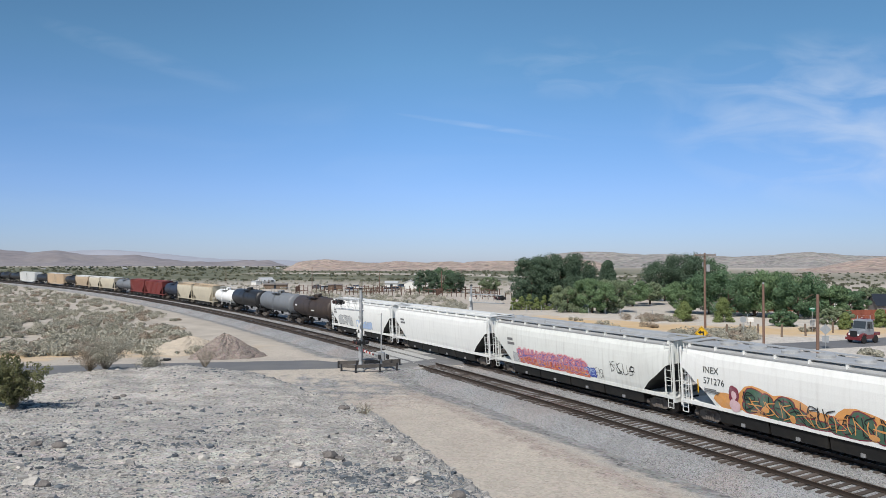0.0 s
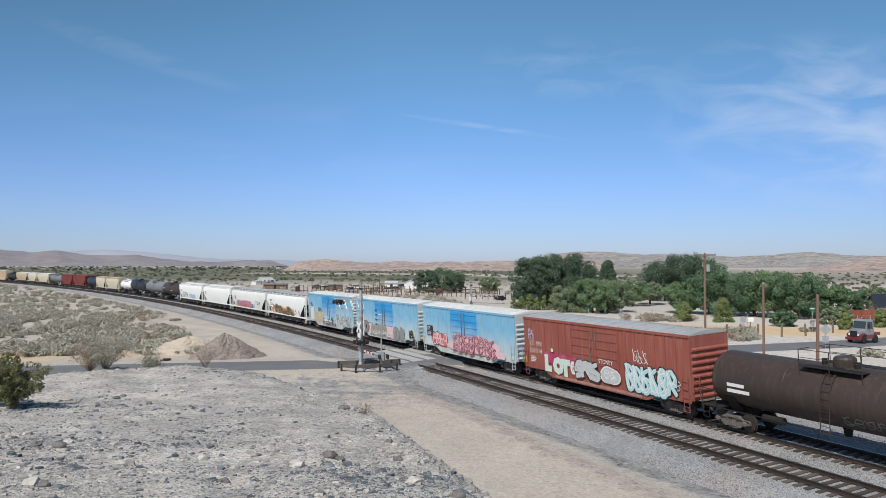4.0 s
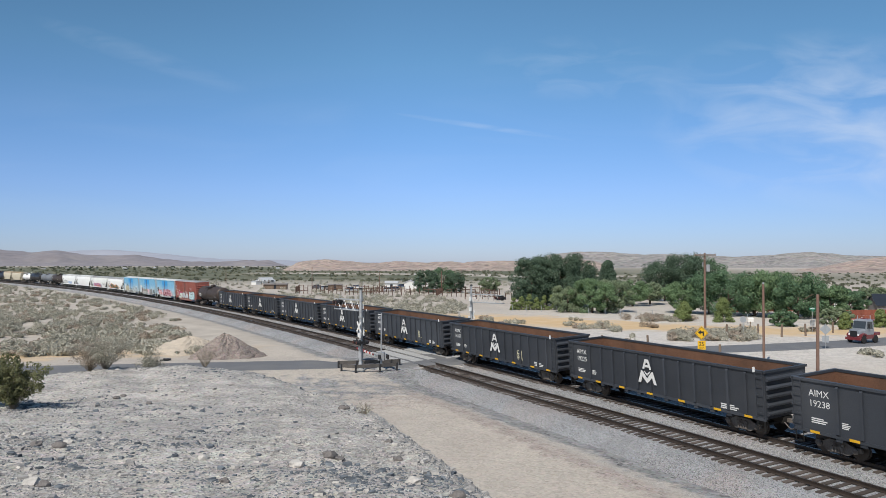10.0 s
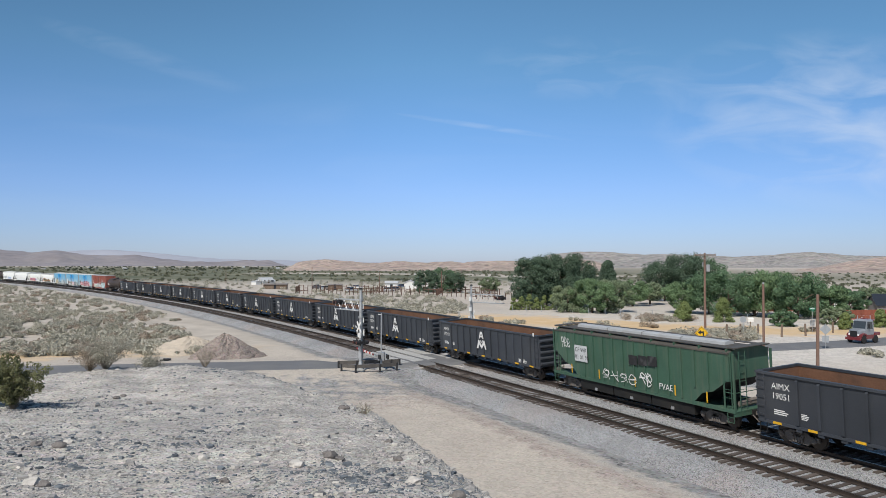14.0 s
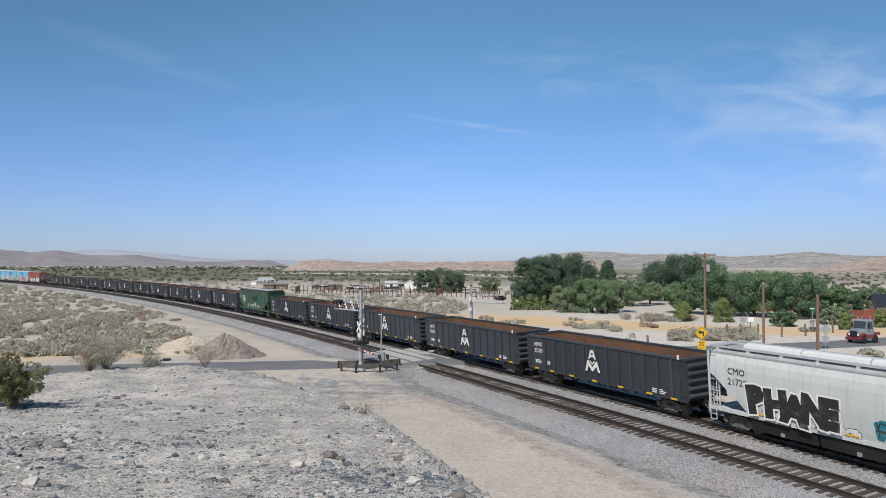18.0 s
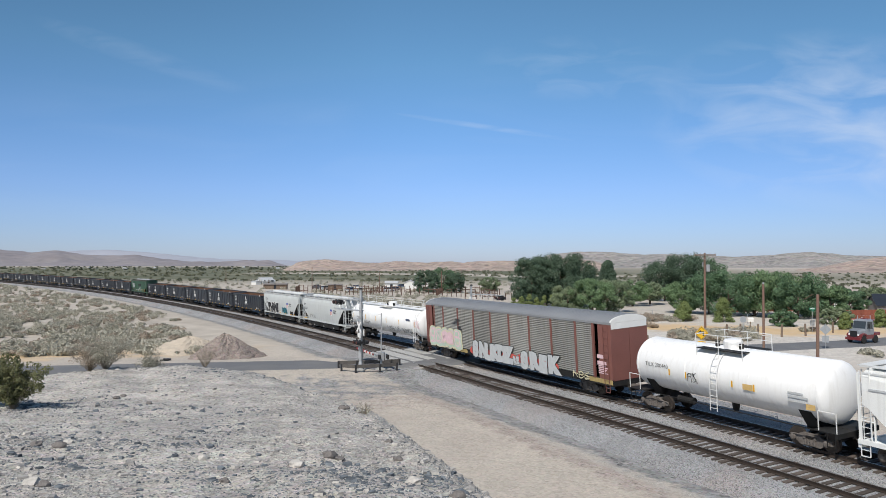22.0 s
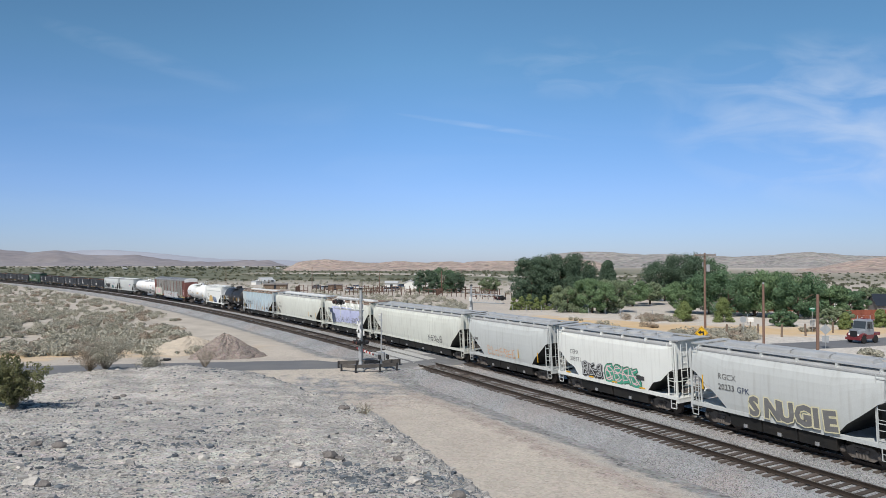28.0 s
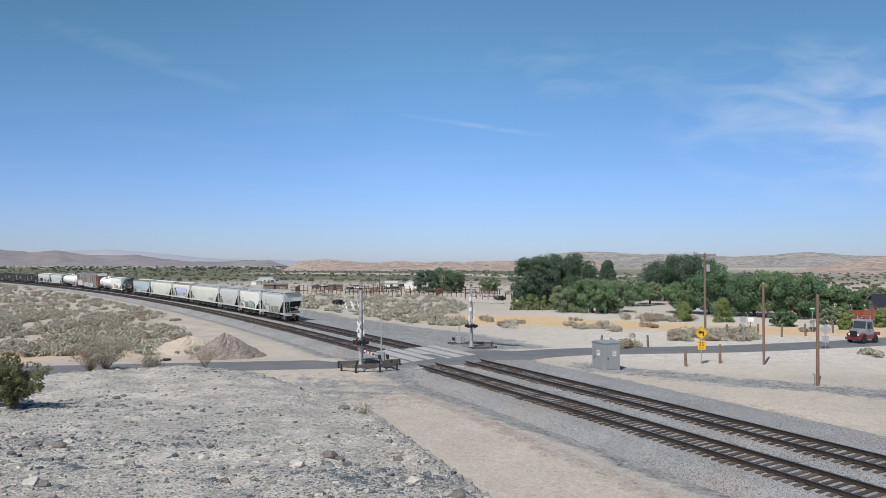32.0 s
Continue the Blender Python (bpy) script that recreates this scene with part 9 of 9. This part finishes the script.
    part("boom", Geo().tube((-1.1, 0.35, 1.3), (-1.6, 0.35, 2.75), 0.09, 6).tube((-1.1, -0.35, 1.3), (-1.6, -0.35, 2.75), 0.09, 6).box(-1.75, -1.45, -0.5, 0.5, 2.65, 2.85).tube((-1.6, 0, 2.75), (-2.3, 0, 2.2), 0.08, 6), m_red, ob, "dark red hoist frame")
    part("exhaust", Geo().tube((-0.98, -0.8, 1.2), (-0.98, -0.8, 3.05), 0.07, 8), M_WHITE, ob, "pale upright exhaust pipe")
    part("light_bar", Geo().box(-0.5, -0.25, -0.5, 0.5, 2.9, 3.0, 0.03), m_red, ob)
    return ob


parked_truck(48.7, 84.0, 206)

tyre = thing("tyre_scrap", "black scrap of a burst tyre beside the road", "tyre", "", pose(-26.7, 69.6, floor_at(-26.7, 69.6)))
part("tread", Geo().box(-0.45, 0.35, -0.12, 0.12, 0.0, 0.14, 0.05).box(-0.2, 0.55, 0.0, 0.2, 0.05, 0.24, 0.05), M_SIGNBLACK, tyre)

# ---- pens, sheds and houses ----
M_RUSTPIPE = material("rusty_pipe_fence", (0.115, 0.068, 0.05), 0.85, 0, 0.3, 1, 12, 0.2, vary=0.25)
M_SHED = material("white_shed_wall", (0.74, 0.74, 0.72), 0.7, 0, 0.08, 0.8, 12, 0.1)
M_SHEDROOF = material("pale_shed_roof", (0.55, 0.56, 0.57), 0.6, 0.2, 0.1, 0.8, 12, 0.1)
M_HOUSEROOF = material("grey_shingle_roof", (0.22, 0.20, 0.19), 0.9, 0, 0.15, 0.8, 12, 0.2)
M_DARKPANE = material("dark_pane", (0.03, 0.035, 0.045), 0.15, 0, 0.1, 1, 12, 0.0)
M_REDFENCE = material("red_brown_board_fence", (0.25, 0.075, 0.045), 0.9, 0, 0.2, 0.6, 12, 0.2, vary=0.2)


def pen_fence(x0, y0, x1, y1, n, h, label):
    z0 = floor_at(x0, y0)
    ob = thing("pen_fence", label, "fence", "cattle pen fences", pose(x0, y0, z0))
    dx, dy = x1 - x0, y1 - y0
    L = math.hypot(dx, dy)
    post = Geo().spin([(-0.2, 0.12), (h, 0.11)], "z", 6).mesh("post")
    post.materials.append(M_RUSTPIPE)
    rail = Geo().box(0, L / n, -0.05, 0.05, -0.09, 0.09).mesh("rail")
    rail.materials.append(M_RUSTPIPE)
    a = math.degrees(math.atan2(dy, dx))
    for i in range(n + 1):
        part("post", post, M_RUSTPIPE, ob, "", pose(dx * i / n, dy * i / n, random.uniform(-0.12, 0.08)))
        if i < n:
            for q in (0.9, 1.6):
                if random.random() < 0.5:
                    part("rail", rail, M_RUSTPIPE, ob, "", pose(dx * i / n, dy * i / n, q * h / 1.9, 0, 0, a))
    return ob


pen_fence(-46, 226, 16, 205, 46, 2.1, "rusty brown pipe fence of a cattle pen")
pen_fence(-50, 252, 12, 236, 40, 2.1, "rusty brown pipe fence of a cattle pen")
pen_fence(-46, 226, -50, 252, 9, 2.0, "rusty brown pipe fence of a cattle pen")
pen_fence(-22, 218, -20, 246, 9, 2.0, "rusty brown pipe fence of a cattle pen")
pen_fence(-2, 211, 0, 240, 10, 2.0, "rusty brown pipe fence of a cattle pen")
pen_fence(16, 205, 12, 236, 10, 2.0, "rusty brown pipe fence of a cattle pen")
pen_fence(6, 196, 26, 192, 13, 1.8, "rusty brown pipe fence of a cattle pen")


def shed(name, x, y, w, d, h, rise, turn, m_wall, m_roof, label, windows=0, door=True, category="shed"):
    z0 = floor_at(x, y)
    ob = thing(name, label, category, "", pose(x, y, z0, 0, 0, turn))
    part("wall", Geo().box(-w, w, -d, d, -0.2, h), m_wall, ob)
    part("gable", Geo().yz([(-d, h), (d, h), (0, h + rise)], -w, -w + 0.1).yz([(-d, h), (d, h), (0, h + rise)], w - 0.1, w), m_wall, ob)
    for s in (1, -1):
        part("roof", Geo().yz([(0, h + rise + 0.06), (s * (d + 0.35), h - 0.35 * rise / d + 0.06), (s * (d + 0.35), h - 0.35 * rise / d - 0.06), (0, h + rise - 0.06)], -w - 0.3, w + 0.3), m_roof, ob)
    if door:
        part("door", Geo().box(-0.45, 0.45, -d - 0.05, -d, 0, 2.05), M_DARKPANE if windows == 0 else M_POSTWOOD, ob)
    for i in range(windows):
        q = -w + (2 * w) * (i + 0.5) / windows
        if door and abs(q) < 0.8:
            q += 1.4
        wd = part("window", Geo().box(q - 0.55, q + 0.55, -d - 0.05, -d, 0.95, 2.05), M_WHITE, ob, "white-framed window")
        part("pane", Geo().box(q - 0.45, q + 0.45, -d - 0.06, -d - 0.051, 1.05, 1.95), M_DARKPANE, wd)
    return ob


h_ = shed("farmhouse", -81.0, 330, 3.3, 2.6, 1.6, 1.5, 48, M_SHED, M_SHEDROOF, "small white farmhouse with a pale gabled roof", 3, True, "house")
part("lean_to", Geo().xz([(-3.7, -0.2), (-6.4, -0.2), (-6.4, 1.4), (-3.7, 1.7)], -2.2, 1.6), M_SHED, h_)
part("lean_to_roof", Geo().xz([(-3.65, 1.74), (-6.7, 1.4), (-6.7, 1.5), (-3.65, 1.84)], -2.4, 1.8), M_SHEDROOF, h_)
for q in (-0.9, 0.9):
    part("end_window", Geo().box(-3.68, -3.61, q - 0.35, q + 0.35, 1.7, 2.1), M_DARKPANE, h_)
shed("white_shed", -19.0, 268, 2.2, 1.6, 2.6, 0.6, 0, M_SHED, M_SHEDROOF, "small white shed behind the pens", 0)
shed("white_shed", -12.5, 272, 2.6, 2.0, 2.6, 1.0, 90, M_SHED, M_SHEDROOF, "white gabled shed behind the pens", 0)
shed("stock_trailer", -7.2, 258, 2.6, 1.2, 2.3, 0.1, -6, M_SHED, M_SHEDROOF, "white box trailer parked at the pens", 0, False, "trailer")
shed("low_shed", -39.0, 262, 2.4, 1.6, 1.9, 0.3, 4, M_POSTWOOD, M_HOUSEROOF, "low dark shed behind the pens", 0)
shed("low_shed", -62.0, 268, 4.2, 1.6, 1.8, 0.3, 4, M_POSTWOOD, M_HOUSEROOF, "long low brown shed beside the pens", 0)
shed("white_house", 83.5, 156, 3.0, 2.6, 1.8, 1.2, -25, M_SHED, M_SHEDROOF, "white house with a pale roof among trees", 3, True, "house")
shed("dark_carport", 90.5, 146, 3.6, 2.4, 1.6, 2.0, -10, M_HOUSEROOF, M_DARKPANE, "dark roofed carport behind the red fence", 0, False, "carport")
_st = random.Random(31)
for k in range(16):                                   # houses of the town across the valley
    d = _st.uniform(1250, 1900)
    x = _st.uniform(-0.56, -0.20) * d
    shed("distant_house", x, d, _st.uniform(2.0, 4.0), 2.2, 1.7, 1.0, _st.uniform(-30, 30), M_SHED if k % 3 else M_SHEDROOF, M_SHEDROOF if k % 2 else M_HOUSEROOF, "pale house in the town across the valley", 0, False, "house")["group"] = "houses across the valley"
_sv = random.Random(9)
for k in range(14):                                   # parked cars and gear behind the pens
    b, d = _sv.uniform(-175, 60) / 1000, _sv.uniform(244, 290)
    x, y = b * d, d
    c = _sv.choice(((0.6, 0.6, 0.6), (0.08, 0.08, 0.09), (0.25, 0.06, 0.05), (0.45, 0.47, 0.5), (0.1, 0.14, 0.22)))
    m_ = material("parked_vehicle_paint", c, 0.4, 0, 0.05, 1, 12, 0.0, coat=0.3)
    ob = thing("parked_car", "parked vehicle among the pens, far off", "car", "vehicles behind the pens", pose(x, y, floor_at(x, y), 0, 0, _sv.uniform(0, 360)))
    part("body", Geo().box(-2.2, 2.2, -0.85, 0.85, 0.35, 0.95, 0.12), m_, ob)
    part("cabin", Geo().loft([[(-1.5, -0.8, 0.95), (1.0, -0.8, 0.95), (1.0, 0.8, 0.95), (-1.5, 0.8, 0.95)], [(-1.2, -0.65, 1.5), (0.4, -0.65, 1.5), (0.4, 0.65, 1.5), (-1.2, 0.65, 1.5)]]), M_DARKPANE, ob)
    for wx in (-1.4, 1.4):
        for wy in (-0.8, 0.8):
            part("wheel", Geo().spin([(-0.1, 0.33), (0.1, 0.33)], "y", 12, (wx, wy, 0.33)), M_SIGNBLACK, ob)


def board_fence(x0, y0, x1, y1, h, label):
    z0 = min(floor_at(x0, y0), floor_at(x1, y1)) - 0.1
    ob = thing("board_fence", label, "fence", "red board fences", pose(x0, y0, z0))
    L = math.hypot(x1 - x0, y1 - y0)
    a = math.degrees(math.atan2(y1 - y0, x1 - x0))
    n = int(L / 0.3)
    bd = Geo().box(0.005, 0.295, -0.02, 0.02, 0, h).mesh("board")
    bd.materials.append(M_REDFENCE)
    for i in range(n):
        t = i / n
        part("board", bd, M_REDFENCE, ob, "", pose((x1 - x0) * t, (y1 - y0) * t, random.uniform(-0.04, 0.04), 0, 0, a))
    return ob


board_fence(66.8, 123.0, 96.0, 130.0, 1.95, "red-brown board fence beside the road")
board_fence(56.0, 142.0, 72.0, 146.0, 2.4, "red-brown board fence between the trees")


def wire_fence(pts, label):
    ob = thing("wire_fence", label, "fence", "wire fences", pose(pts[0][0], pts[0][1], floor_at(*pts[0])))
    g = Geo()
    for a, b in zip(pts[:-1], pts[1:]):
        k = max(1, int(math.dist(a, b) / 3.0))
        for i in range(k):
            x, y = a[0] + (b[0] - a[0]) * i / k - pts[0][0], a[1] + (b[1] - a[1]) * i / k - pts[0][1]
            part("post", Geo().box(x - 0.04, x + 0.04, y - 0.04, y + 0.04, -0.2, 1.35), M_SIGNBACK, ob)
        for z in (0.4, 0.85, 1.3):
            g.tube((a[0] - pts[0][0], a[1] - pts[0][1], z), (b[0] - pts[0][0], b[1] - pts[0][1], z), 0.008, 3)
    part("wire", g, M_GREYSTEEL, ob)
    return ob


wire_fence([(14, 146), (30, 134), (44, 122), (58, 112)], "thin wire fence with pale posts before the garden")
wire_fence([(58, 112), (78, 122), (98, 132)], "thin wire fence with pale posts along the road")

# ---- motion of the train ----


def run_of_train():
    """Metres gone by each whole second: the train gains speed slightly."""
    ts = np.linspace(0, 32, 3201)
    v = np.interp(ts, [0, 6.5, 13, 20, 32], [22.1, 22.9, 23.15, 23.3, 23.25])
    way = np.concatenate([[0], np.cumsum((v[1:] + v[:-1]) / 2 * 0.01)])
    return [float(way[100 * k]) for k in range(33)]


def motions():
    gone = run_of_train()
    for car, front, rear in TRAIN:
        mid, half = (front + rear) / 2, max(2.5, (front - rear) / 2 - 1.8)
        walk(car, [(float(k), track_pose(mid + gone[k], half)) for k in range(33)])


motions()
